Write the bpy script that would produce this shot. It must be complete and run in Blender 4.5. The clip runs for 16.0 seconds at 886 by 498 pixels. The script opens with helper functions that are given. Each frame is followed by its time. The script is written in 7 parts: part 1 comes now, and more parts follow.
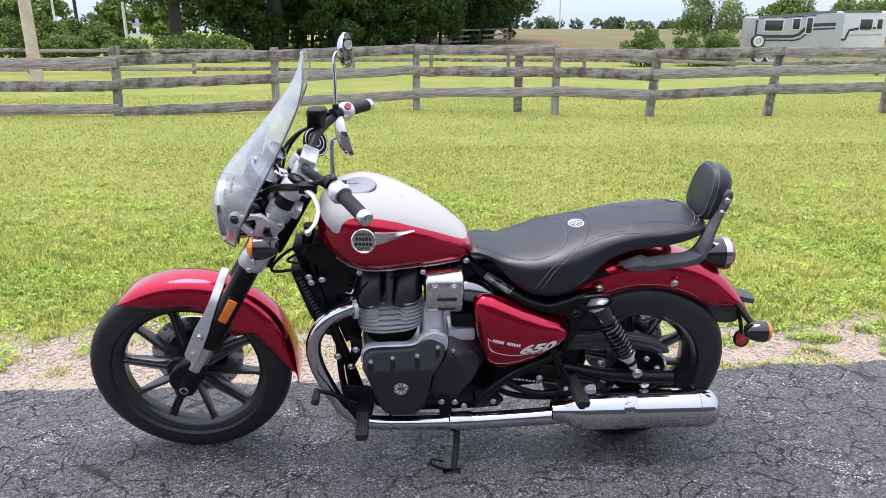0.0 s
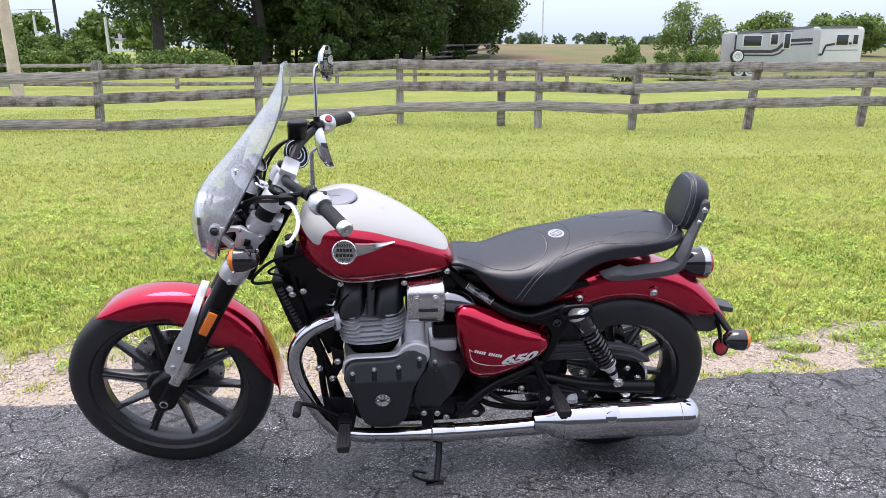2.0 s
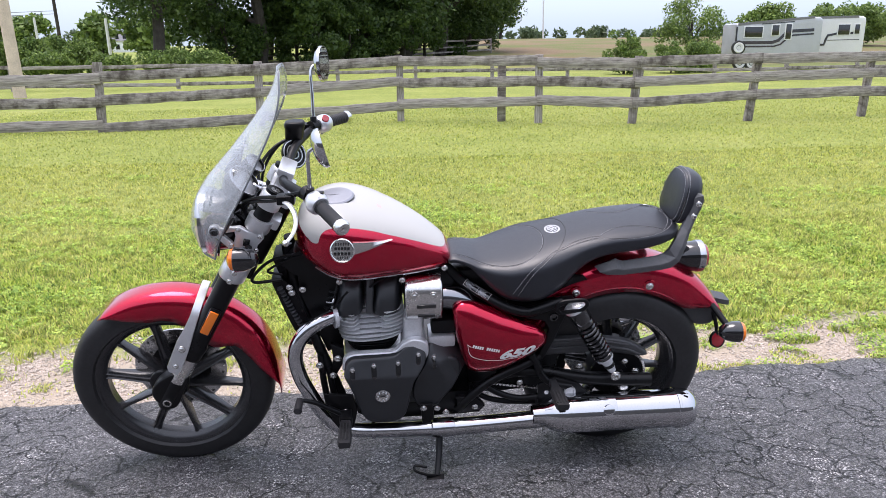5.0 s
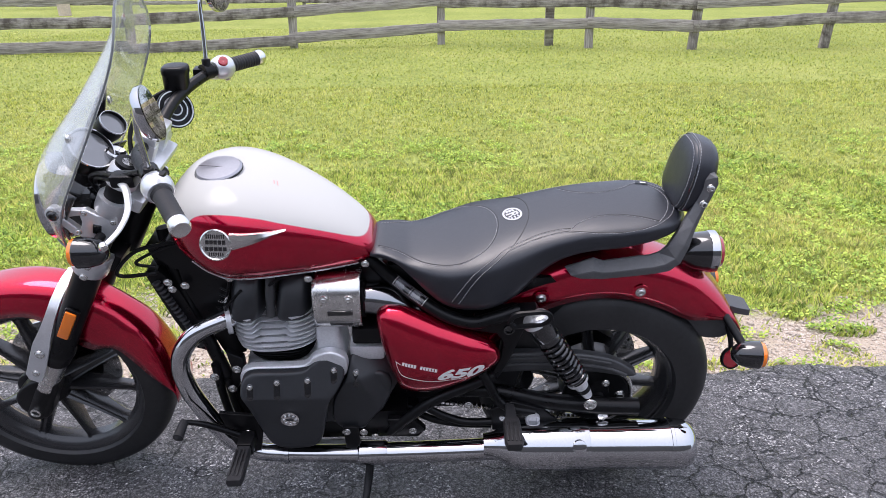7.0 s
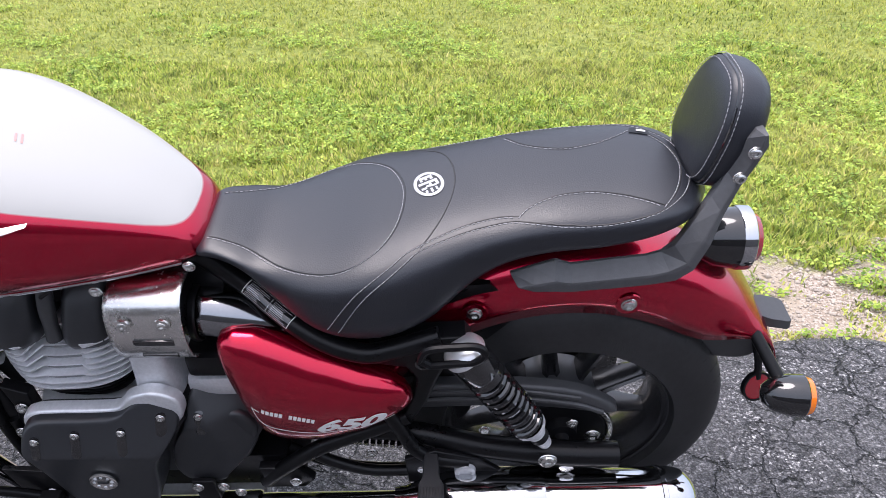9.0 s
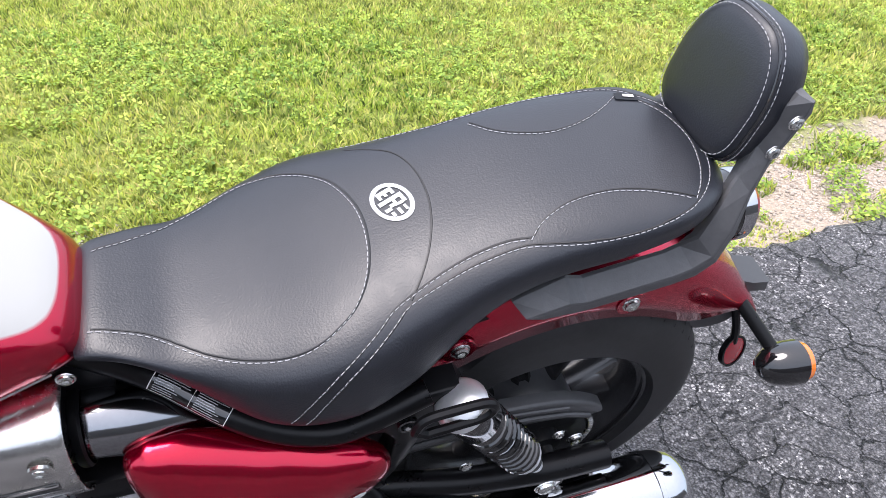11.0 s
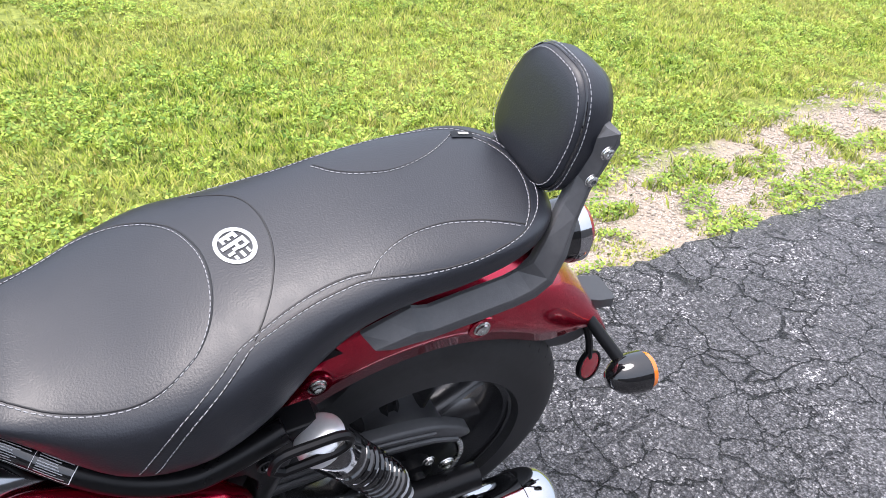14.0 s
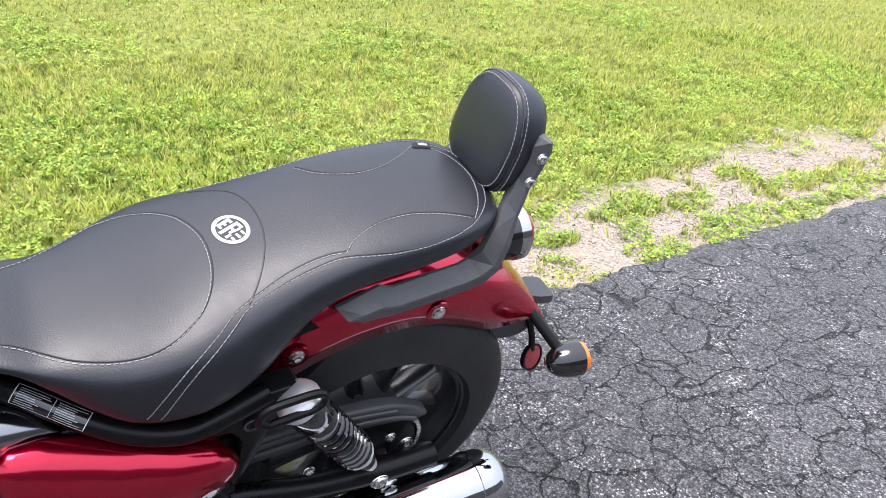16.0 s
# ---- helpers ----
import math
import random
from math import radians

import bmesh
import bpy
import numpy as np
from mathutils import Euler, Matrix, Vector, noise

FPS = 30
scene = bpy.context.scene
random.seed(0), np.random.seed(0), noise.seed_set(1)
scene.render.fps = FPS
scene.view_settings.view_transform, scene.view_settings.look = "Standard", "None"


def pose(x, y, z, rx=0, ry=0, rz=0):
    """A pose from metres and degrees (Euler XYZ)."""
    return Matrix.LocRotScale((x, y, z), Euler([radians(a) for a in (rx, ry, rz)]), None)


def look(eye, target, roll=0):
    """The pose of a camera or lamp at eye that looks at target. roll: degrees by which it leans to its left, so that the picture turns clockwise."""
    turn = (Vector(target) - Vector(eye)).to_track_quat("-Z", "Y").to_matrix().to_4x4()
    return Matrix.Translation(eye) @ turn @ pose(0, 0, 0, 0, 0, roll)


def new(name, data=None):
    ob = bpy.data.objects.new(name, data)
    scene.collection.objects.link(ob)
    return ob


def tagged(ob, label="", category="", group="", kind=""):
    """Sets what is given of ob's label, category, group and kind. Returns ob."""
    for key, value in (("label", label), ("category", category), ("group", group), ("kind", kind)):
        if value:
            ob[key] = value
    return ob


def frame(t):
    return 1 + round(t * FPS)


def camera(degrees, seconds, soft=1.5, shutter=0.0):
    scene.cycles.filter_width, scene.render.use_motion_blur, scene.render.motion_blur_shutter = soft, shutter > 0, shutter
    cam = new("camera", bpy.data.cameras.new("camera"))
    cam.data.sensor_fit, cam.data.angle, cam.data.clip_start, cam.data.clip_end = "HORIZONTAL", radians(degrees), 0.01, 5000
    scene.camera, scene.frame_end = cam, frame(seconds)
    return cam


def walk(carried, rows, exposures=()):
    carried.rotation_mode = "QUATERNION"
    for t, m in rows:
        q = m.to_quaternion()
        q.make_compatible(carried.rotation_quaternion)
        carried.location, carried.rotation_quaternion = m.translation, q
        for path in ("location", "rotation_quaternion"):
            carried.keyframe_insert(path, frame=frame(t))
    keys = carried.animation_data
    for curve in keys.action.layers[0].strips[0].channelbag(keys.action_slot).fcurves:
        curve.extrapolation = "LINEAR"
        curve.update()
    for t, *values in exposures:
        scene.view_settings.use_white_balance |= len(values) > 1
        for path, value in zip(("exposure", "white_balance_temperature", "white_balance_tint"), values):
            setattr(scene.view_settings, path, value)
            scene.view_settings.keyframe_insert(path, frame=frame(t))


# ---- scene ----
cam = camera(63.5, 16.0, soft=0.6)
PATH = [
    (0, (0.694, -2.327, 1.416), (0.82, -0.418, 0.834), 0.2),
    (0.5, (0.712, -2.329, 1.411), (0.84, -0.417, 0.841), 0.2),
    (1, (0.712, -2.328, 1.394), (0.849, -0.414, 0.832), 0.1),
    (1.5, (0.704, -2.327, 1.4), (0.856, -0.412, 0.845), 0.1),
    (2, (0.706, -2.339, 1.409), (0.874, -0.422, 0.865), 0.2),
    (2.5, (0.714, -2.363, 1.413), (0.892, -0.445, 0.875), 0.3),
    (3, (0.698, -2.392, 1.416), (0.885, -0.474, 0.882), 0.5),
    (5.5, (0.749, -2.338, 1.42), (0.893, -0.427, 0.847), -1.1),
    (6, (0.912, -2.224, 1.424), (1.03, -0.327, 0.802), -1.2),
    (6.5, (1.001, -2.039, 1.4), (1.071, -0.162, 0.715), -1.0),
    (7, (1.094, -1.81, 1.417), (1.093, 0.043, 0.664), -0.7),
    (7.5, (1.287, -1.643, 1.409), (1.208, 0.179, 0.59), -0.6),
    (8, (1.364, -1.508, 1.382), (1.214, 0.281, 0.501), -0.8),
    (8.5, (1.311, -1.29, 1.35), (1.203, 0.467, 0.4), -0.5),
    (9, (1.279, -1.129, 1.319), (1.292, 0.576, 0.273), -0.2),
    (9.2, (1.253, -1.057, 1.296), (1.349, 0.64, 0.242), 0.3),
    (11.3, (1.083, -0.789, 1.297), (1.616, 0.674, 0.043), 2.6),
    (11.5, (1.075, -0.81, 1.31), (1.591, 0.671, 0.068), 2.4),
    (12, (1.067, -0.839, 1.313), (1.562, 0.666, 0.092), 2.5),
    (12.5, (1.058, -0.847, 1.308), (1.566, 0.664, 0.1), 2.7),
    (13, (1.066, -0.845, 1.312), (1.632, 0.649, 0.108), 3.1),
    (13.5, (1.112, -0.837, 1.313), (1.791, 0.624, 0.129), 3.9),
    (14, (1.15, -0.843, 1.323), (1.944, 0.584, 0.168), 4.7),
    (14.5, (1.15, -0.851, 1.334), (2.044, 0.544, 0.215), 5.2),
    (15, (1.146, -0.857, 1.337), (2.101, 0.523, 0.248), 5.6),
    (15.5, (1.144, -0.913, 1.344), (2.145, 0.462, 0.292), 6.2),
    (16, (1.052, -1.002, 1.347), (1.988, 0.431, 0.313), 7.1),
]
walk(cam, [(t, look(eye, target, roll)) for t, eye, target, roll in PATH],
     [(0.0, 1.57, 6230, 20), (6.0, 1.57, 6230, 20), (9.2, 1.64, 6230, 20), (11.5, 1.83, 6300, 17), (16.0, 1.83, 6300, 17)])

# ---- world and sun ----
world = bpy.data.worlds.new("sky")
scene.world = world
world.use_nodes = True
_n = world.node_tree
_sky = _n.nodes.new("ShaderNodeTexSky")
_sky.sky_type = "NISHITA"
_sky.sun_disc = False
_sky.sun_elevation = radians(79)
_sky.sun_rotation = radians(-70)
_sky.air_density, _sky.dust_density, _sky.ozone_density = 1.0, 3.5, 1.0
_bg = _n.nodes["Background"]
# a thin bright overcast, three times as bright overhead as at the horizon, over the clear sky
_co = _n.nodes.new("ShaderNodeTexCoord")
_xyz = _n.nodes.new("ShaderNodeSeparateXYZ")
_n.links.new(_co.outputs["Generated"], _xyz.inputs[0])
_up = _n.nodes.new("ShaderNodeMapRange")
_n.links.new(_xyz.outputs["Z"], _up.inputs["Value"])
_cloud = _n.nodes.new("ShaderNodeMix")
_cloud.data_type = "RGBA"
_cloud.inputs[6].default_value = (1.75, 2.15, 2.45, 1)
_cloud.inputs[7].default_value = (4.1, 4.2, 4.3, 1)
_n.links.new(_up.outputs[0], _cloud.inputs[0])
_haze = _n.nodes.new("ShaderNodeMix")
_haze.data_type = "RGBA"
_haze.inputs[0].default_value = 0.8
_n.links.new(_sky.outputs[0], _haze.inputs[6])
_n.links.new(_cloud.outputs[2], _haze.inputs[7])
_n.links.new(_haze.outputs[2], _bg.inputs[0])
_bg.inputs[1].default_value = 0.15
sun = new("sun", bpy.data.lights.new("sun", "SUN"))
sun.data.energy, sun.data.angle, sun.data.color = 0.9, radians(35), (1.0, 0.95, 0.88)
sun.matrix_world = look((0, 0, 30), (3.0, -1, 13))


# ---- materials ----
def mat(name, color, rough=0.5, metal=0.0, coat=0.0, vary=0.0, vscale=6.0, bump=0.0, bscale=80.0, bdetail=3.0,
        rvary=0.0, coat_rough=0.03, spec=0.5, coat_ior=1.5):
    """A Principled material with colour variation at two scales, roughness variation and fine relief."""
    m = bpy.data.materials.new(name)
    m.use_nodes = True
    nt = m.node_tree
    b = nt.nodes["Principled BSDF"]
    b.inputs["Base Color"].default_value = (*color, 1)
    b.inputs["Roughness"].default_value = rough
    b.inputs["Metallic"].default_value = metal
    b.inputs["Coat Weight"].default_value = coat
    b.inputs["Coat Roughness"].default_value = coat_rough
    b.inputs["Coat IOR"].default_value = coat_ior
    b.inputs["Specular IOR Level"].default_value = spec
    tc = nt.nodes.new("ShaderNodeTexCoord")
    if vary:
        n1, n2 = nt.nodes.new("ShaderNodeTexNoise"), nt.nodes.new("ShaderNodeTexNoise")
        n1.inputs["Scale"].default_value, n2.inputs["Scale"].default_value = vscale, vscale * 9
        n1.inputs["Detail"].default_value = n2.inputs["Detail"].default_value = 4
        ad = nt.nodes.new("ShaderNodeMath")
        ad.operation = "ADD"
        ra = nt.nodes.new("ShaderNodeMapRange")
        ra.inputs["From Min"].default_value, ra.inputs["From Max"].default_value = 0.7, 1.3
        ra.inputs["To Min"].default_value, ra.inputs["To Max"].default_value = 1 - vary, 1 + vary
        mx = nt.nodes.new("ShaderNodeVectorMath")
        mx.operation = "SCALE"
        mx.inputs[0].default_value = color
        for n in (n1, n2):
            nt.links.new(tc.outputs["Object"], n.inputs["Vector"])
        nt.links.new(n1.outputs[0], ad.inputs[0])
        nt.links.new(n2.outputs[0], ad.inputs[1])
        nt.links.new(ad.outputs[0], ra.inputs["Value"])
        nt.links.new(ra.outputs[0], mx.inputs["Scale"])
        nt.links.new(mx.outputs[0], b.inputs["Base Color"])
        if rvary:
            rr = nt.nodes.new("ShaderNodeMapRange")
            rr.inputs["From Min"].default_value, rr.inputs["From Max"].default_value = 0.7, 1.3
            rr.inputs["To Min"].default_value, rr.inputs["To Max"].default_value = max(0.02, rough - rvary), rough + rvary
            nt.links.new(ad.outputs[0], rr.inputs["Value"])
            nt.links.new(rr.outputs[0], b.inputs["Roughness"])
    if bump:
        nb, bp = nt.nodes.new("ShaderNodeTexNoise"), nt.nodes.new("ShaderNodeBump")
        nb.inputs["Scale"].default_value, nb.inputs["Detail"].default_value = bscale, bdetail
        bp.inputs["Strength"].default_value, bp.inputs["Distance"].default_value = bump, 0.3 / bscale
        nt.links.new(tc.outputs["Object"], nb.inputs["Vector"])
        nt.links.new(nb.outputs[0], bp.inputs["Height"])
        nt.links.new(bp.outputs[0], b.inputs["Normal"])
    return m


def node(m, kind, **values):
    n = m.node_tree.nodes.new(kind)
    for k, v in values.items():
        n.inputs[k.replace("_", " ")].default_value = v
    return n


def link(m, a, b):
    m.node_tree.links.new(a, b)


RED_BASE = (0.54, 0.0018, 0.033)
RED = mat("red_paint", RED_BASE, 0.21, 0.92, 1.0, 0.0, 300, coat_rough=0.012, spec=0.0)
CHROME = mat("chrome", (0.56, 0.565, 0.58), 0.07, 1.0, vary=0.03, vscale=20, rvary=0.03)
ALLOY = mat("cast_alloy", (0.70, 0.71, 0.73), 0.42, 0.55, vary=0.1, vscale=20, bump=0.15, bscale=300, rvary=0.06)
# dark grey core: shade between the head fins is put into its colour
FIN_GAP = mat("shaded_gap_alloy", (0.22, 0.225, 0.23), 0.55, 0.4, vary=0.15, vscale=20)
CLAMP = mat("polished_clamp", (0.68, 0.69, 0.71), 0.30, 0.65, vary=0.06, vscale=20, bump=0.05, bscale=250)
CAP_STEEL = mat("brushed_cap", (0.36, 0.36, 0.39), 0.32, 0.8, vary=0.06, vscale=15, rvary=0.05, bump=0.05, bscale=200)
STEEL = mat("brushed_steel", (0.74, 0.73, 0.71), 0.24, 1.0, vary=0.06, vscale=15, rvary=0.06, bump=0.05, bscale=200)
ZINC = mat("zinc_bolt", (0.70, 0.70, 0.68), 0.25, 1.0, vary=0.1, vscale=60)
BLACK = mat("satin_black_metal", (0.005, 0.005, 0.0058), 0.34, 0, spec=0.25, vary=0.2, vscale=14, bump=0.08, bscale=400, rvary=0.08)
COVER = mat("matt_black_casting", (0.018, 0.0195, 0.0225), 0.38, 0.0, spec=0.6, vary=0.12, vscale=10, bump=0.1, bscale=500, rvary=0.05)
GLOSS = mat("gloss_black", (0.008, 0.008, 0.009), 0.08, 0, 1.0)
PLASTIC = mat("textured_black_plastic", (0.042, 0.043, 0.046), 0.45, 0, spec=0.7, vary=0.12, vscale=12, bump=0.25, bscale=600)
ARM_COAT = mat("grained_grey_black_coat", (0.072, 0.073, 0.077), 0.5, 0, spec=0.8, vary=0.14, vscale=14, bump=0.35, bscale=500)
HUB = mat("satin_hub_casting", (0.045, 0.046, 0.05), 0.3, 0, spec=0.75, vary=0.1, vscale=20)
WHEEL = mat("wheel_black", (0.019, 0.019, 0.021), 0.26, 0, spec=0.75, vary=0.1, vscale=20)
RUBBER = mat("tyre_rubber", (0.018, 0.018, 0.019), 0.48, 0, spec=0.5, vary=0.25, vscale=10, bump=0.2, bscale=250)
GRIP = mat("grip_rubber", (0.016, 0.016, 0.018), 0.62, 0, vary=0.15, vscale=20, bump=0.2, bscale=350)
LEATHER = mat("seat_leather", (0.0125, 0.0145, 0.0205), 0.40, 0, spec=0.70, vary=0.12, vscale=7, bump=0.45, bscale=420, bdetail=2, rvary=0.05)
THREAD = mat("grey_thread", (0.40, 0.40, 0.42), 0.7)
AMBER = mat("amber_lens", (0.85, 0.20, 0.01), 0.15, 0, 1.0)
REDLENS = mat("red_lens", (0.35, 0.01, 0.02), 0.12, 0, 1.0)
REDP = mat("faded_red_print", (0.55, 0.30, 0.28), 0.4)
WHITEP = mat("white_print", (0.88, 0.86, 0.84), 0.35)
SILVERP = mat("silver_print", (0.50, 0.51, 0.53), 0.4, 0.2)
# grey metal: the sky's reflection in the dial glass put into the colour
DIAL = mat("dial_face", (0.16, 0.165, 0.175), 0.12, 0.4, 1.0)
DUCT = mat("dark_chrome_duct", (0.30, 0.305, 0.32), 0.12, 1.0, 0.5, vary=0.05, vscale=12)
EDGE = mat("screen_edge", (0.16, 0.17, 0.18), 0.2, 0, 0.5)
MIRROR = mat("mirror_glass", (0.9, 0.9, 0.9), 0.01, 1.0)

GLASS = bpy.data.materials.new("clear_screen")
GLASS.use_nodes = True
_t = GLASS.node_tree
_tr, _gl, _mx, _lw, _df, _m2, _mr = (_t.nodes.new(k) for k in ("ShaderNodeBsdfTransparent", "ShaderNodeBsdfGlossy", "ShaderNodeMixShader", "ShaderNodeLayerWeight", "ShaderNodeBsdfDiffuse", "ShaderNodeMixShader", "ShaderNodeMapRange"))
_tr.inputs[0].default_value = (0.965, 0.972, 0.972, 1)
_gl.inputs["Roughness"].default_value = 0.03
_df.inputs[0].default_value = (0.8, 0.82, 0.84, 1)
_mr.inputs["From Min"].default_value, _mr.inputs["From Max"].default_value = 0.35, 1.0
_mr.inputs["To Min"].default_value, _mr.inputs["To Max"].default_value = 0.10, 0.55
_t.links.new(_lw.outputs["Facing"], _mr.inputs["Value"])
_t.links.new(_mr.outputs[0], _mx.inputs[0])
_t.links.new(_tr.outputs[0], _mx.inputs[1])
_t.links.new(_gl.outputs[0], _mx.inputs[2])
# white diffuse share: sky sheen on the screen put into its colour
_m2.inputs[0].default_value = 0.13
_t.links.new(_mx.outputs[0], _m2.inputs[1])
_t.links.new(_df.outputs[0], _m2.inputs[2])
_t.links.new(_m2.outputs[0], _t.nodes["Material Output"].inputs["Surface"])


def tank_material():
    """Red below and cream above a curved dividing line, with a thin black joint between."""
    m = mat("two_tone_tank_paint", RED_BASE, 0.21, 0.0, 1.0, coat_rough=0.012, spec=0.0)
    b = m.node_tree.nodes["Principled BSDF"]
    tc = node(m, "ShaderNodeTexCoord")
    sp = node(m, "ShaderNodeSeparateXYZ")
    link(m, tc.outputs["Object"], sp.inputs[0])
    mr = node(m, "ShaderNodeMapRange", From_Min=0.44, From_Max=0.94)
    link(m, sp.outputs["X"], mr.inputs["Value"])
    fc = node(m, "ShaderNodeFloatCurve")
    line = TANK_LINE
    cv = fc.mapping.curves[0]
    pts = [((u - 0.44) / 0.5, (w - 0.75) / 0.25) for u, w in line]
    cv.points[0].location, cv.points[1].location = pts[0], pts[-1]
    for p in pts[1:-1]:
        cv.points.new(*p)
    fc.mapping.update()
    link(m, mr.outputs[0], fc.inputs["Value"])
    h = node(m, "ShaderNodeMapRange", From_Min=0.75, From_Max=1.0)
    link(m, sp.outputs["Z"], h.inputs["Value"])
    d = node(m, "ShaderNodeMath")
    d.operation = "SUBTRACT"
    link(m, h.outputs[0], d.inputs[0])
    link(m, fc.outputs[0], d.inputs[1])
    ramp = node(m, "ShaderNodeMapRange", From_Min=-0.004, From_Max=0.004)
    link(m, d.outputs[0], ramp.inputs["Value"])
    mx = node(m, "ShaderNodeMix")
    mx.data_type = "RGBA"
    mx.inputs[6].default_value = (*RED_BASE, 1)
    mx.inputs[7].default_value = (0.455, 0.455, 0.438, 1)
    link(m, ramp.outputs[0], mx.inputs[0])
    link(m, mx.outputs[2], b.inputs["Base Color"])
    me = node(m, "ShaderNodeMapRange", To_Min=0.92, To_Max=0.0)
    link(m, ramp.outputs[0], me.inputs["Value"])
    link(m, me.outputs[0], b.inputs["Metallic"])
    ct = node(m, "ShaderNodeMapRange", To_Min=1.0, To_Max=0.4)
    link(m, ramp.outputs[0], ct.inputs["Value"])
    link(m, ct.outputs[0], b.inputs["Coat Weight"])
    cr = node(m, "ShaderNodeMapRange", To_Min=0.012, To_Max=0.10)
    link(m, ramp.outputs[0], cr.inputs["Value"])
    link(m, cr.outputs[0], b.inputs["Coat Roughness"])
    return m


TANK_LINE = [(0.44, 0.955), (0.473, 0.932), (0.495, 0.914), (0.512, 0.9035), (0.524, 0.905), (0.533, 0.925), (0.545, 0.941), (0.562, 0.949), (0.5875, 0.952), (0.624, 0.9495),
             (0.676, 0.937), (0.729, 0.916), (0.782, 0.8925), (0.8355, 0.8657), (0.871, 0.8455), (0.897, 0.831), (0.912, 0.8243), (0.94, 0.815)]
TANK = tank_material()


def ramp_colors(m, source, stops):
    r = node(m, "ShaderNodeValToRGB")
    e = r.color_ramp.elements
    e[0].position, e[0].color = stops[0][0], (*stops[0][1], 1)
    e[1].position, e[1].color = stops[-1][0], (*stops[-1][1], 1)
    for p, c in stops[1:-1]:
        k = e.new(p)
        k.color = (*c, 1)
    link(m, source, r.inputs[0])
    return r.outputs[0]


def noise_node(m, scale, detail=4.0, rough=0.55, coord="Object", vec=None):
    n = node(m, "ShaderNodeTexNoise", Scale=scale, Detail=detail, Roughness=rough)
    if vec is None:
        vec = node(m, "ShaderNodeTexCoord").outputs[coord]
    link(m, vec, n.inputs["Vector"])
    return n.outputs[0]


def mix(m, fac, a, b, mode="MIX"):
    x = node(m, "ShaderNodeMix")
    x.data_type, x.blend_type = "RGBA", mode
    for i, v in ((0, fac), (6, a), (7, b)):
        if isinstance(v, (int, float)):
            x.inputs[i].default_value = v
        elif isinstance(v, tuple):
            x.inputs[i].default_value = (*v, 1)
        else:
            link(m, v, x.inputs[i])
    return x.outputs[2]


def mapr(m, v, a, b, c=0.0, d=1.0):
    r = node(m, "ShaderNodeMapRange", From_Min=a, From_Max=b, To_Min=c, To_Max=d)
    link(m, v, r.inputs["Value"])
    return r.outputs[0]


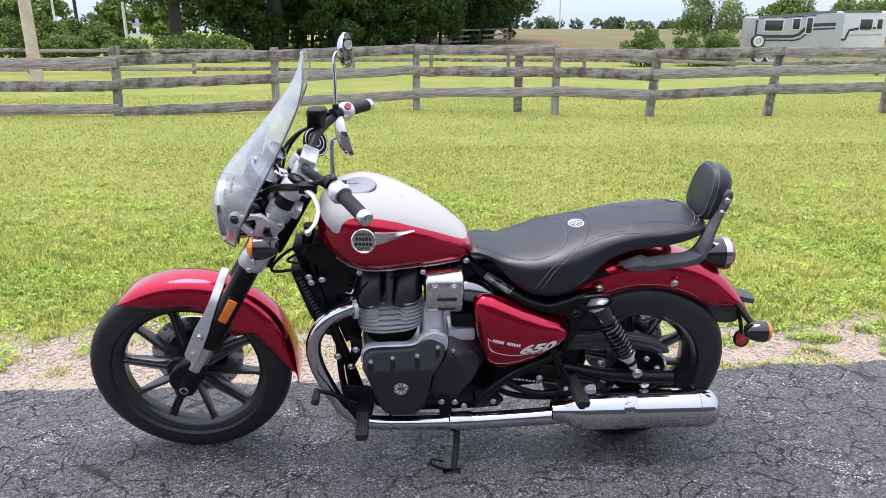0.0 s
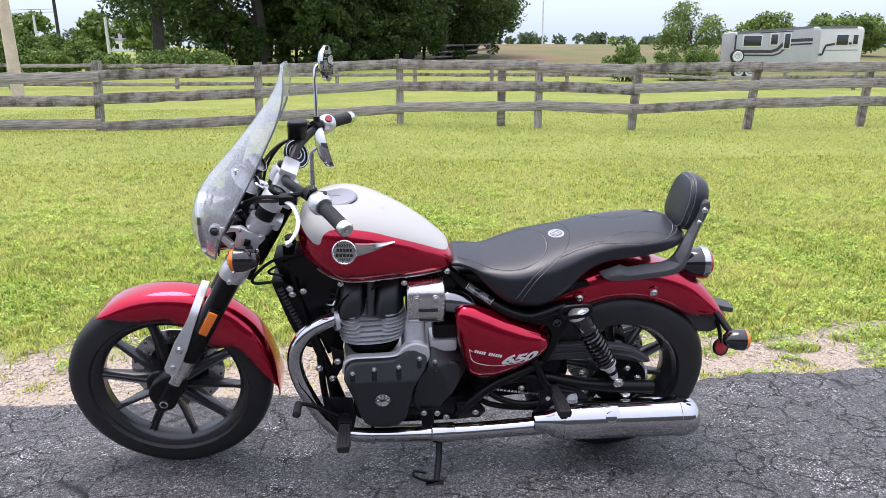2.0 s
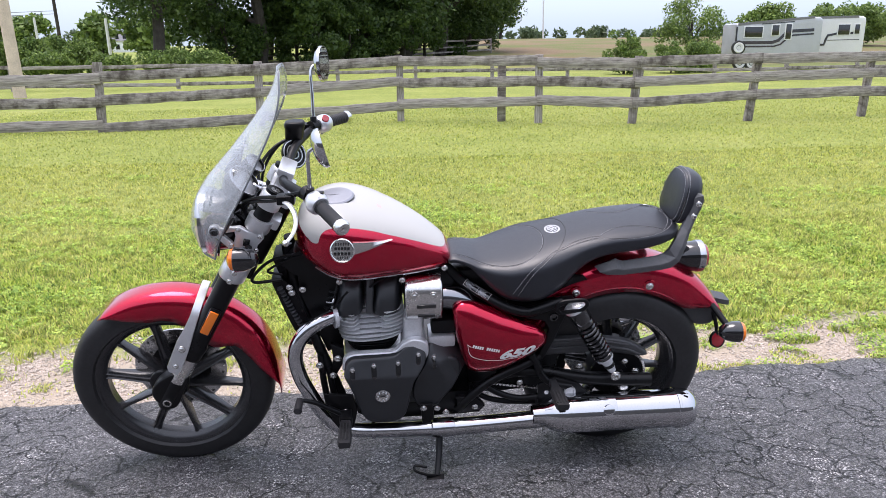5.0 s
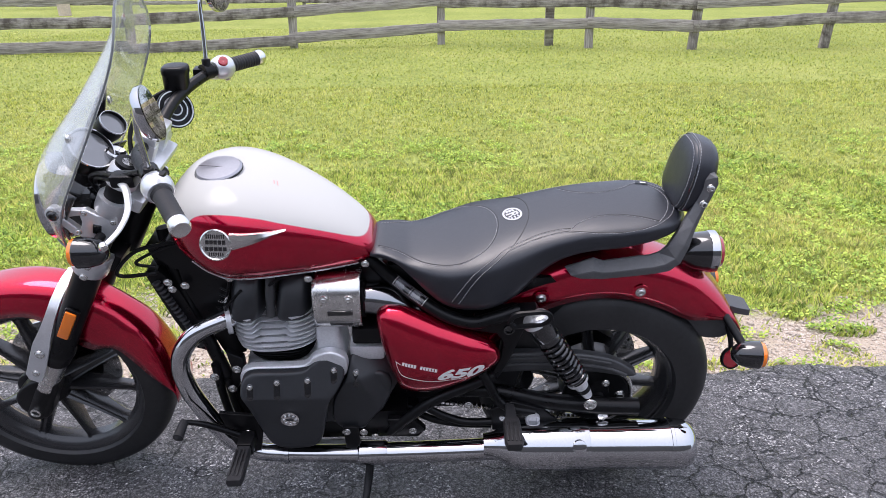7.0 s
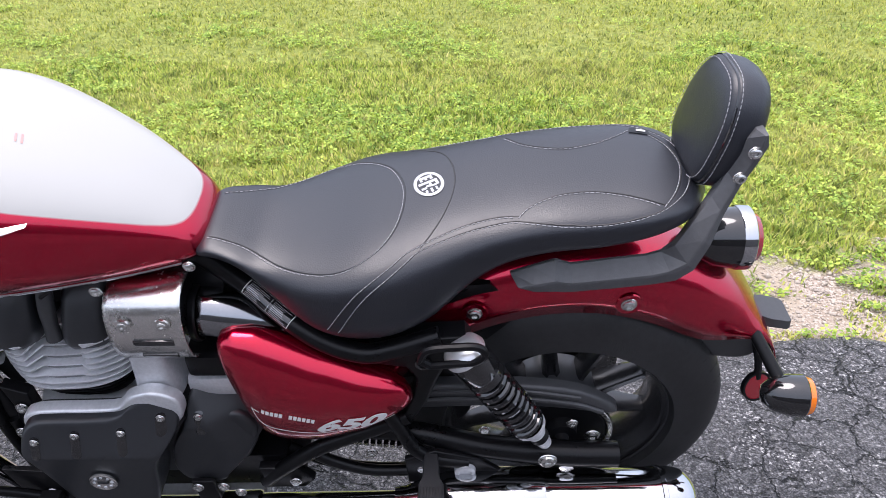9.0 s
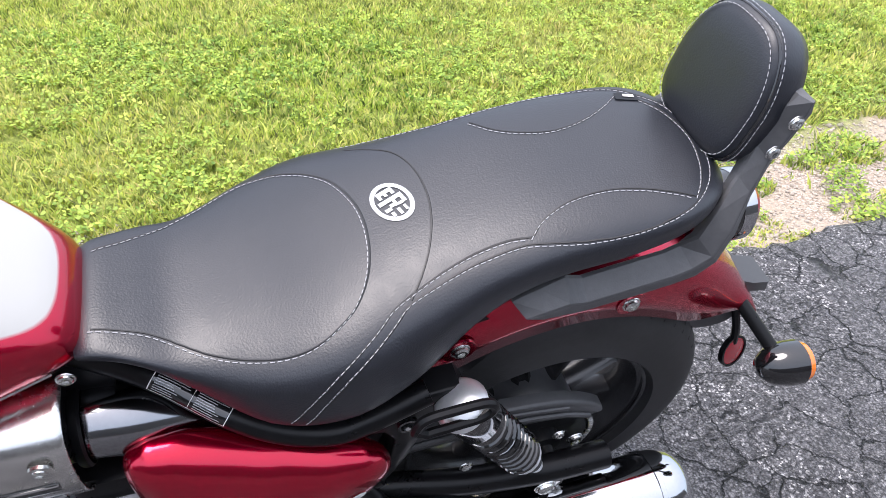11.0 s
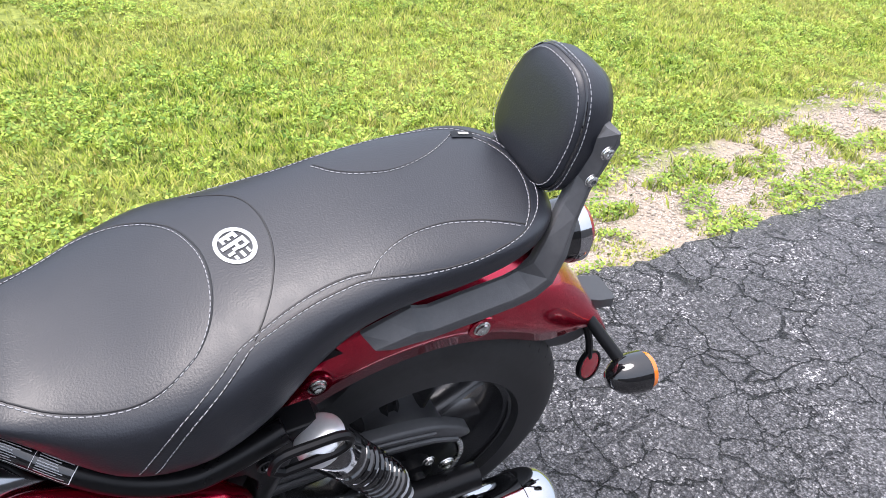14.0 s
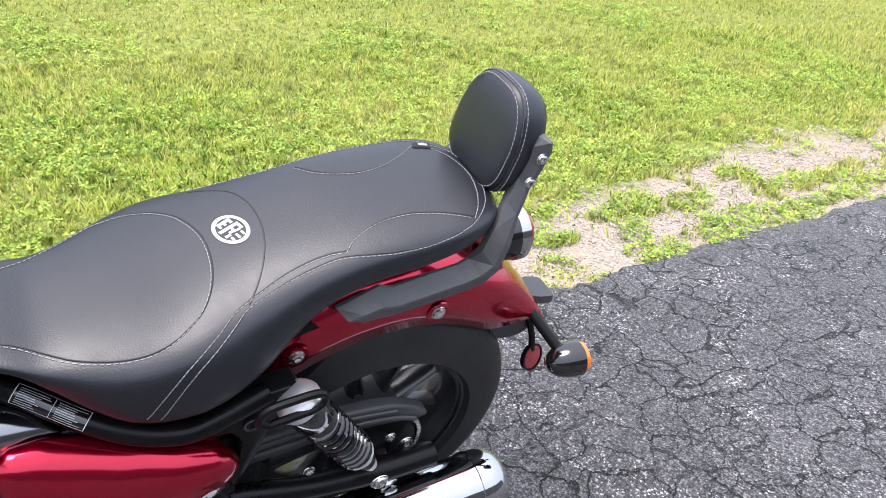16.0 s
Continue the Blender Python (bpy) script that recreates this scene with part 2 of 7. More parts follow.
def asphalt_material():
    m = mat("cracked_asphalt", (0.05, 0.05, 0.055), 0.55, spec=0.32)
    b = m.node_tree.nodes["Principled BSDF"]
    tc = node(m, "ShaderNodeTexCoord").outputs["Object"]
    warp = node(m, "ShaderNodeTexNoise", Scale=11.0, Detail=5.0, Roughness=0.6)
    link(m, tc, warp.inputs["Vector"])
    off = node(m, "ShaderNodeVectorMath")
    off.operation = "MULTIPLY_ADD"
    off.inputs[1].default_value = (0.13, 0.13, 0.0)
    link(m, warp.outputs["Color"], off.inputs[0])
    link(m, tc, off.inputs[2])

    def cracks(scale, width):
        v = node(m, "ShaderNodeTexVoronoi", Scale=scale)
        v.feature = "DISTANCE_TO_EDGE"
        link(m, off.outputs[0], v.inputs["Vector"])
        return mapr(m, v.outputs[0], 0.0, width)
    c1, c2 = cracks(7.5, 0.024), cracks(17.0, 0.040)
    c1 = mapr(m, mix(m, mapr(m, noise_node(m, 2.6, 4), 0.54, 0.66), c1, (1.0, 1.0, 1.0)), 0, 1, 0.0, 1)
    c2 = mapr(m, mix(m, mapr(m, noise_node(m, 3.1, 4), 0.42, 0.52), c2, (1.0, 1.0, 1.0)), 0, 1, 0.40, 1)
    st = node(m, "ShaderNodeTexVoronoi", Scale=190.0)
    link(m, tc, st.inputs["Vector"])
    stone = mapr(m, st.outputs["Distance"], 0.15, 0.75, 1.0, 0.0)
    sc = node(m, "ShaderNodeSeparateColor")
    link(m, st.outputs["Color"], sc.inputs[0])
    pale = mapr(m, sc.outputs[0], 0.76, 0.93)
    big = noise_node(m, 1.1, 5)
    base = ramp_colors(m, big, [(0.3, (0.062, 0.062, 0.068)), (0.5, (0.102, 0.102, 0.110)), (0.72, (0.165, 0.165, 0.174))])
    worn = mapr(m, noise_node(m, 4.0, 7, 0.75), 0.50, 0.66)
    tone = mix(m, mapr(m, stone, 0.28, 0.62), (0.010, 0.010, 0.011), base)
    tone = mix(m, mapr(m, sc.outputs[1], 0.2, 1.0, 0.0, 0.75), tone, mix(m, 0.5, tone, (0.13, 0.13, 0.135)))
    pl = node(m, "ShaderNodeMath")
    pl.operation = "MULTIPLY"
    link(m, pale, pl.inputs[0])
    link(m, mapr(m, worn, 0, 1, 0.18, 1.0), pl.inputs[1])
    tone = mix(m, 0.25, tone, mix(m, 0.5, tone, (0.21, 0.21, 0.22)))
    tone = mix(m, pl.outputs[0], tone, (0.52, 0.52, 0.52))
    lump = noise_node(m, 85, 6, 0.8)
    tone = mix(m, 0.9, tone, ramp_colors(m, lump, [(0.38, (0.14, 0.14, 0.15)), (0.5, (0.55, 0.55, 0.56)), (0.62, (1.25, 1.25, 1.25))]), "MULTIPLY")
    tone = mix(m, 1.0, tone, (2.02, 1.98, 1.94), "MULTIPLY")
    cm = node(m, "ShaderNodeMath")
    cm.operation = "MULTIPLY"
    link(m, c1, cm.inputs[0])
    link(m, c2, cm.inputs[1])
    col = mix(m, cm.outputs[0], (0.012, 0.012, 0.012), tone)
    link(m, col, b.inputs["Base Color"])
    link(m, mapr(m, worn, 0, 1, 0.42, 0.65), b.inputs["Roughness"])
    hsum = node(m, "ShaderNodeMath")
    hsum.operation = "MULTIPLY_ADD"
    hsum.inputs[1].default_value = 0.35
    link(m, stone, hsum.inputs[0])
    link(m, cm.outputs[0], hsum.inputs[2])
    rel = node(m, "ShaderNodeMath")
    rel.operation = "MULTIPLY_ADD"
    rel.inputs[1].default_value = 0.6
    link(m, lump, rel.inputs[0])
    link(m, hsum.outputs[0], rel.inputs[2])
    bp = node(m, "ShaderNodeBump", Strength=1.0, Distance=0.011)
    link(m, rel.outputs[0], bp.inputs["Height"])
    link(m, bp.outputs[0], b.inputs["Normal"])
    return m


def ground_material():
    """Sandy grit beside the drive, mown grass beyond it, a dry field far off."""
    m = mat("lawn_and_grit", (0.2, 0.25, 0.05), 0.9, spec=0.2)
    b = m.node_tree.nodes["Principled BSDF"]
    tc = node(m, "ShaderNodeTexCoord").outputs["Object"]
    sp = node(m, "ShaderNodeSeparateXYZ")
    link(m, tc, sp.inputs[0])
    grass = ramp_colors(m, noise_node(m, 0.55, 6, 0.65), [(0.3, (0.13, 0.18, 0.032)), (0.5, (0.24, 0.29, 0.055)), (0.7, (0.38, 0.39, 0.12))])
    fine = noise_node(m, 28, 4, 0.7)
    grass = mix(m, 0.55, grass, ramp_colors(m, fine, [(0.35, (0.030, 0.052, 0.014)), (0.65, (0.42, 0.45, 0.12))]))
    v = node(m, "ShaderNodeTexVoronoi", Scale=150.0)
    link(m, tc, v.inputs["Vector"])
    sc = node(m, "ShaderNodeSeparateColor")
    link(m, v.outputs["Color"], sc.inputs[0])
    grit = ramp_colors(m, sc.outputs[0], [(0.0, (0.22, 0.17, 0.13)), (0.5, (0.40, 0.33, 0.27)), (1.0, (0.58, 0.52, 0.46))])
    grit = mix(m, mapr(m, noise_node(m, 3, 5), 0.4, 0.65), grit, (0.42, 0.35, 0.27))
    wob = node(m, "ShaderNodeMath")
    wob.operation = "MULTIPLY_ADD"
    wob.inputs[1].default_value = 0.9
    link(m, noise_node(m, 1.6, 5, 0.65), wob.inputs[0])
    link(m, sp.outputs["Y"], wob.inputs[2])
    far = node(m, "ShaderNodeMath")
    far.operation = "SUBTRACT"
    link(m, wob.outputs[0], far.inputs[0])
    link(m, mapr(m, sp.outputs["X"], 2.8, 4.4, 0.0, 0.26), far.inputs[1])
    fac = mapr(m, far.outputs[0], 1.42, 1.62)
    col = mix(m, fac, grit, grass)
    field = ramp_colors(m, noise_node(m, 0.12, 5), [(0.42, (0.20, 0.145, 0.085)), (0.58, (0.13, 0.15, 0.05))])
    fx = mapr(m, sp.outputs["X"], 5, 12)
    fy = mapr(m, sp.outputs["Y"], 33, 40)
    fm = node(m, "ShaderNodeMath")
    fm.operation = "MULTIPLY"
    link(m, fx, fm.inputs[0])
    link(m, fy, fm.inputs[1])
    col = mix(m, fm.outputs[0], col, field)
    link(m, col, b.inputs["Base Color"])
    bp = node(m, "ShaderNodeBump", Strength=0.8, Distance=0.006)
    link(m, v.outputs["Distance"], bp.inputs["Height"])
    link(m, bp.outputs[0], b.inputs["Normal"])
    return m


def blade_material(name, stops, rough=0.5, through_light=0.35):
    """Leaves and blades: colour by island, a little light passing through."""
    m = mat(name, (0.1, 0.15, 0.03), rough, spec=0.3)
    nt = m.node_tree
    b = nt.nodes["Principled BSDF"]
    g = node(m, "ShaderNodeNewGeometry")
    col = ramp_colors(m, g.outputs["Random Per Island"], stops)
    big = noise_node(m, 0.7, 4)
    col = mix(m, mapr(m, big, 0.35, 0.7, 0.0, 0.4), col, stops[-1][1])
    col = mix(m, mapr(m, noise_node(m, 11.0, 4, 0.65), 0.5, 0.72, 0.0, 0.7), col, stops[0][1])
    link(m, col, b.inputs["Base Color"])
    tr = node(m, "ShaderNodeBsdfTranslucent")
    link(m, col, tr.inputs["Color"])
    ms = node(m, "ShaderNodeMixShader")
    ms.inputs[0].default_value = through_light
    out = nt.nodes["Material Output"]
    link(m, b.outputs[0], ms.inputs[1])
    link(m, tr.outputs[0], ms.inputs[2])
    link(m, ms.outputs[0], out.inputs["Surface"])
    return m


def wood_material():
    m = mat("weathered_oak", (0.3, 0.27, 0.24), 0.85, spec=0.2)
    b = m.node_tree.nodes["Principled BSDF"]
    tc = node(m, "ShaderNodeTexCoord").outputs["Object"]
    st = node(m, "ShaderNodeMapping")
    st.inputs["Scale"].default_value = (1.0, 22, 22)
    link(m, tc, st.inputs[0])
    grain = noise_node(m, 3.0, 7, 0.7, vec=st.outputs[0])
    blot = noise_node(m, 3.2, 6, 0.7)
    col = ramp_colors(m, grain, [(0.30, (0.045, 0.037, 0.034)), (0.42, (0.235, 0.21, 0.195)), (0.68, (0.54, 0.50, 0.47))])
    oi = node(m, "ShaderNodeObjectInfo").outputs["Random"]
    dark = mapr(m, oi, 0, 1, 0.0, 0.9)
    bl = node(m, "ShaderNodeMath")
    bl.operation = "MULTIPLY"
    link(m, mapr(m, blot, 0.42, 0.62), bl.inputs[0])
    link(m, dark, bl.inputs[1])
    col = mix(m, bl.outputs[0], col, (0.055, 0.042, 0.036))
    link(m, col, b.inputs["Base Color"])
    bp = node(m, "ShaderNodeBump", Strength=0.7, Distance=0.01)
    link(m, grain, bp.inputs["Height"])
    link(m, bp.outputs[0], b.inputs["Normal"])
    return m


ASPHALT = asphalt_material()
GROUND = ground_material()
WOOD = wood_material()
GRASS = blade_material("grass_blade", [(0.0, (0.11, 0.18, 0.03)), (0.35, (0.36, 0.43, 0.07)), (0.75, (0.58, 0.61, 0.13)), (1.0, (0.72, 0.68, 0.27))])
GRASS_MID = blade_material("mid_grass_blade", [(0.0, (0.052, 0.103, 0.022)), (0.35, (0.385, 0.45, 0.070)), (0.75, (0.665, 0.675, 0.138)), (1.0, (0.76, 0.70, 0.292))], 0.45, 0.4)
GRASS_NEAR = blade_material("near_grass_blade", [(0.0, (0.03, 0.075, 0.016)), (0.35, (0.34, 0.49, 0.078)), (0.75, (0.70, 0.78, 0.155)), (1.0, (0.88, 0.75, 0.33))], 0.45, 0.4)
CLOVER = blade_material("clover_leaf", [(0.0, (0.10, 0.22, 0.035)), (0.6, (0.38, 0.54, 0.085)), (1.0, (0.66, 0.76, 0.15))])
LEAF_DARK = blade_material("dark_tree_leaf", [(0.0, (0.018, 0.040, 0.011)), (0.6, (0.046, 0.088, 0.020)), (1.0, (0.11, 0.17, 0.035))])
LEAF_MID = blade_material("hedge_leaf", [(0.0, (0.045, 0.085, 0.02)), (0.6, (0.13, 0.21, 0.05)), (1.0, (0.28, 0.37, 0.09))])
# far leaves greyer than the near ones: distance haze mixed into the colour
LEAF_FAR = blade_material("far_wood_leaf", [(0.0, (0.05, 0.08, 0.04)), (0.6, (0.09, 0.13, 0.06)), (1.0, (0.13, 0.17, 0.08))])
BARK = mat("bark", (0.045, 0.038, 0.033), 0.9, vary=0.4, vscale=5, bump=0.6, bscale=20)
POLE = mat("weathered_pole", (0.56, 0.46, 0.38), 0.85, vary=0.2, vscale=4, bump=0.3, bscale=40)
TRAILER = mat("trailer_panel", (0.40, 0.41, 0.43), 0.35, 0.2, 0.3, vary=0.08, vscale=2)
TRAILER_W = mat("white_panel", (0.62, 0.62, 0.62), 0.35, 0, 0.3, vary=0.05, vscale=2)
DARKW = mat("dark_window", (0.015, 0.017, 0.02), 0.12, 0, 0.5)
STONE = mat("grit_stone", (0.45, 0.39, 0.33), 0.85, vary=0.3, vscale=30)
HOUSE = mat("white_siding", (0.75, 0.76, 0.78), 0.6, vary=0.05, vscale=1)
WALLG = mat("unseen_wall_grey", (0.09, 0.09, 0.095), 0.8, vary=0.1, vscale=1.5)
ROOF = mat("grey_roof", (0.16, 0.16, 0.17), 0.8, vary=0.15, vscale=2)


# ---- builders ----
from mathutils.bvhtree import BVHTree

def part(name, bm, material, parent=None, label="", smooth=True):
    """Links a bmesh as one mesh object under a thing or a part."""
    me = bpy.data.meshes.new(name)
    bmesh.ops.recalc_face_normals(bm, faces=bm.faces)
    bm.to_mesh(me)
    bm.free()
    for m in (material if isinstance(material, (list, tuple)) else [material]):
        me.materials.append(m)
    if smooth:
        me.polygons.foreach_set("use_smooth", [True] * len(me.polygons))
        me.set_sharp_from_angle(angle=radians(38))
    ob = new(name, me)
    if parent is not None:
        ob.parent = parent
    if label:
        ob["label"] = label
    return ob


def smooth_path(pts, n=6):
    """Catmull-Rom through the points."""
    p = [Vector(a) for a in pts]
    p = [2 * p[0] - p[1]] + p + [2 * p[-1] - p[-2]]
    out = []
    for i in range(1, len(p) - 2):
        for k in range(n):
            t = k / n
            a, b, c, d = p[i - 1:i + 3]
            out.append(0.5 * (2 * b + (c - a) * t + (2 * a - 5 * b + 4 * c - d) * t * t + (3 * b - a - 3 * c + d) * t ** 3))
    out.append(p[-2])
    return out


def add_tube(bm, pts, r, segs=12, smooth=6, closed=False, flat=1.0):
    """A tube along points; r a radius or one for each point."""
    path = smooth_path(pts, smooth) if smooth > 1 and len(pts) > 2 else [Vector(p) for p in pts]
    rs = [r] * len(path) if isinstance(r, (int, float)) else [float(q) for q in np.interp(np.linspace(0, 1, len(path)), np.linspace(0, 1, len(r)), r)]
    n = len(path)
    up = None
    rings = []
    for i, p in enumerate(path):
        if closed:
            t = path[(i + 1) % n] - path[i - 1]
        else:
            t = path[min(i + 1, n - 1)] - path[max(i - 1, 0)]
        t.normalize()
        if up is None:
            up = Vector((0, 0, 1)) if abs(t.z) < 0.9 else Vector((0, 1, 0))
        side = t.cross(up).normalized()
        up = side.cross(t).normalized()
        rings.append([bm.verts.new(p + rs[i] * (side * math.cos(a) + up * flat * math.sin(a)))
                      for a in [2 * math.pi * k / segs for k in range(segs)]])
    for i in range(n - (0 if closed else 1)):
        a, b = rings[i], rings[(i + 1) % n]
        for k in range(segs):
            bm.faces.new((a[k], a[(k + 1) % segs], b[(k + 1) % segs], b[k]))
    if not closed:
        bm.faces.new(rings[0])
        bm.faces.new(rings[-1])
    return bm


def tube(pts, r, segs=12, smooth=6, closed=False, flat=1.0):
    return add_tube(bmesh.new(), pts, r, segs, smooth, closed, flat)


def add_loft(bm, rings, cap=True, closed=True):
    """Joins rings of points with the same count."""
    vs = [[bm.verts.new(p) for p in ring] for ring in rings]
    n = len(vs[0])
    for a, b in zip(vs, vs[1:]):
        for k in range(n if closed else n - 1):
            bm.faces.new((a[k], a[(k + 1) % n], b[(k + 1) % n], b[k]))
    if cap and closed:
        bm.faces.new(vs[0])
        bm.faces.new(vs[-1])
    return bm


def loft(rings, cap=True, closed=True):
    return add_loft(bmesh.new(), rings, cap, closed)


def add_lathe(bm, profile, center, axis="v", segs=32, start=0.0):
    """Turns (distance along the axis, radius) pairs round an axis through center. Axis u, v, w or a vector."""
    ax = {"u": Vector((1, 0, 0)), "v": Vector((0, 1, 0)), "w": Vector((0, 0, 1))}.get(axis) if isinstance(axis, str) else Vector(axis).normalized()
    e1 = ax.orthogonal().normalized()
    e2 = ax.cross(e1)
    c = Vector(center)
    rings = []
    for d, r in profile:
        rings.append([c + ax * d + max(r, 1e-4) * (e1 * math.cos(a) + e2 * math.sin(a))
                      for a in [start + 2 * math.pi * k / segs for k in range(segs)]])
    return add_loft(bm, rings, False)


def lathe(profile, center, axis="v", segs=32):
    return add_lathe(bmesh.new(), profile, center, axis, segs)


def add_plate(bm, outline, v0, v1, bevel=0.0, dome=0.0):
    """An outline in the bike's side view (u, w), pushed from v0 to v1; the edge at v1 rounded by bevel, its face domed."""
    s = 1 if v1 > v0 else -1
    base = [Vector((u, v0, w)) for u, w in outline]

    def ring(inset, v):
        out = []
        n = len(outline)
        for i in range(n):
            a, b, d = (Vector((*outline[(i + k) % n],)) for k in (-1, 0, 1))
            t = ((b - a).normalized() + (d - b).normalized())
            nn = Vector((-t.y, t.x)).normalized() if t.length > 1e-6 else Vector((0, 0))
            out.append(Vector((b.x + nn.x * inset * turn, v, b.y + nn.y * inset * turn)))
        return out
    area = sum(outline[i - 1][0] * outline[i][1] - outline[i][0] * outline[i - 1][1] for i in range(len(outline)))
    turn = 1 if area > 0 else -1
    rings = [base]
    if bevel:
        for k in range(4):
            a = math.pi / 2 * k / 3
            rings.append(ring(bevel * (1 - math.cos(a)), v1 - s * bevel * (1 - math.sin(a))))
    else:
        rings.append(ring(0, v1))
    if dome:
        last = rings[-1]
        cc = sum(last, Vector()) / len(last)
        for f in (0.8, 0.5, 0.2):
            rings.append([cc.lerp(p, f) + Vector((0, s * dome * (1 - f * f), 0)) for p in last])
    return add_loft(bm, rings)


def plate(outline, v0, v1, bevel=0.0, dome=0.0):
    return add_plate(bmesh.new(), outline, v0, v1, bevel, dome)


def rounded(outline, n=4):
    """A smooth closed outline through the given corners."""
    pts = [Vector((*p, 0)) for p in outline]
    m = len(pts)
    out = []
    for i in range(m):
        a, b, c, d = (pts[(i + k) % m] for k in (-1, 0, 1, 2))
        for k in range(n):
            t = k / n
            q = 0.5 * (2 * b + (c - a) * t + (2 * a - 5 * b + 4 * c - d) * t * t + (3 * b - a - 3 * c + d) * t ** 3)
            out.append((q.x, q.y))
    return out


def add_box(bm, center, size, rot=None, bevel=0.0):
    m = Matrix.Translation(center) @ (rot.to_4x4() if rot else Matrix.Identity(4)) @ Matrix.Diagonal((*size, 1))
    r = bmesh.ops.create_cube(bm, size=1.0, matrix=m)
    if bevel:
        ed = list({e for v in r["verts"] for e in v.link_edges})
        bmesh.ops.bevel(bm, geom=ed, offset=bevel, segments=2, affect="EDGES", profile=0.6)
    return bm


def box(center, size, rot=None, bevel=0.0):
    return add_box(bmesh.new(), center, size, rot, bevel)


def bolt(center, parent, r=0.008, axis="v", name="bolt", out=-1, material=None):
    """A round-headed bolt with a socket."""
    d = out
    return part(name, lathe([(0, r * 1.25), (d * r * 0.12, r * 1.2), (d * r * 0.14, r), (d * r * 0.42, r * 0.95), (d * r * 0.60, r * 0.72), (d * r * 0.60, r * 0.45), (d * r * 0.28, r * 0.4), (d * r * 0.28, 0)],
                            center, axis, 14), material or ZINC, parent)


def interp(table, x):
    return float(np.interp(x, [p[0] for p in table], [p[1] for p in table]))


def smooth_interp(table, x):
    """A smooth curve through the table's points."""
    xs = [p[0] for p in table]
    ys = [p[1] for p in table]
    i = min(max(int(np.searchsorted(xs, x)) - 1, 0), len(xs) - 2)
    t = min(max((x - xs[i]) / (xs[i + 1] - xs[i]), 0), 1)

    def slope(k):
        if k == 0:
            return (ys[1] - ys[0]) / (xs[1] - xs[0])
        if k == len(xs) - 1:
            return (ys[-1] - ys[-2]) / (xs[-1] - xs[-2])
        return (ys[k + 1] - ys[k - 1]) / (xs[k + 1] - xs[k - 1])
    h = xs[i + 1] - xs[i]
    a, b = slope(i) * h, slope(i + 1) * h
    return (2 * t ** 3 - 3 * t * t + 1) * ys[i] + (t ** 3 - 2 * t * t + t) * a + (-2 * t ** 3 + 3 * t * t) * ys[i + 1] + (t ** 3 - t * t) * b


def shell(outline, v0, face, n=10, bevel=0.010):
    """A cover with a shaped face: rings shrink to the middle, and face(u, w, f) gives the depth (f: 1 at the rim, 0 in the middle)."""
    cu = sum(p[0] for p in outline) / len(outline)
    cw = sum(p[1] for p in outline) / len(outline)
    rings = [[(u, v0, w) for u, w in outline]]
    for f, sink in [(1.0, bevel), (0.988, bevel * 0.45), (0.970, bevel * 0.12)] + [(0.95 * (1 - k / n), 0.0) for k in range(n)]:
        rings.append([(cu + (u - cu) * f, face(cu + (u - cu) * f, cw + (w - cw) * f, f) + sink, cw + (w - cw) * f) for u, w in outline])
    return loft(rings)


def skin(ob):
    """A search tree over a part's faces, in the bike's frame."""
    return BVHTree.FromPolygons([v.co[:] for v in ob.data.vertices], [p.vertices[:] for p in ob.data.polygons])


def drape(bm, bvh, direction, lift):
    """Lays flat pieces onto a surface along a direction."""
    d = Vector(direction).normalized()
    for v in bm.verts:
        hit = bvh.ray_cast(v.co - d * 0.3, d)
        if hit[0] is not None:
            v.co = hit[0] - d * lift
    return bm


def add_flat(bm, outline, frame_u, frame_v, origin, cuts=1):
    """A flat outline (x, y) laid in a plane by two axes."""
    o, a, b = Vector(origin), Vector(frame_u), Vector(frame_v)
    bm.faces.new([bm.verts.new(o + a * x + b * y) for x, y in outline])
    return bm


def add_ring(bm, r0, r1, fu, fv, origin, segs=36, a0=0.0, a1=6.2832):
    o, a, b = Vector(origin), Vector(fu), Vector(fv)
    pts = [[bm.verts.new(o + a * (r * math.cos(t)) + b * (r * math.sin(t))) for t in np.linspace(a0, a1, segs + 1)] for r in (r0, r1)]
    for i in range(segs):
        bm.faces.new((pts[0][i], pts[0][i + 1], pts[1][i + 1], pts[1][i]))
    return bm


# ---- ground, drive, lawn ----
SLOPE = -0.063          # the drive falls away from the camera


def edge_y(x):
    """The drive's broken edge."""
    return 0.50 + 0.035 * max(0.0, x - 1.2) + 0.035 * noise.noise((x * 1.3, 3.1, 0)) + 0.038 * noise.noise((x * 5.0, 7.7, 0)) + 0.022 * noise.noise((x * 17.0, 1.7, 0))


def smoothstep(a, b, x):
    t = min(max((x - a) / (b - a), 0), 1)
    return t * t * (3 - 2 * t)


def far_y(y):
    """The far things stand a little nearer than they were first paced out."""
    return y * 0.956 - 0.1


def ground_z(x, y):
    g = max(y, (y + 0.1) / 0.956) if y > 13 else y
    z = SLOPE * y - 0.02 if y < 0.62 else -0.06 + 0.012 * noise.noise((x * 0.6, y * 0.6, 0)) * smoothstep(0.62, 2, y)
    if y < -6:
        z = SLOPE * -6 - 0.02
    z -= 0.08 * smoothstep(15, 26, g) * (1 - smoothstep(38, 60, g)) * smoothstep(7, 15, x)
    z += 1.9 * smoothstep(34, 115, g) * smoothstep(-45, 10, x)
    return z


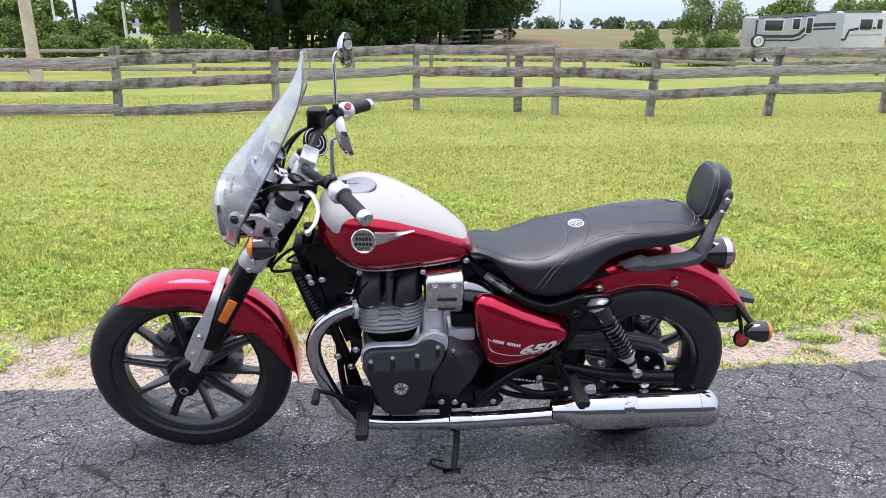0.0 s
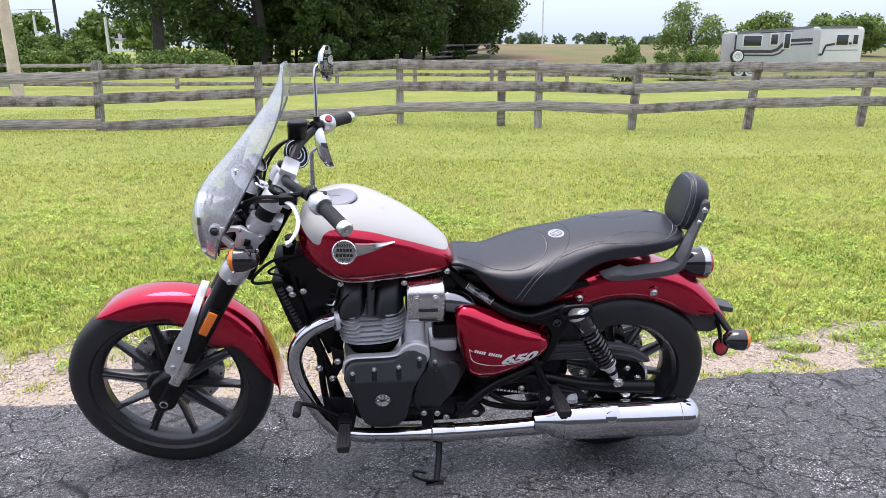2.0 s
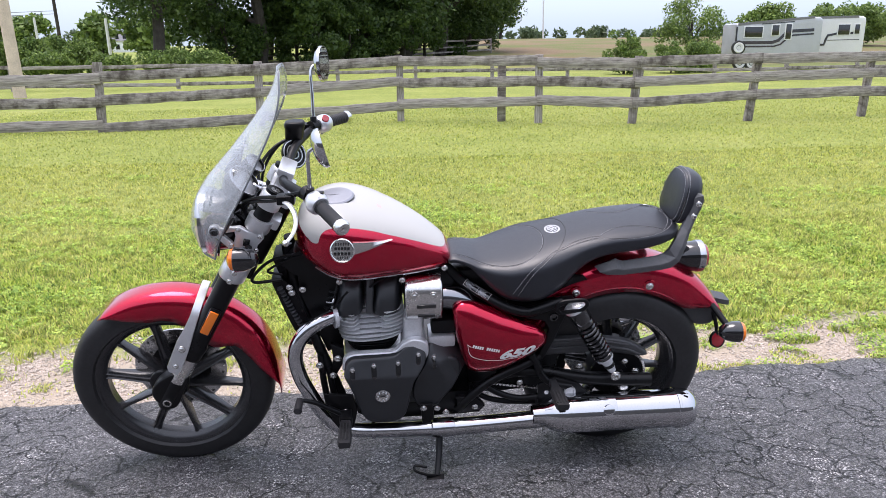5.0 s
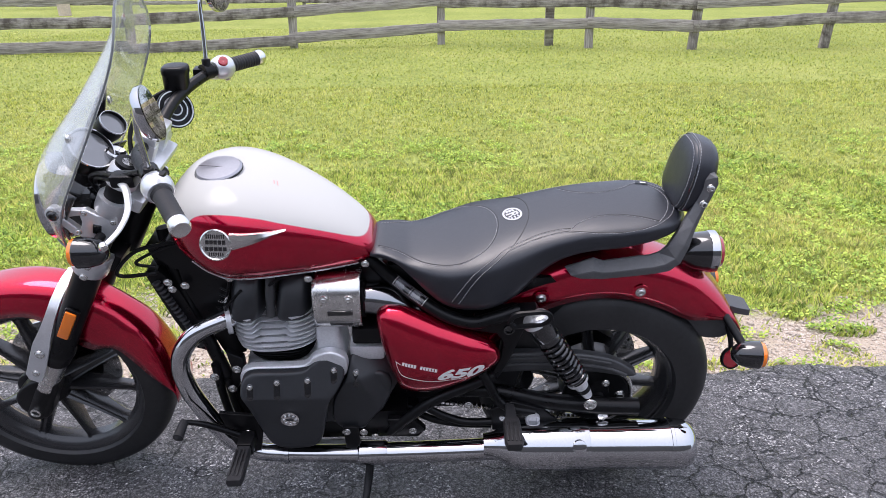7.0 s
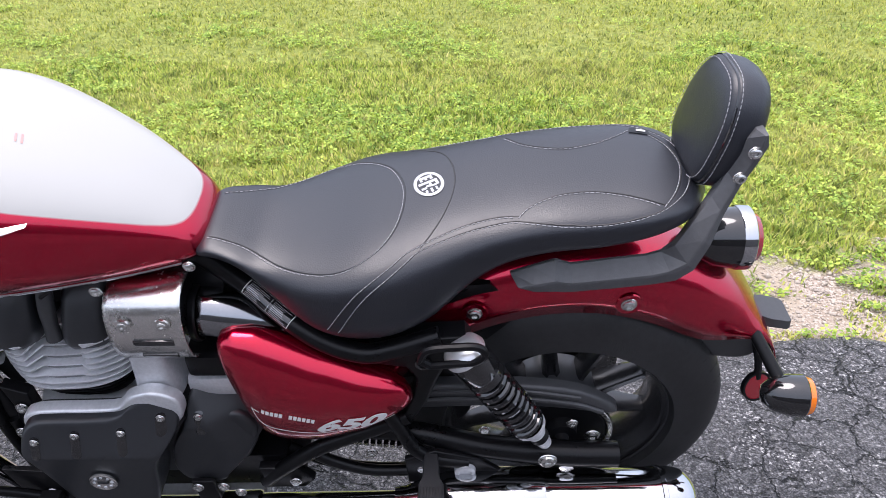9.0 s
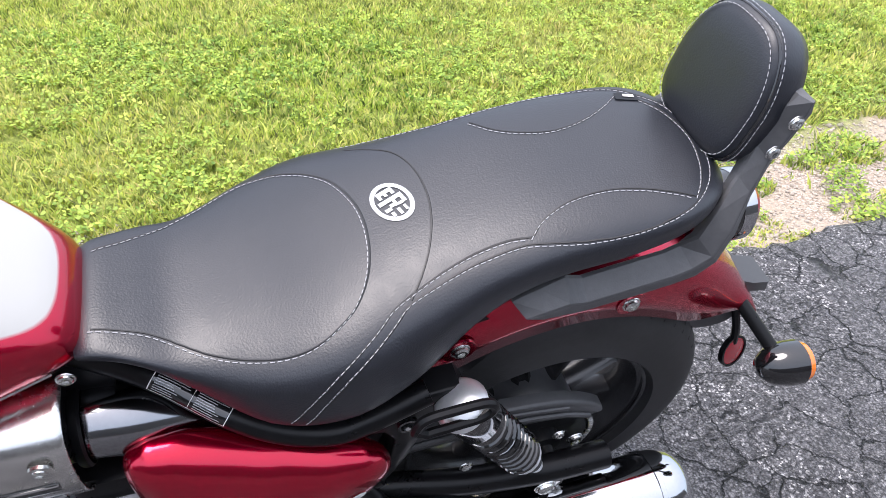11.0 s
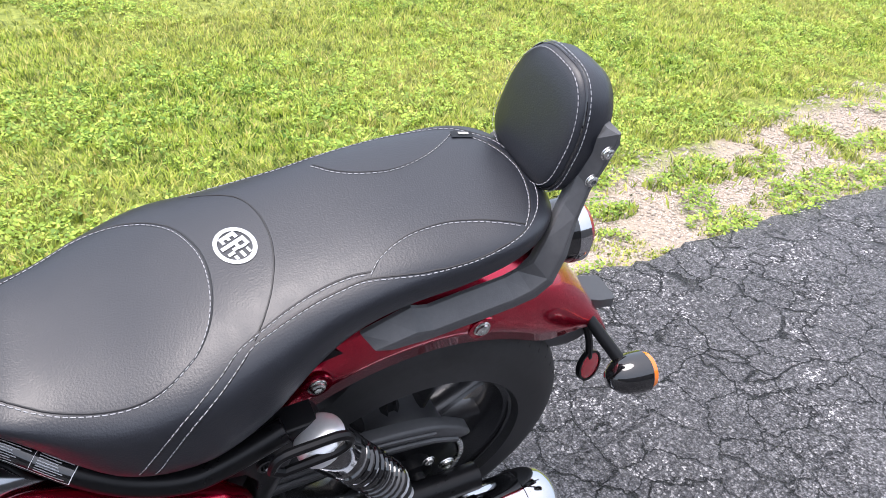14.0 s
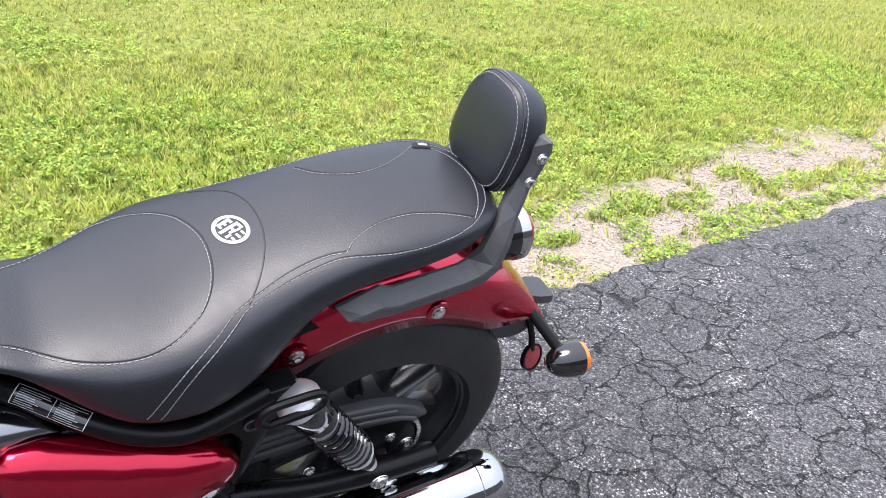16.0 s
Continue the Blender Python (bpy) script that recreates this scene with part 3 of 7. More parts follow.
def grid_ground():
    xs = sorted(set([round(v, 3) for v in np.arange(-6, 10.01, 0.25)] + [-600, -300, -150, -90, -60, -45, -30, -24, -18, -14, -11, -8.5, 12, 14, 17, 21, 26, 32, 40, 60, 90, 150, 300, 600]))
    ys = sorted(set([round(v, 3) for v in np.arange(0.4, 3.01, 0.13)] + [round(v, 3) for v in np.arange(3.2, 14, 0.5)] +
                    [-600, -200, -60, -20, -8, -6, -4, -2, -0.5, 0.2, 16, 18, 21, 25, 30, 34, 40, 46, 52, 60, 70, 80, 95, 115, 150, 220, 350, 600, 1500]))
    verts = [(x, y, ground_z(x, y)) for y in ys for x in xs]
    n = len(xs)
    faces = [(j * n + i, j * n + i + 1, (j + 1) * n + i + 1, (j + 1) * n + i) for j in range(len(ys) - 1) for i in range(n - 1)]
    me = bpy.data.meshes.new("ground")
    me.from_pydata(verts, [], faces)
    me.materials.append(GROUND)
    me.polygons.foreach_set("use_smooth", [True] * len(faces))
    return tagged(new("ground", me), "mown lawn with a bare sandy strip along the drive", "ground", kind="structure")


grid_ground()


def build_drive():
    xs = list(np.arange(-3.5, 6.0, 0.04)) + list(np.arange(6.0, 26, 0.5))
    xs = list(np.arange(-26, -3.5, 0.5)) + xs
    bm = bmesh.new()
    rows = [[bm.verts.new((x, -7.0, SLOPE * -7.0)) for x in xs]]
    for back in (2.0, 0.6, 0.2, 0.07, 0.025, 0.006):
        drop = {0.025: 0.0015, 0.006: 0.006}.get(back, 0)
        rows.append([bm.verts.new((x, edge_y(x) - back, SLOPE * (edge_y(x) - back) - drop)) for x in xs])
    rows.append([bm.verts.new((x, edge_y(x) + 0.006, SLOPE * edge_y(x) - 0.03)) for x in xs])
    for a, b in zip(rows, rows[1:]):
        for i in range(len(xs) - 1):
            bm.faces.new((a[i], a[i + 1], b[i + 1], b[i]))
    ob = part("road", bm, ASPHALT)
    return tagged(ob, "cracked dark asphalt drive with a crumbled edge", "driveway", kind="structure")


build_drive()


def mesh_from_arrays(name, verts, faces_per, nv, material):
    """Many alike small pieces in one mesh: verts (pieces, nv, 3) and the faces of one piece."""
    k = len(verts)
    me = bpy.data.meshes.new(name)
    base = (np.arange(k) * nv)[:, None]
    loops, starts, total = [], [], 0
    idx = np.concatenate([base + np.array(f)[None, :] for f in faces_per], axis=1)
    sizes = np.tile([len(f) for f in faces_per], k)
    starts = np.concatenate([[0], np.cumsum(sizes)[:-1]])
    me.vertices.add(k * nv)
    me.vertices.foreach_set("co", verts.reshape(-1).astype(np.float32))
    me.loops.add(int(sizes.sum()))
    me.loops.foreach_set("vertex_index", idx.reshape(-1).astype(np.int32))
    me.polygons.add(len(sizes))
    me.polygons.foreach_set("loop_start", starts.astype(np.int32))
    me.update(calc_edges=True)
    me.validate()
    me.materials.append(material)
    return new(name, me)


LAWN_LIMIT = [(-3.0, 1.22), (0.5, 1.12), (2.0, 1.0), (2.7, 0.95), (3.3, 1.10), (4.4, 1.34), (6.5, 1.30)]
TUFTS = [(2.68, 0.68, 0.09, 0.07), (3.35, 0.98, 0.12, 0.09), (3.15, 0.95, 0.10, 0.05), (2.78, 0.84, 0.10, 0.04), (3.20, 0.60, 0.20, 0.06), (3.46, 0.64, 0.22, 0.09), (3.80, 0.70, 0.28, 0.09), (4.13, 1.08, 0.16, 0.06), (3.63, 0.92, 0.14, 0.07), (4.35, 0.90, 0.25, 0.06), (4.40, 0.72, 0.35, 0.05), (5.2, 0.78, 0.5, 0.06), (2.12, 0.565, 0.36, 0.040), (2.60, 0.56, 0.24, 0.035)]


def lawn_limit(x):
    """Where the mown lawn ends and the bare strip beside the drive begins."""
    return np.interp(x, [a for a, b in LAWN_LIMIT], [b for a, b in LAWN_LIMIT])


def in_tuft(p, grow=1.0):
    """True inside one of the green tufts on the bare strip."""
    hit = np.zeros(len(p), bool)
    for x, y, rx, ry in TUFTS:
        hit |= ((p[:, 0] - x) / (rx * grow)) ** 2 + ((p[:, 1] - y) / (ry * grow)) ** 2 < 1
    return hit


def scatter(rng, x0, x1, y0, y1, count):
    p = np.stack([rng.uniform(x0, x1, count), rng.uniform(y0, y1, count)], 1)
    return p


def fbm(p, s, seed):
    return np.array([noise.noise((a * s, b * s, seed)) + 0.5 * noise.noise((a * s * 2.3, b * s * 2.3, seed + 9)) for a, b in p])


def blades(name, p, rng, h, w, material, label, lean=0.5):
    k = len(p)
    z = np.array([ground_z(a, b) for a, b in p]) - 0.004
    ang, la = rng.uniform(0, 6.283, k), rng.uniform(0, 6.283, k)
    hh = h * rng.uniform(0.5, 1.25, k) * np.clip(1 + 0.75 * fbm(p, 7.0, 71.0), 0.3, 2.0)
    hh = hh * np.where(p[:, 1] < 0.78, 0.55, 1.0)
    ww = w * rng.uniform(0.6, 1.3, k) / 2
    ln = lean * hh * rng.uniform(0.3, 1.3, k)
    d = np.stack([np.cos(ang) * ww, np.sin(ang) * ww, np.zeros(k)], 1)
    l = np.stack([np.cos(la) * ln, np.sin(la) * ln, np.zeros(k)], 1)
    base = np.stack([p[:, 0], p[:, 1], z], 1)
    mid = base + l * 0.35 + np.stack([0 * hh, 0 * hh, hh * 0.6], 1)
    tip = base + l + np.stack([0 * hh, 0 * hh, hh], 1)
    v = np.stack([base - d, base + d, mid + d * 0.8, mid - d * 0.8, tip], 1)
    ob = mesh_from_arrays(name, v, [(0, 1, 2, 3), (3, 2, 4)], 5, material)
    return tagged(ob, label, "grass", kind="stuff")


def build_lawn():
    rng = np.random.default_rng(5)
    near = scatter(rng, -3.2, 6.5, 0.52, 3.4, 360000)
    f = fbm(near, 1.7, 2.0)
    f2 = fbm(near, 5.0, 6.0)
    lim = lawn_limit(near[:, 0])
    fringe = in_tuft(near, 1.25) & (f2 > -0.25)
    keep = (rng.random(len(near)) < 0.35 + 1.3 * np.clip(fbm(near, 14.0, 44.0) + 0.25, 0, 1)) & ((near[:, 1] + 0.30 * f + 0.16 * f2 > lim) | ((f2 > 0.30) & (f > -0.1) & (near[:, 1] > 0.66)) | fringe | ((rng.random(len(near)) < 0.10) & (f2 > -0.1)))
    near = near[keep]
    blades("grass", near, rng, 0.034, 0.0078, GRASS_NEAR, "short mown yellow-green grass blades beside the drive", 0.8)
    side = scatter(rng, 6.4, 14.0, 0.75, 3.4, 60000)
    blades("grass", side, rng, 0.045, 0.010, GRASS_NEAR, "mown grass blades farther along the drive", 0.8)
    mid = scatter(rng, -5.5, 13.0, 3.3, 7.2, 230000)
    mid = mid[rng.random(len(mid)) < 0.3 + 1.3 * np.clip(fbm(mid, 10.0, 44.0) + 0.25, 0, 1)]
    blades("grass", mid, rng, 0.028, 0.009, GRASS_MID, "mown grass blades in the middle of the lawn", 0.8)
    far = scatter(rng, -11, 16, 7.0, 15.5, 90000)
    blades("grass", far, rng, 0.026, 0.016, GRASS, "mown grass blades along the plank fence", 0.8)


build_lawn()


def build_clover():
    """Three round leaflets to a stalk, in patches."""
    rng = np.random.default_rng(8)
    p = scatter(rng, -3.4, 7.0, 0.56, 6.4, 150000)
    f, f2 = fbm(p, 1.1, 30.0), fbm(p, 4.0, 36.0)
    lim = lawn_limit(p[:, 0])
    inside = p[:, 1] > lim
    patch = (p[:, 1] < lim) & (p[:, 1] > 0.58) & (f2 > 0.34)
    strip = in_tuft(p) & (f2 > -0.35)
    p = p[(inside & (f + 0.9 * f2 + 0.25 * rng.normal(size=len(p)) > 0.10 + 0.22 * np.clip(p[:, 1] - 2.2, 0, 4))) | patch | strip]
    k = len(p)
    z = np.array([ground_z(a, b) for a, b in p]) + rng.uniform(0.008, 0.036, k)
    out = []
    r = rng.uniform(0.006, 0.011, k)
    a0 = rng.uniform(0, 6.283, k)
    tx, ty = rng.normal(0, 0.35, k), rng.normal(0, 0.35, k)
    for leaf in range(3):
        a = a0 + leaf * 2.094
        pts = []
        for da, rr in ((0, 0.1), (-0.5, 0.8), (-0.28, 1.25), (0.28, 1.25), (0.5, 0.8)):
            dx, dy = np.cos(a + da) * r * rr * 1.5, np.sin(a + da) * r * rr * 1.5
            pts.append(np.stack([p[:, 0] + dx, p[:, 1] + dy, z + tx * dx + ty * dy], 1))
        out.append(np.stack(pts, 1))
    v = np.concatenate(out, 0)
    tagged(mesh_from_arrays("clover", v, [(0, 1, 2, 3, 4)], 5, CLOVER), "low green clover leaves in patches in the lawn", "clover", kind="stuff")


build_clover()


def build_grit():
    rng = np.random.default_rng(11)
    p = scatter(rng, -3.0, 6.5, 0.45, 1.6, 36000)
    f = fbm(p, 2.0, 50.0)
    lim = lawn_limit(p[:, 0]) + 0.12
    p = p[(p[:, 1] + 0.25 * f < lim) & (p[:, 1] > np.array([edge_y(a) for a in p[:, 0]]) - 0.02 * rng.random(len(p)))]
    k = len(p)
    z = np.array([ground_z(a, b) for a, b in p])
    r = rng.gamma(2.0, 0.0019, k) + 0.002
    shape = np.array([(1, 0, 0), (0, 1, 0), (-1, 0, 0), (0, -1, 0), (0, 0, 0.8), (0, 0, -0.5)], float)
    jit = shape[None] * rng.uniform(0.6, 1.3, (k, 6, 1))
    a = rng.uniform(0, 6.283, k)
    c, s = np.cos(a)[:, None], np.sin(a)[:, None]
    x = jit[:, :, 0] * c - jit[:, :, 1] * s
    y = jit[:, :, 0] * s + jit[:, :, 1] * c
    v = np.stack([x, y, jit[:, :, 2]], 2) * r[:, None, None] + np.stack([p[:, 0], p[:, 1], z + 0.001], 1)[:, None, :]
    fs = [(0, 1, 4), (1, 2, 4), (2, 3, 4), (3, 0, 4), (1, 0, 5), (2, 1, 5), (3, 2, 5), (0, 3, 5)]
    tagged(mesh_from_arrays("gravel", v, fs, 6, STONE), "loose pale grit and pebbles along the drive", "gravel", kind="stuff")


build_grit()


# ---- plank fences ----
def rough_board(a, b, height, thick, rng, n=9):
    """A split board between two points, uneven along its length, in its own frame."""
    a, b = Vector(a), Vector(b)
    ln = (b - a).length
    rings = []
    for i in range(n + 1):
        x = ln * i / n
        up, dn = height / 2 + rng.uniform(-0.014, 0.006), -height / 2 + rng.uniform(-0.006, 0.014)
        sag = rng.uniform(-0.003, 0.003)
        t = thick / 2 + rng.uniform(-0.004, 0.004)
        e = 0.012
        rings.append([(x, -t, dn + e + sag), (x, -t + e / 2, dn + sag), (x, t, dn + sag), (x, t, up + sag), (x, -t + e / 2, up + sag), (x, -t, up - e + sag)])
    d = (b - a).normalized()
    y = Vector((0, 0, 1)).cross(d).normalized()
    m = Matrix((d, y, d.cross(y))).transposed().to_4x4()
    m.translation = a
    return loft(rings), m


def fence(posts, rails, post_h, post_w, rail_h, label, seed, jitter=0.03, bays=None):
    """Posts with rails between them; bays: for each bay its own rails' heights over the lawn at both ends."""
    rng = random.Random(seed)
    root = new("fence")
    tagged(root, label, "fence")
    for x, y, lean, back in posts:
        z = ground_z(x, y)
        h = post_h + rng.uniform(-0.05, 0.05)
        bm = bmesh.new()
        rings = []
        for k in range(7):
            f = k / 6
            w = post_w / 2 * (1 + rng.uniform(-0.06, 0.06))
            cx = lean * f * h
            q = [(-1, -0.8), (-0.8, -1), (0.8, -1), (1, -0.8), (1, 0.8), (0.8, 1), (-0.8, 1), (-1, 0.8)]
            rings.append([(-0.1 + f * (h + 0.1), w * 0.75 * b, -(cx + w * a)) for a, b in q])
        add_loft(bm, rings)
        ob = part("post", bm, WOOD, root)
        ob.matrix_basis = pose(x, y + back, z, 0, -90, 0)
    for k, ((x0, y0, l0, _), (x1, y1, l1, _)) in enumerate(zip(posts, posts[1:])):
        for h0, h1 in (bays[k] if bays else rails):
            bm, m = rough_board((x0 + l0 * h0 - 0.05, y0 - post_w * 0.5, ground_z(x0, y0) + h0 + rng.uniform(-jitter, jitter)),
                                (x1 + l1 * h1 + 0.05, y1 - post_w * 0.5, ground_z(x1, y1) + h1 + rng.uniform(-jitter, jitter)), rail_h, 0.045, rng)
            ob = part("rail", bm, WOOD, root)
            ob.matrix_basis = m
    return root


NEAR_POSTS = [(-9.3, 11.2, 0, 0), (-6.75, 11.1, 0.0, 0), (-4.28, 11.05, 0.06, 0), (-1.56, 11.55, 0.03, 0), (1.10, 11.85, 0, 0), (3.66, 11.05, -0.01, 0),
              (5.33, 10.68, 0.06, 0), (7.54, 10.65, 0.08, 0), (10.01, 11.0, 0.05, 0), (12.75, 11.4, 0.0, 0), (15.4, 11.8, 0, 0)]
BAYS = [((0.88, 0.90), (0.49, 0.50), (0.08, 0.09)), ((0.90, 0.94), (0.51, 0.53), (0.10, 0.13)), ((0.96, 1.04), (0.56, 0.62), (0.07, 0.14)), ((1.04, 1.15), (0.63, 0.77), (0.18, 0.31)), ((1.15, 1.15), (0.74, 0.78), (0.34, 0.42)),
        ((1.11, 1.08), (0.78, 0.73), (0.43, 0.39)), ((1.11, 1.14), (0.74, 0.82), (0.38, 0.49)), ((1.14, 1.13), (0.81, 0.84), (0.49, 0.50)), ((1.14, 1.16), (0.83, 0.80), (0.49, 0.44)), ((1.14, 1.14), (0.78, 0.78), (0.42, 0.40))]
fence(NEAR_POSTS, (), 1.20, 0.135, 0.19, "weathered grey plank fence with three split rails on the lawn", 3, 0.008, BAYS)
fence([(x, far_y(25.5), 0, 0) for x in np.arange(-26, 30, 2.8)], ((0.78, 0.78), (0.47, 0.47), (0.16, 0.16)), 0.86, 0.13, 0.13,
      "grey plank fence at the far side of the lawn", 4)
fence([(x, far_y(47 + 0.9 * (x + 8)), 0, 0) for x in np.arange(-8, 12, 2.6)], ((1.1, 1.1), (0.65, 0.65), (0.25, 0.25)), 1.2, 0.14, 0.14,
      "old plank fence climbing the field edge below the trees", 6)
_p = part("post", box((0, 0, 0.55), (0.15, 0.11, 1.1), bevel=0.01), WOOD)
_p.name = "fence_post"
_p.matrix_basis = pose(3.03, 11.5, -0.08)
tagged(_p, "short square weathered post behind the plank fence", "post")


# ---- trees, shrubs ----
def leaves(centers, radii, count, size, rng, squash=0.85):
    """Leaf-like quads over and inside lumpy clumps."""
    c = np.array(centers)
    r = np.array(radii)
    i = rng.choice(len(c), count, p=r ** 2 / (r ** 2).sum())
    d = rng.normal(size=(count, 3))
    d /= np.linalg.norm(d, axis=1)[:, None]
    rad = r[i] * rng.uniform(0.55, 1.12, count)
    p = c[i] + d * rad[:, None] * np.array([1, 1, squash])
    a = rng.normal(size=(count, 3))
    a /= np.linalg.norm(a, axis=1)[:, None]
    b = np.cross(a, d + 0.6 * rng.normal(size=(count, 3)))
    b /= np.linalg.norm(b, axis=1)[:, None] + 1e-6
    s = (size * rng.uniform(0.5, 1.3, count))[:, None]
    return np.stack([p - a * s, p - b * s * 0.55, p + a * s, p + b * s * 0.55], 1)


def tree(x, y, h, spread, trunk_h, seed, label, leaf, count=5000, size=0.22, clumps=38, name="tree", cat="tree", trunk_r=None):
    rng = np.random.default_rng(seed)
    y = far_y(y)
    z = ground_z(x, y)
    root = new(name)
    root.matrix_basis = pose(x, y, z)
    tagged(root, label, cat)
    r0 = trunk_r or h * 0.028
    top = Vector((rng.normal(0, 0.03) * h, rng.normal(0, 0.03) * h, h * 0.72))
    bm = tube([(0, 0, -0.2), (0.02 * h, 0, trunk_h), (top.x * 0.6, top.y * 0.6, h * 0.5), top], [r0 * 1.25, r0, r0 * 0.6, r0 * 0.15], 9, 4)
    cen, rad = [], []
    for k in range(clumps):
        a = rng.uniform(0, 6.283)
        f = rng.uniform(0, 1)
        zz = trunk_h + (h - trunk_h) * f
        rr = spread * math.sqrt(rng.uniform(0.05, 1)) * math.sqrt(max(0.05, 1 - (2 * f - 0.8) ** 2 / 1.6))
        cen.append((math.cos(a) * rr, math.sin(a) * rr, zz * 0.95))
        rad.append(spread * rng.uniform(0.2, 0.42))
        if k % 4 == 0:
            s = Vector((0.02 * h, 0, trunk_h + (zz - trunk_h) * 0.35))
            add_tube(bm, [s, s.lerp(Vector(cen[-1]), 0.5) + Vector((0, 0, 0.04 * h)), cen[-1]], [r0 * 0.45, r0 * 0.25, r0 * 0.08], 6, 3)
    part("trunk", bm, BARK, root)
    cr = mesh_from_arrays("crown", leaves(cen, rad, count, size, rng), [(0, 1, 2, 3)], 4, leaf)
    cr.parent = root
    return root


def plant_background():
    rng = random.Random(21)
    for k, (x, y, h, s) in enumerate([(-9.5, 47, 14, 5), (-6.5, 45, 13, 4.5), (-3.5, 50, 15, 5), (-0.5, 52, 14, 5), (2.6, 55, 15, 5), (5.6, 60, 14, 5), (8.3, 66, 13, 4.6),
                                      (-8, 58, 16, 6), (-2, 62, 17, 6), (4, 70, 17, 6)]):
        tree(x, y, h, s, 2.2, 100 + k, "tall dark green broadleaf tree at the field edge", LEAF_DARK, 15000, 0.17, 46)
    tree(-11.0, 40, 11, 3.4, 3.2, 120, "broadleaf tree with a bare trunk beside the wood", LEAF_DARK, 9000, 0.13, 34, trunk_r=0.27)
    for k in range(11):
        x = -8.2 + k * 1.75
        y = 44 + (k % 3) * 2 + max(0, x) * 1.6 + max(0, x + 6) * 0.4
        tree(x, y, 3.6 + rng.random() * 1.6, 1.9, 0.3, 200 + k, "dense dark undergrowth shrub below the trees", LEAF_DARK, 6000, 0.11, 22, "shrub", "shrub")
    for k, (x, y, h, s) in enumerate([(-17.8, 34, 1.5, 0.9), (-16.0, 33, 1.9, 1.0), (-14.6, 33.5, 1.75, 1.0), (-13.2, 32, 1.2, 1.0), (-11.6, 34, 1.0, 1.2), (-20.5, 34, 0.9, 1.2), (-9.6, 36, 1.1, 1.2), (-7.8, 36, 1.0, 1.2), (-19.0, 35, 0.9, 1.1), (-13.9, 36, 1.9, 1.1)]):
        tree(x, y, h, s, 0.5, 300 + k, "leafy green hedgerow bush beyond the fences", LEAF_MID, 6500, 0.075, 24, "bush", "bush")
    for k, (x, y, h, s) in enumerate([(12.1, 33, 2.1, 0.95), (14.8, 34, 1.35, 0.95), (16.1, 34.2, 1.4, 1.0)]):
        tree(x, y, h, s, 0.15, 330 + k, "round green bush in front of the dry field", LEAF_MID, 6000, 0.06, 22, "bush", "bush")
    tree(19.4, 43, 3.9, 1.9, 0.6, 340, "young pale green tree beside the horse trailers", LEAF_MID, 6500, 0.085, 26)
    tree(19.5, 118, 7, 3.5, 1, 341, "single green tree at the end of the wood", LEAF_MID, 2500, 0.4, 22)
    for k, (x, y) in enumerate([(36, 66), (41, 66), (46, 68)]):
        tree(x, y, 3.4, 2.8, 0.6, 350 + k, "green tree behind the horse trailers", LEAF_MID, 6000, 0.16, 22)
    for k in range(5):
        tree(-66 + 8 * k, 118 + 4 * (k % 2), 6.0, 3.6, 0.8, 400 + k, "pale green tree near the far houses", LEAF_MID, 2000, 0.45, 20)
    rg = np.random.default_rng(77)
    cen, rad = [], []
    for k in range(260):
        x = -260 + 3.0 * k
        cen.append((x, 300 + 30 * math.sin(k * 0.7), 1.9 + 1.6 + rg.uniform(-1, 1.6)))
        rad.append(rg.uniform(1.8, 3.6))
    tagged(mesh_from_arrays("far_wood", leaves(cen, rad, 30000, 0.9, rg), [(0, 1, 2, 3)], 4, LEAF_FAR), "line of far woods along the horizon, haze in their leaf colour", "woods", kind="stuff")


plant_background()


# ---- poles, houses, trailers ----
def pole(x, y, h, r, label, material=None):
    root = new("utility_pole")
    y = far_y(y)
    root.matrix_basis = pose(x, y, ground_z(x, y), 0, -0.9, 0)
    tagged(root, label, "pole")
    part("shaft", lathe([(-0.2, r * 1.1), (h * 0.5, r * 0.95), (h, r * 0.8), (h + 0.02, 0)], (0, 0, 0), "w", 14), material or POLE, root)
    if h > 5:
        part("crossarm", box((0, 0, h - 0.7), (2.2, 0.1, 0.12), bevel=0.01), POLE, root)
    return root


pole(-10.24, 22.0, 9.0, 0.165, "pale weathered wooden utility pole on the lawn")
for _x, _y, _h in ((-22.85, 50, 10), (-21.05, 62.9, 3.4), (-33.5, 79.6, 4.2), (20, 140, 13), (31, 140, 14)):
    pole(_x, _y, _h, 0.13, "slender pale pole far behind the fence", TRAILER_W)
wired = pole(-24.8, 62.9, 9.5, 0.13, "dark wooden utility pole with two sagging wires", BARK)
for _z in (3.85, 4.08):
    part("wire", tube([(0, 0, _z), (-8, 0, _z - 0.12), (-18, 0, _z - 0.1), (-30, 0, _z + 0.25)], 0.018, 6, 5), BARK, wired)


def house(x, y, w, d, h, label):
    root = new("house")
    y = far_y(y)
    root.matrix_basis = pose(x, y, ground_z(x, y), 0, 0, 12)
    tagged(root, label, "house")
    part("wall", box((0, 0, h / 2), (w, d, h), bevel=0.02), HOUSE, root)
    bm = loft([[(s * (w / 2 + 0.3), -d / 2 - 0.4, h), (s * (w / 2 + 0.3), d / 2 + 0.4, h), (s * (w / 2 + 0.3), 0, h + d * 0.33)] for s in (-1, 1)])
    part("roof", bm, ROOF, root, smooth=False)
    for i in range(4):
        for j in range(2):
            win = part("window", box((-w / 2 + w * (i + 0.7) / 4.4, -d / 2 - 0.02, 1.3 + 2.5 * j), (0.9, 0.06, 1.2)), DARKW, root, smooth=False)
    return root


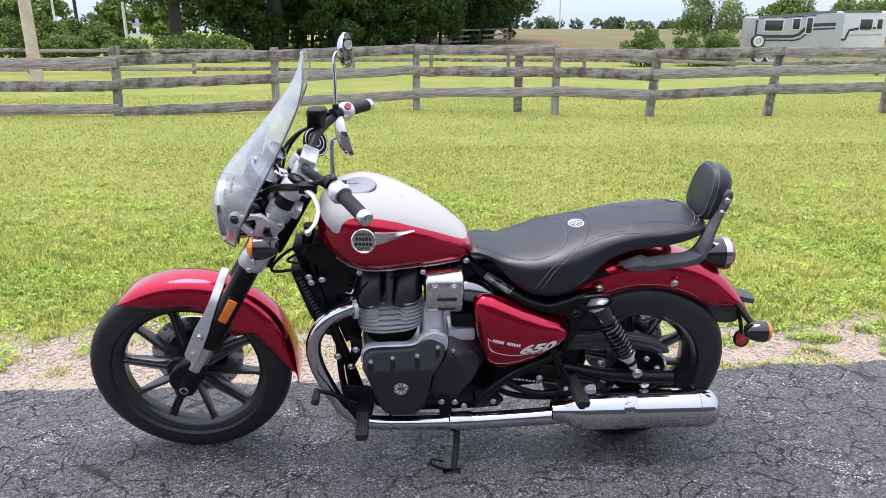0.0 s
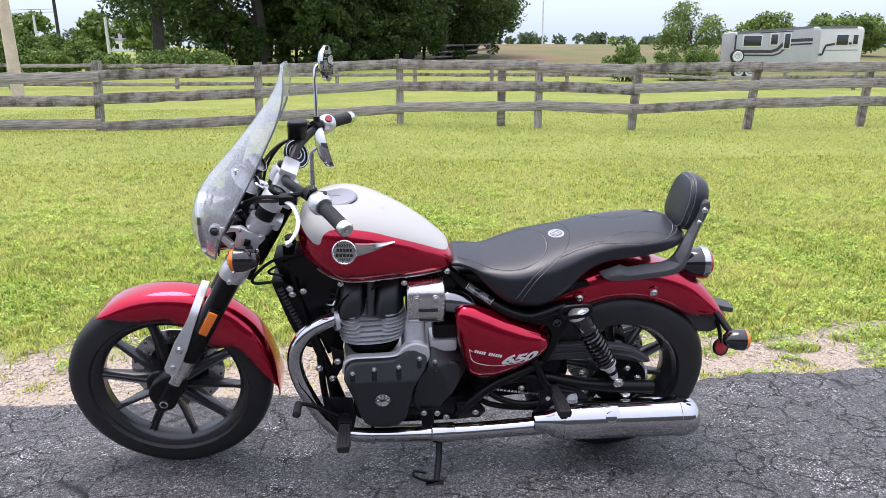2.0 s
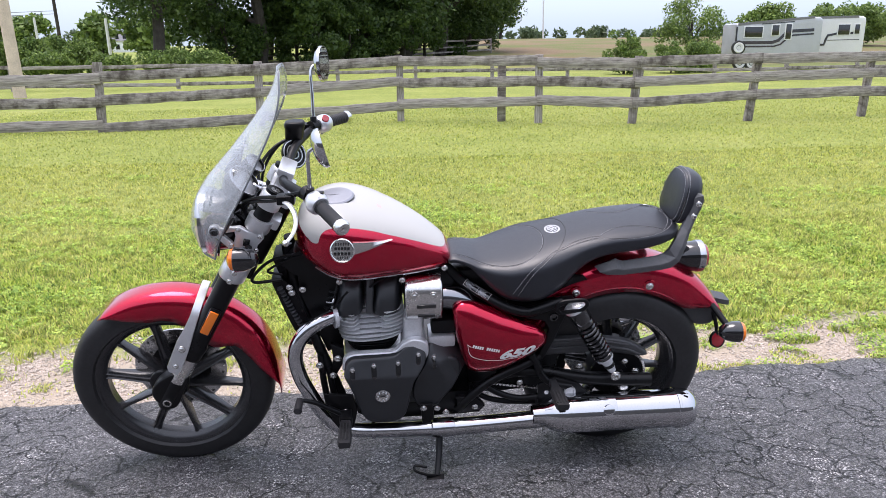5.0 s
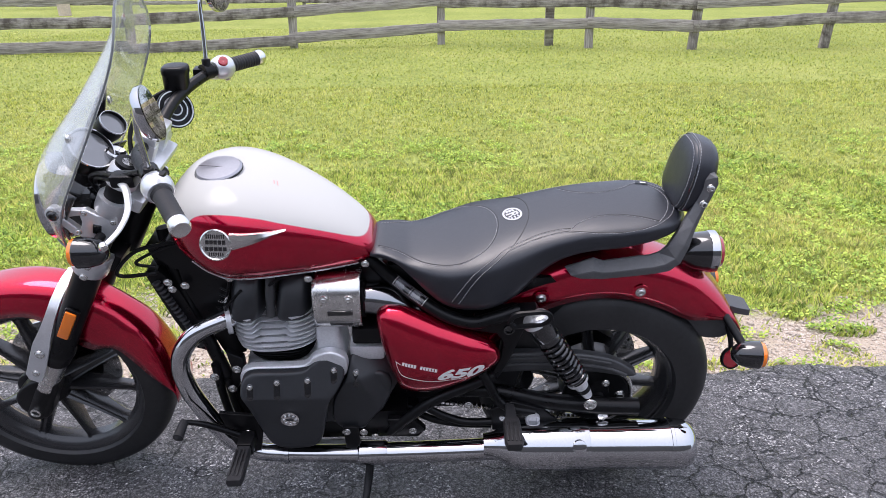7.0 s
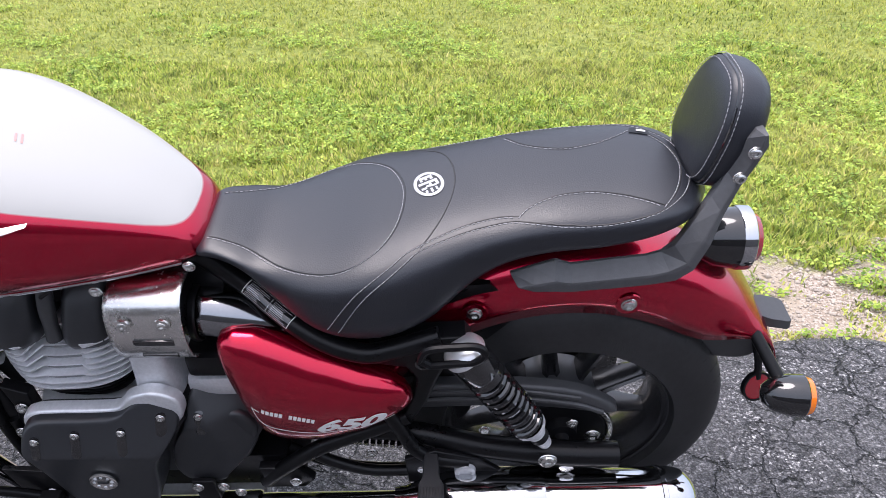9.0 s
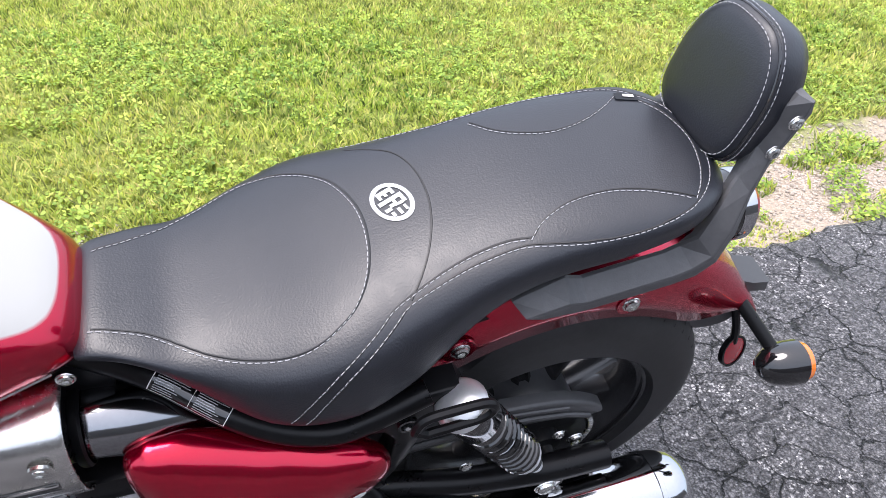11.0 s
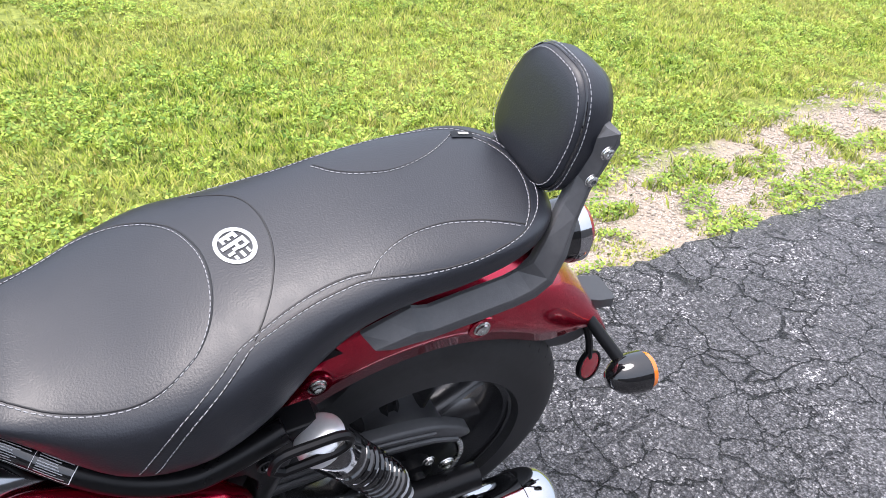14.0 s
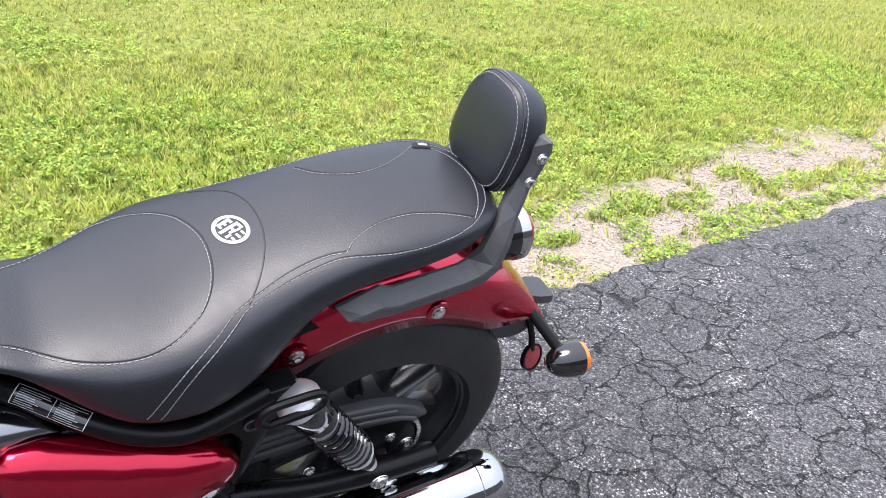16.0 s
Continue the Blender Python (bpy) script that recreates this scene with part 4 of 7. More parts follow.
house(-61.5, 200, 8, 7, 2.7, "far white two-storey farmhouse with a grey roof")
house(-113, 200, 9, 7, 2.7, "far white house between the trees")


def side_band(pts, half, v, parent, material, name="stripe"):
    """A flat stripe along points (u, z) on a side face."""
    rings = []
    for i, (u, z) in enumerate(pts):
        a, b = pts[max(i - 1, 0)], pts[min(i + 1, len(pts) - 1)]
        t = Vector((b[0] - a[0], b[1] - a[1])).normalized()
        n = Vector((-t.y, t.x)) * half
        rings.append([(u + n.x, v, z + n.y), (u + n.x, v - 0.012, z + n.y), (u - n.x, v - 0.012, z - n.y), (u - n.x, v, z - n.y)])
    return part(name, loft(rings), material, parent, smooth=False)


def trailer(x, y, rz, ln, z0, z1, label, body, windows, stripes, wheels, seed):
    """A horse trailer: rounded body whose roof climbs from z0 to z1, windows, stripes, wheels."""
    root = new("horse_trailer")
    y = far_y(y)
    root.matrix_basis = pose(x, y, ground_z(x, y), 0, 0, rz)
    tagged(root, label, "trailer", "horse trailers on the grass")
    w = 2.1
    secs = []
    for u, f in ((-ln / 2, 0.92), (-ln / 2 + 0.05, 0.985), (-ln / 2 + 0.16, 1), (0, 1), (ln / 2 - 0.5, 1), (ln / 2 - 0.2, 0.96), (ln / 2 - 0.05, 0.86), (ln / 2, 0.78)):
        top = z0 + (z1 - z0) * (u / ln + 0.5)
        mid, hh = (top + 0.42) / 2, (top - 0.42) / 2
        secs.append([(u, w / 2 * f * math.copysign(abs(math.cos(a)) ** 0.14, math.cos(a)), mid + hh * (0.4 + 0.6 * f) * math.copysign(abs(math.sin(a)) ** 0.14, math.sin(a))) for a in [2 * math.pi * (k + 0.5) / 36 for k in range(36)]])
    part("body", loft(secs), body, root)
    side_band([(-ln / 2 + 0.1, z0 - 0.05), (ln / 2 - 0.5, z1 - 0.06)], 0.06, -w / 2, root, ROOF, "roof_rail")
    side_band([(-ln / 2 + 0.06, 0.75), (-ln / 2 + 0.06, z0 - 0.15)], 0.04, -w / 2, root, DARKW, "corner_post")
    side_band([(-ln / 2 + 0.15, 0.62), (ln / 2 - 0.55, 0.62)], 0.10, -w / 2, root, ALLOY, "lower_panel")
    for u0, zc, su, sz in windows:
        win = part("window", box((u0, -w / 2 - 0.012, zc), (su, 0.05, sz), bevel=0.02), DARKW, root)
        part("window_frame", box((u0, -w / 2 - 0.002, zc), (su + 0.10, 0.05, sz + 0.10), bevel=0.02), TRAILER_W, win)
    for pts, half in stripes:
        side_band(pts, half, -w / 2, root, DARKW)
    for u0 in wheels:
        wh = part("wheel", lathe([(-0.1, 0.1), (-0.1, 0.26), (-0.1, 0.33), (0, 0.36), (0.1, 0.33), (0.1, 0)], (u0, -w / 2 + 0.12, 0.36), "v", 24), RUBBER, root)
        part("rim", lathe([(-0.01, 0.25), (-0.02, 0.22), (0.02, 0.10), (-0.02, 0.07), (-0.02, 0)], (u0, -w / 2 + 0.01, 0.36), "v", 20), TRAILER_W, wh)
    if wheels:
        sp = part("spare_wheel", lathe([(-0.09, 0.1), (-0.09, 0.33), (0, 0.36), (0.09, 0.33), (0.09, 0)], (-ln / 2 + 0.18, -w / 2 - 0.1, 1.12), "v", 24), RUBBER, root)
        part("rim", lathe([(-0.1, 0.26), (-0.12, 0.22), (-0.08, 0.08), (-0.1, 0)], (-ln / 2 + 0.18, -w / 2 - 0.1, 1.12), "v", 20), TRAILER_W, sp)
    part("hitch", box((ln / 2 + 0.3, 0, 0.6), (0.9, 0.12, 0.12), bevel=0.01), DARKW, root)
    return root


trailer(21.05, 36.6, -8, 4.35, 2.30, 2.62, "silver horse trailer with dark windows and black stripes", TRAILER,
        [(-1.28, 1.88, 0.88, 0.50), (-0.20, 1.95, 0.34, 0.50), (0.44, 1.88, 0.27, 0.72)],
        [([(-1.85, 1.36), (-0.3, 1.36), (0.0, 1.46), (0.32, 1.80), (0.55, 1.90), (1.7, 1.95)], 0.075), ([(-1.85, 1.17), (-0.2, 1.17), (0.12, 1.27), (0.45, 1.58), (0.7, 1.70), (1.7, 1.76)], 0.04), ([(-0.9, 2.26), (0.7, 2.36)], 0.02)], (-1.80, -1.22), 1)
trailer(25.35, 38.2, -8, 2.6, 2.62, 2.66, "white horse trailer parked behind the silver one", TRAILER_W,
        [(0.1, 1.95, 0.60, 0.52), (0.78, 1.97, 0.25, 0.48)], [([(-1.2, 1.18), (-0.85, 1.20), (-0.78, 1.45), (-0.70, 1.66), (-0.2, 1.76), (0.95, 1.78)], 0.06), ([(-0.7, 1.42), (0.95, 1.44)], 0.015)], (), 2)


# ---- unseen plain wall added behind the camera: closes the place, darkens the bike's reflections ----
tagged(part("unseen_wall_south", box((1.0, -8.6, 2.0), (34, 0.3, 4.2), None, 0.02), WALLG), "unseen plain wall added behind the camera to darken reflections", "wall", kind="structure")


# ---- the motorcycle: u to its rear, v to its right, w up; it leans on its side stand ----
bike = new("motorcycle")
bike.matrix_basis = pose(0, 0, 0, 10.4, 0, 0)
tagged(bike, "red and cream cruiser motorcycle leaning on its stand on asphalt", "motorcycle")

FRONT, REAR = (-0.005, 0.331), (1.505, 0.323)


def wheel(name, cu, cw, radius, half, rim_r, spin, label):
    """Tyre with grooves, cast rim with five thick and five thin spokes, hub and disc."""
    root = part(name, lathe([(-0.055, 0.018), (-0.06, 0.030), (-0.05, 0.046), (-0.03, 0.050), (0.03, 0.050), (0.06, 0.046), (0.06, 0.0)], (cu, 0, cw), "v", 28), BLACK, bike, label)
    prof = []
    side = radius - rim_r
    for k in range(19):
        a = math.pi * (k / 18) - math.pi / 2
        prof.append((half * math.copysign(abs(math.sin(a)) ** 0.8, a), rim_r + 0.006 + (side - 0.006) * abs(math.cos(a)) ** 0.55))
    tyre = part("tyre", lathe([(-half * 0.72, rim_r - 0.004)] + prof + [(half * 0.72, rim_r - 0.004), (-half * 0.72, rim_r - 0.004)], (cu, 0, cw), "v", 96), RUBBER, root)
    # slanted tread bars
    bm = bmesh.new()
    for k in range(56):
        a = 2 * math.pi * k / 56
        for s in (-1, 1):
            pts = []
            for f in (0.30, 0.55, 0.8):
                v = s * half * f
                r = rim_r + 0.006 + (side - 0.006) * math.cos(math.asin(min(1, f ** 1.25))) ** 0.55 - 0.0007
                aa = a + s * 0.04 + f * 0.12
                pts.append((cu + r * math.cos(aa), v, cw + r * math.sin(aa)))
            add_tube(bm, pts, 0.0016, 5, 2, flat=0.5)
    tagged(part("tread", bm, RUBBER, tyre), kind="stuff")
    ri = rim_r
    part("rim", lathe([(-half * 0.80, ri - 0.006), (-half * 0.84, ri + 0.004), (-half * 0.76, ri + 0.006), (-half * 0.68, ri - 0.012), (-half * 0.45, ri - 0.022), (-half * 0.3, ri - 0.030), (half * 0.3, ri - 0.030),
                       (half * 0.68, ri - 0.012), (half * 0.8, ri + 0.004), (half * 0.6, ri + 0.002), (0, ri - 0.012), (-half * 0.6, ri - 0.001), (-half * 0.80, ri - 0.006)], (cu, 0, cw), "v", 96), WHEEL, root)
    for k in range(10):
        a = radians(spin + 36 * k)
        thick = k % 2 == 0
        e, t = Vector((math.cos(a), 0, math.sin(a))), Vector((-math.sin(a), 0, math.cos(a)))
        c = Vector((cu, 0, cw))
        rings = []
        for r, w, d in ((0.040, 0.022 if thick else 0.009, 0.036), (ri * 0.5, 0.015 if thick else 0.007, 0.026), (ri * 0.82, 0.013 if thick else 0.007, 0.018), (ri - 0.018, 0.018 if thick else 0.010, 0.020)):
            q = []
            for x, y in ((-1, -0.6), (-0.55, -1), (-0.3, -0.78 if thick else -1.0), (0.3, -0.78 if thick else -1.0), (0.55, -1), (1, -0.6), (1, 0.6), (0.5, 1), (-0.5, 1), (-1, 0.6)):
                q.append(c + e * r + t * (w * x) + Vector((0, d * y, 0)))
            rings.append(q)
        part("spoke", loft(rings), WHEEL, root)
    return root


fw = wheel("front_wheel", *FRONT, 0.331, 0.052, 0.252, 172, "black cast front wheel with paired spokes")
rw = wheel("rear_wheel", *REAR, 0.323, 0.076, 0.216, 26, "black cast rear wheel with a wide tyre")


def brake_disc(cu, cw, v, r, parent):
    d = part("brake_disc", lathe([(-0.003, r * 0.62), (-0.003, r), (0.003, r), (0.003, r * 0.62), (-0.003, r * 0.62)], (cu, v, cw), "v", 56), STEEL, parent, "drilled steel brake disc")
    bm = bmesh.new()
    for k in range(30):
        a = 2 * math.pi * k / 30
        rr = r * (0.72 + 0.1 * (k % 3))
        add_lathe(bm, [(0, 0.005), (-0.0015, 0.005), (-0.0015, 0)], (cu + rr * math.cos(a), v - 0.003, cw + rr * math.sin(a)), "v", 8)
    tagged(part("hole", bm, GLOSS, d), kind="stuff")
    part("carrier", lathe([(-0.004, 0.03), (-0.004, r * 0.66), (0.004, r * 0.66), (0.004, 0)], (cu, v, cw), "v", 24), BLACK, d)


part("hub_drum", lathe([(-0.066, 0.030), (-0.068, 0.060), (-0.060, 0.078), (-0.030, 0.092), (0.03, 0.092), (0.05, 0.06)], (REAR[0], 0, REAR[1]), "v", 40), HUB, rw, "satin black hub casting")
for _k in range(5):
    _a = radians(26 + 72 * _k)
    part("hub_boss", lathe([(0, 0.014), (-0.010, 0.013), (-0.012, 0.008), (-0.006, 0.006), (-0.006, 0)], (REAR[0] + 0.068 * math.cos(_a), -0.060, REAR[1] + 0.068 * math.sin(_a)), "v", 16), WHEEL, rw)
brake_disc(*FRONT, 0.066, 0.155, fw)
brake_disc(*REAR, 0.085, 0.145, rw)


# ---- mudguards ----
def rear_v(u):
    """The rear of the bike stands a little askew to the drive: the middle plane's v at u."""
    return 0.0095 + 0.042 * (u - 1.3)


def mudguard(name, cu, cw, crown, skirt, half, a0, a1, label, n=40):
    """crown and skirt: tables of degrees and radius."""
    rings = []
    for k in range(n + 1):
        a = a0 + (a1 - a0) * k / n
        rc, rs = smooth_interp(crown, a), smooth_interp(skirt, a)
        ring = []
        for j in range(25):
            f = -90 + 180 * j / 24
            s, c = math.sin(radians(f)), math.cos(radians(f))
            v = half * math.copysign(abs(s) ** 0.64, s)
            r = rs + (rc - rs) * abs(c) ** 0.62
            ring.append((cu + r * math.cos(radians(a)), v, cw + r * math.sin(radians(a))))
        rings.append(ring)
    ob = part(name, loft(rings, False, False), RED, bike, label)
    sol = ob.modifiers.new("thickness", "SOLIDIFY")
    sol.thickness, sol.offset = 0.003, -1
    return ob


mudguard("front_mudguard", *FRONT, [(-6, 0.362), (10, 0.361), (25, 0.366), (37, 0.369), (50, 0.368), (65, 0.368), (80, 0.362), (91, 0.357), (103, 0.353), (115, 0.347), (124, 0.338)],
              [(-6, 0.359), (1, 0.354), (5, 0.335), (13, 0.309), (25, 0.293), (37, 0.280), (43, 0.238), (54, 0.230), (70, 0.256), (83, 0.273), (98, 0.271), (110, 0.292), (116, 0.315), (121, 0.334), (124, 0.337)], 0.072, -5, 123, "deep red painted front mudguard")
rf = mudguard("rear_mudguard", *REAR, [(22, 0.412), (30, 0.421), (40, 0.428), (50, 0.430), (60, 0.428), (75, 0.428), (90, 0.432), (110, 0.436), (135, 0.43), (152, 0.42)],
              [(22, 0.410), (30, 0.416), (36, 0.405), (40, 0.372), (45, 0.338), (51, 0.322), (60, 0.317), (72, 0.317), (85, 0.321), (98, 0.324), (115, 0.329), (135, 0.335), (152, 0.34)], 0.095, 23, 151, "deep red painted rear mudguard")
for vt in rf.data.vertices:
    vt.co.y += rear_v(vt.co.x)
for _c in ((1.336, 0.654), (1.586, 0.662)):
    _v = rear_v(_c[0]) - 0.0945
    part("washer", lathe([(0, 0.022), (-0.003, 0.021), (-0.003, 0)], (_c[0], _v, _c[1]), "v", 20), RED, rf)
    bolt((_c[0], _v - 0.003, _c[1]), rf, 0.011)

# ---- fork ----
FS = 0.58


def fork_at(w, v=0.0, off=0.0):
    """A point on the fork's axis at height w, off metres ahead of it."""
    d = Vector((FS, 0, 1)).normalized()
    return Vector((0.035 + FS * (w - 0.40), v, w)) + Vector((-d.z, 0, d.x)) * off


def fork_leg(v):
    ax = Vector((FS, 0, 1)).normalized()
    k = math.sqrt(1 + FS * FS)
    base = fork_at(0.30, v)
    leg = part("fork_leg", lathe([(0.0, 0.0), (0.0, 0.024), (0.02, 0.030), (0.10 * k, 0.030), (0.105 * k, 0.0)], base, ax, 24), BLACK, bike)
    part("slider", lathe([(0.10 * k, 0), (0.10 * k, 0.029), (0.195 * k, 0.029), (0.197 * k, 0.0)], base, ax, 24), STEEL, leg, "bare alloy fork slider")
    part("dust_cover", lathe([(0.190 * k, 0), (0.190 * k, 0.033), (0.215 * k, 0.035), (0.22 * k, 0.037), (0.235 * k, 0.037), (0.24 * k, 0.033), (0.47 * k, 0.033), (0.47 * k, 0.0)], base, ax, 24), BLACK, leg, "black fork cover")
    part("stanchion", lathe([(0.47 * k, 0), (0.47 * k, 0.027), (0.75 * k, 0.027), (0.75 * k, 0)], base, ax, 20), BLACK, leg)
    part("lower_clamp", lathe([(0.472 * k, 0), (0.472 * k, 0.040), (0.475 * k, 0.042), (0.518 * k, 0.042), (0.521 * k, 0.040), (0.521 * k, 0)], base, ax, 24), CLAMP, leg, "silver fork clamp")
    part("upper_clamp", lathe([(0.63 * k, 0), (0.63 * k, 0.036), (0.635 * k, 0.038), (0.665 * k, 0.038), (0.665 * k, 0.033), (0.67 * k, 0.0)], base, ax, 24), CLAMP, leg)
    part("top_cap", lathe([(0.70 * k, 0), (0.70 * k, 0.034), (0.735 * k, 0.034), (0.742 * k, 0.028), (0.742 * k, 0.016), (0.75 * k, 0.014), (0.75 * k, 0)], base, ax, 24), CLAMP, leg)
    return leg


leg_l, leg_r = fork_leg(-0.105), fork_leg(0.105)
for _d in (-0.014, 0.014):
    bolt(fork_at(0.79 + _d, -0.146), leg_l, 0.008)
# axle carrier and pinch bolt at the foot
part("axle_carrier", plate(rounded([(-0.045, 0.335), (-0.01, 0.30), (0.022, 0.305), (0.05, 0.36), (0.075, 0.415), (0.03, 0.435), (-0.02, 0.41), (-0.048, 0.375)]), -0.085, -0.128, 0.008), BLACK, leg_l)
part("axle_nut", lathe([(0, 0.014), (-0.012, 0.014), (-0.014, 0.010), (-0.004, 0.007), (-0.004, 0)], (-0.004, -0.126, 0.329), "v", 20), ZINC, leg_l)
part("hub_cap", lathe([(0, 0.045), (-0.012, 0.044), (-0.018, 0.036), (-0.018, 0)], (FRONT[0] - 0.02, -0.062, FRONT[1] + 0.035), "v", 28), BLACK, fw)

# mudguard stay: a broad plate at the foot that narrows to a strap over the mudguard's crown
def stay_ring(c, half, along, out, thick=0.0035):
    c, a, o = Vector(c), Vector(along).normalized(), Vector(out).normalized()
    return [c + a * (half * x) + o * (thick * y) for x, y in ((-1, -0.4), (-0.94, -1), (0.94, -1), (1, -0.4), (1, 0.4), (0.94, 1), (-0.94, 1), (-1, 0.4))]


STAY = [((0.036, -0.141, 0.452), 0.014, (1, 0, -0.55), (0, -1, 0)), ((0.040, -0.141, 0.466), 0.022, (1, 0, -0.5), (0, -1, 0)), ((0.063, -0.141, 0.513), 0.0225, (1, 0, -0.42), (0, -1, 0)),
        ((0.085, -0.139, 0.562), 0.0215, (1, 0, -0.42), (0, -1, 0.05)), ((0.104, -0.133, 0.600), 0.016, (1, 0, -0.42), (0, -1, 0.1)), ((0.122, -0.122, 0.638), 0.013, (1, 0, -0.4), (0, -1, 0.25)),
        ((0.136, -0.100, 0.672), 0.0125, (1, 0, -0.35), (0, -1, 0.5)), ((0.143, -0.070, 0.690), 0.0125, (1, 0, -0.3), (0, -0.8, 1)), ((0.146, -0.035, 0.699), 0.0125, (1, 0, -0.3), (0, -0.3, 1)), ((0.147, 0.0, 0.701), 0.0125, (1, 0, -0.3), (0, 0, 1))]
part("mudguard_stay", loft([stay_ring(*r) for r in STAY]), CLAMP, leg_l, "brushed alloy mudguard stay")
bolt((0.076, -0.1445, 0.540), leg_l, 0.010)
bolt((0.048, -0.1445, 0.478), leg_l, 0.008)
_m = Matrix.Rotation(math.atan(FS), 3, "Y")
part("reflector_frame", box((0.176, -0.143, 0.636), (0.036, 0.012, 0.098), _m, 0.006), BLACK, leg_l)
part("reflector", box((0.175, -0.150, 0.636), (0.028, 0.010, 0.086), _m, 0.005), AMBER, leg_l, "orange side reflector")

# yokes join both legs
for _w, _h, _t in ((0.80, 0.05, 0.055), (0.955, 0.035, 0.05), (1.02, 0.028, 0.05)):
    _c = fork_at(_w, 0, -0.02)
    part("yoke", box(_c, (0.075, 0.19, _h), Matrix.Rotation(math.atan(FS), 3, "Y"), 0.008), CLAMP if _w > 0.9 else BLACK, leg_r, "silver fork yoke")

# ---- headlamp, indicator, instruments, screen ----
hl = part("headlamp", lathe([(0.0, 0.0), (0.0, 0.090), (0.006, 0.100), (0.030, 0.100), (0.036, 0.094), (0.09, 0.088), (0.13, 0.065), (0.15, 0.03), (0.15, 0.0)], (0.176, 0, 0.915), "u", 40), GLOSS, bike, "round black headlamp shell behind the screen")
part("rim", lathe([(-0.006, 0.086), (-0.012, 0.096), (-0.004, 0.104), (0.014, 0.104), (0.02, 0.099)], (0.176, 0, 0.915), "u", 40), CHROME, hl, "chrome headlamp rim")
part("lens", lathe([(-0.030, 0.0), (-0.028, 0.03), (-0.020, 0.065), (-0.006, 0.088)], (0.176, 0, 0.915), "u", 36), GLASS, hl)
part("reflector", lathe([(0.05, 0.0), (0.045, 0.03), (0.02, 0.07), (-0.002, 0.088)], (0.176, 0, 0.915), "u", 36), CHROME, hl)
# cast bracket each side: an eye on two arms, a broad foot with a dark recess round the fork
for _s in (-1, 1):
    v0, v1 = _s * 0.122, _s * 0.138
    br = part("lamp_bracket", plate([(0.272, 0.882), (0.301, 0.868), (0.338, 0.862), (0.346, 0.888), (0.366, 0.908), (0.367, 0.934), (0.352, 0.932), (0.324, 0.935), (0.302, 0.950), (0.284, 0.948), (0.286, 0.920)], v0, v1, 0.004), CLAMP, hl, "silver cast headlamp bracket")
    part("upper_arm", plate([(0.232, 0.929), (0.290, 0.936), (0.300, 0.948), (0.240, 0.949)], v0, v1, 0.003), CLAMP, br)
    part("lower_arm", plate([(0.222, 0.928), (0.262, 0.884), (0.282, 0.884), (0.272, 0.902), (0.240, 0.936)], v0, v1, 0.003), CLAMP, br)
    part("eye", lathe([(0, 0.018), (_s * 0.018, 0.018), (_s * 0.020, 0.015), (_s * 0.020, 0.0)], (0.229, v0, 0.939), "v", 24), CLAMP, br)
    bolt((0.229, _s * 0.1425, 0.939), br, 0.011, out=_s, material=GLOSS)
    part("recess", box((0.316, v1, 0.900), (0.019, 0.004, 0.024), Matrix.Rotation(0.26, 3, "Y"), 0.0015), GLOSS, br)
    for _u, _w in ((0.297, 0.942), (0.273, 0.894), (0.356, 0.917), (0.341, 0.874)):
        bolt((_u, v1, _w), br, 0.006, out=_s)


def indicator(name, center, direction, label, stalk):
    """A bullet-shaped lamp: black shell, orange lens facing along direction."""
    d = Vector(direction).normalized()
    sh = part(name, lathe([(0.030, 0.0), (0.030, 0.031), (0.024, 0.036), (0.0, 0.035), (-0.024, 0.028), (-0.040, 0.015), (-0.044, 0.0)], center, d, 28), GLOSS, bike, label)
    part("lens", lathe([(0.026, 0.034), (0.036, 0.031), (0.044, 0.019), (0.046, 0.0)], center, d, 28), AMBER, sh, "orange lens")
    part("stalk", tube(stalk, 0.011, 12, 3), BLACK, sh)
    return sh


for _s in (-1, 1):
    indicator("front_indicator", (0.312, _s * 0.190, 0.872), (-1, 0, 0.0), "black bullet indicator with an orange lens", [(0.314, _s * 0.17, 0.875), (0.322, _s * 0.125, 0.885)])
indicator("rear_indicator", (1.860, -0.149, 0.518), (1, -0.1, 0.0), "black bullet indicator with an orange lens on a rear stalk", [(1.852, -0.125, 0.530), (1.832, -0.075, 0.556), (1.815, -0.035, 0.578)])
indicator("rear_indicator", (1.846, 0.185, 0.520), (1, 0.1, 0.0), "black bullet indicator with an orange lens on a rear stalk", [(1.840, 0.16, 0.53), (1.81, 0.08, 0.56), (1.79, 0.045, 0.585)])


def dial(center, r, tilt, label):
    d = Vector((0.8, -0.25, 0.75)).normalized()
    sh = part("instrument", lathe([(-0.05, 0.0), (-0.05, r * 0.7), (-0.02, r * 0.98), (0.0, r), (0.008, r), (0.010, r * 0.94), (0.004, r * 0.9)], center, d, 36), BLACK, bike, label)
    part("face", lathe([(0.002, r * 0.92), (0.003, 0)], center, d, 36), DIAL, sh, "dial face greyed for the sky it reflects")
    part("bezel", lathe([(0.006, r * 1.0), (0.012, r * 0.99), (0.012, r * 0.95), (0.004, r * 0.95)], center, d, 36), CHROME, sh)
    return sh


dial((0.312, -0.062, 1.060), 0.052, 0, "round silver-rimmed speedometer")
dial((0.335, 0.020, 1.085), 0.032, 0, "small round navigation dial")

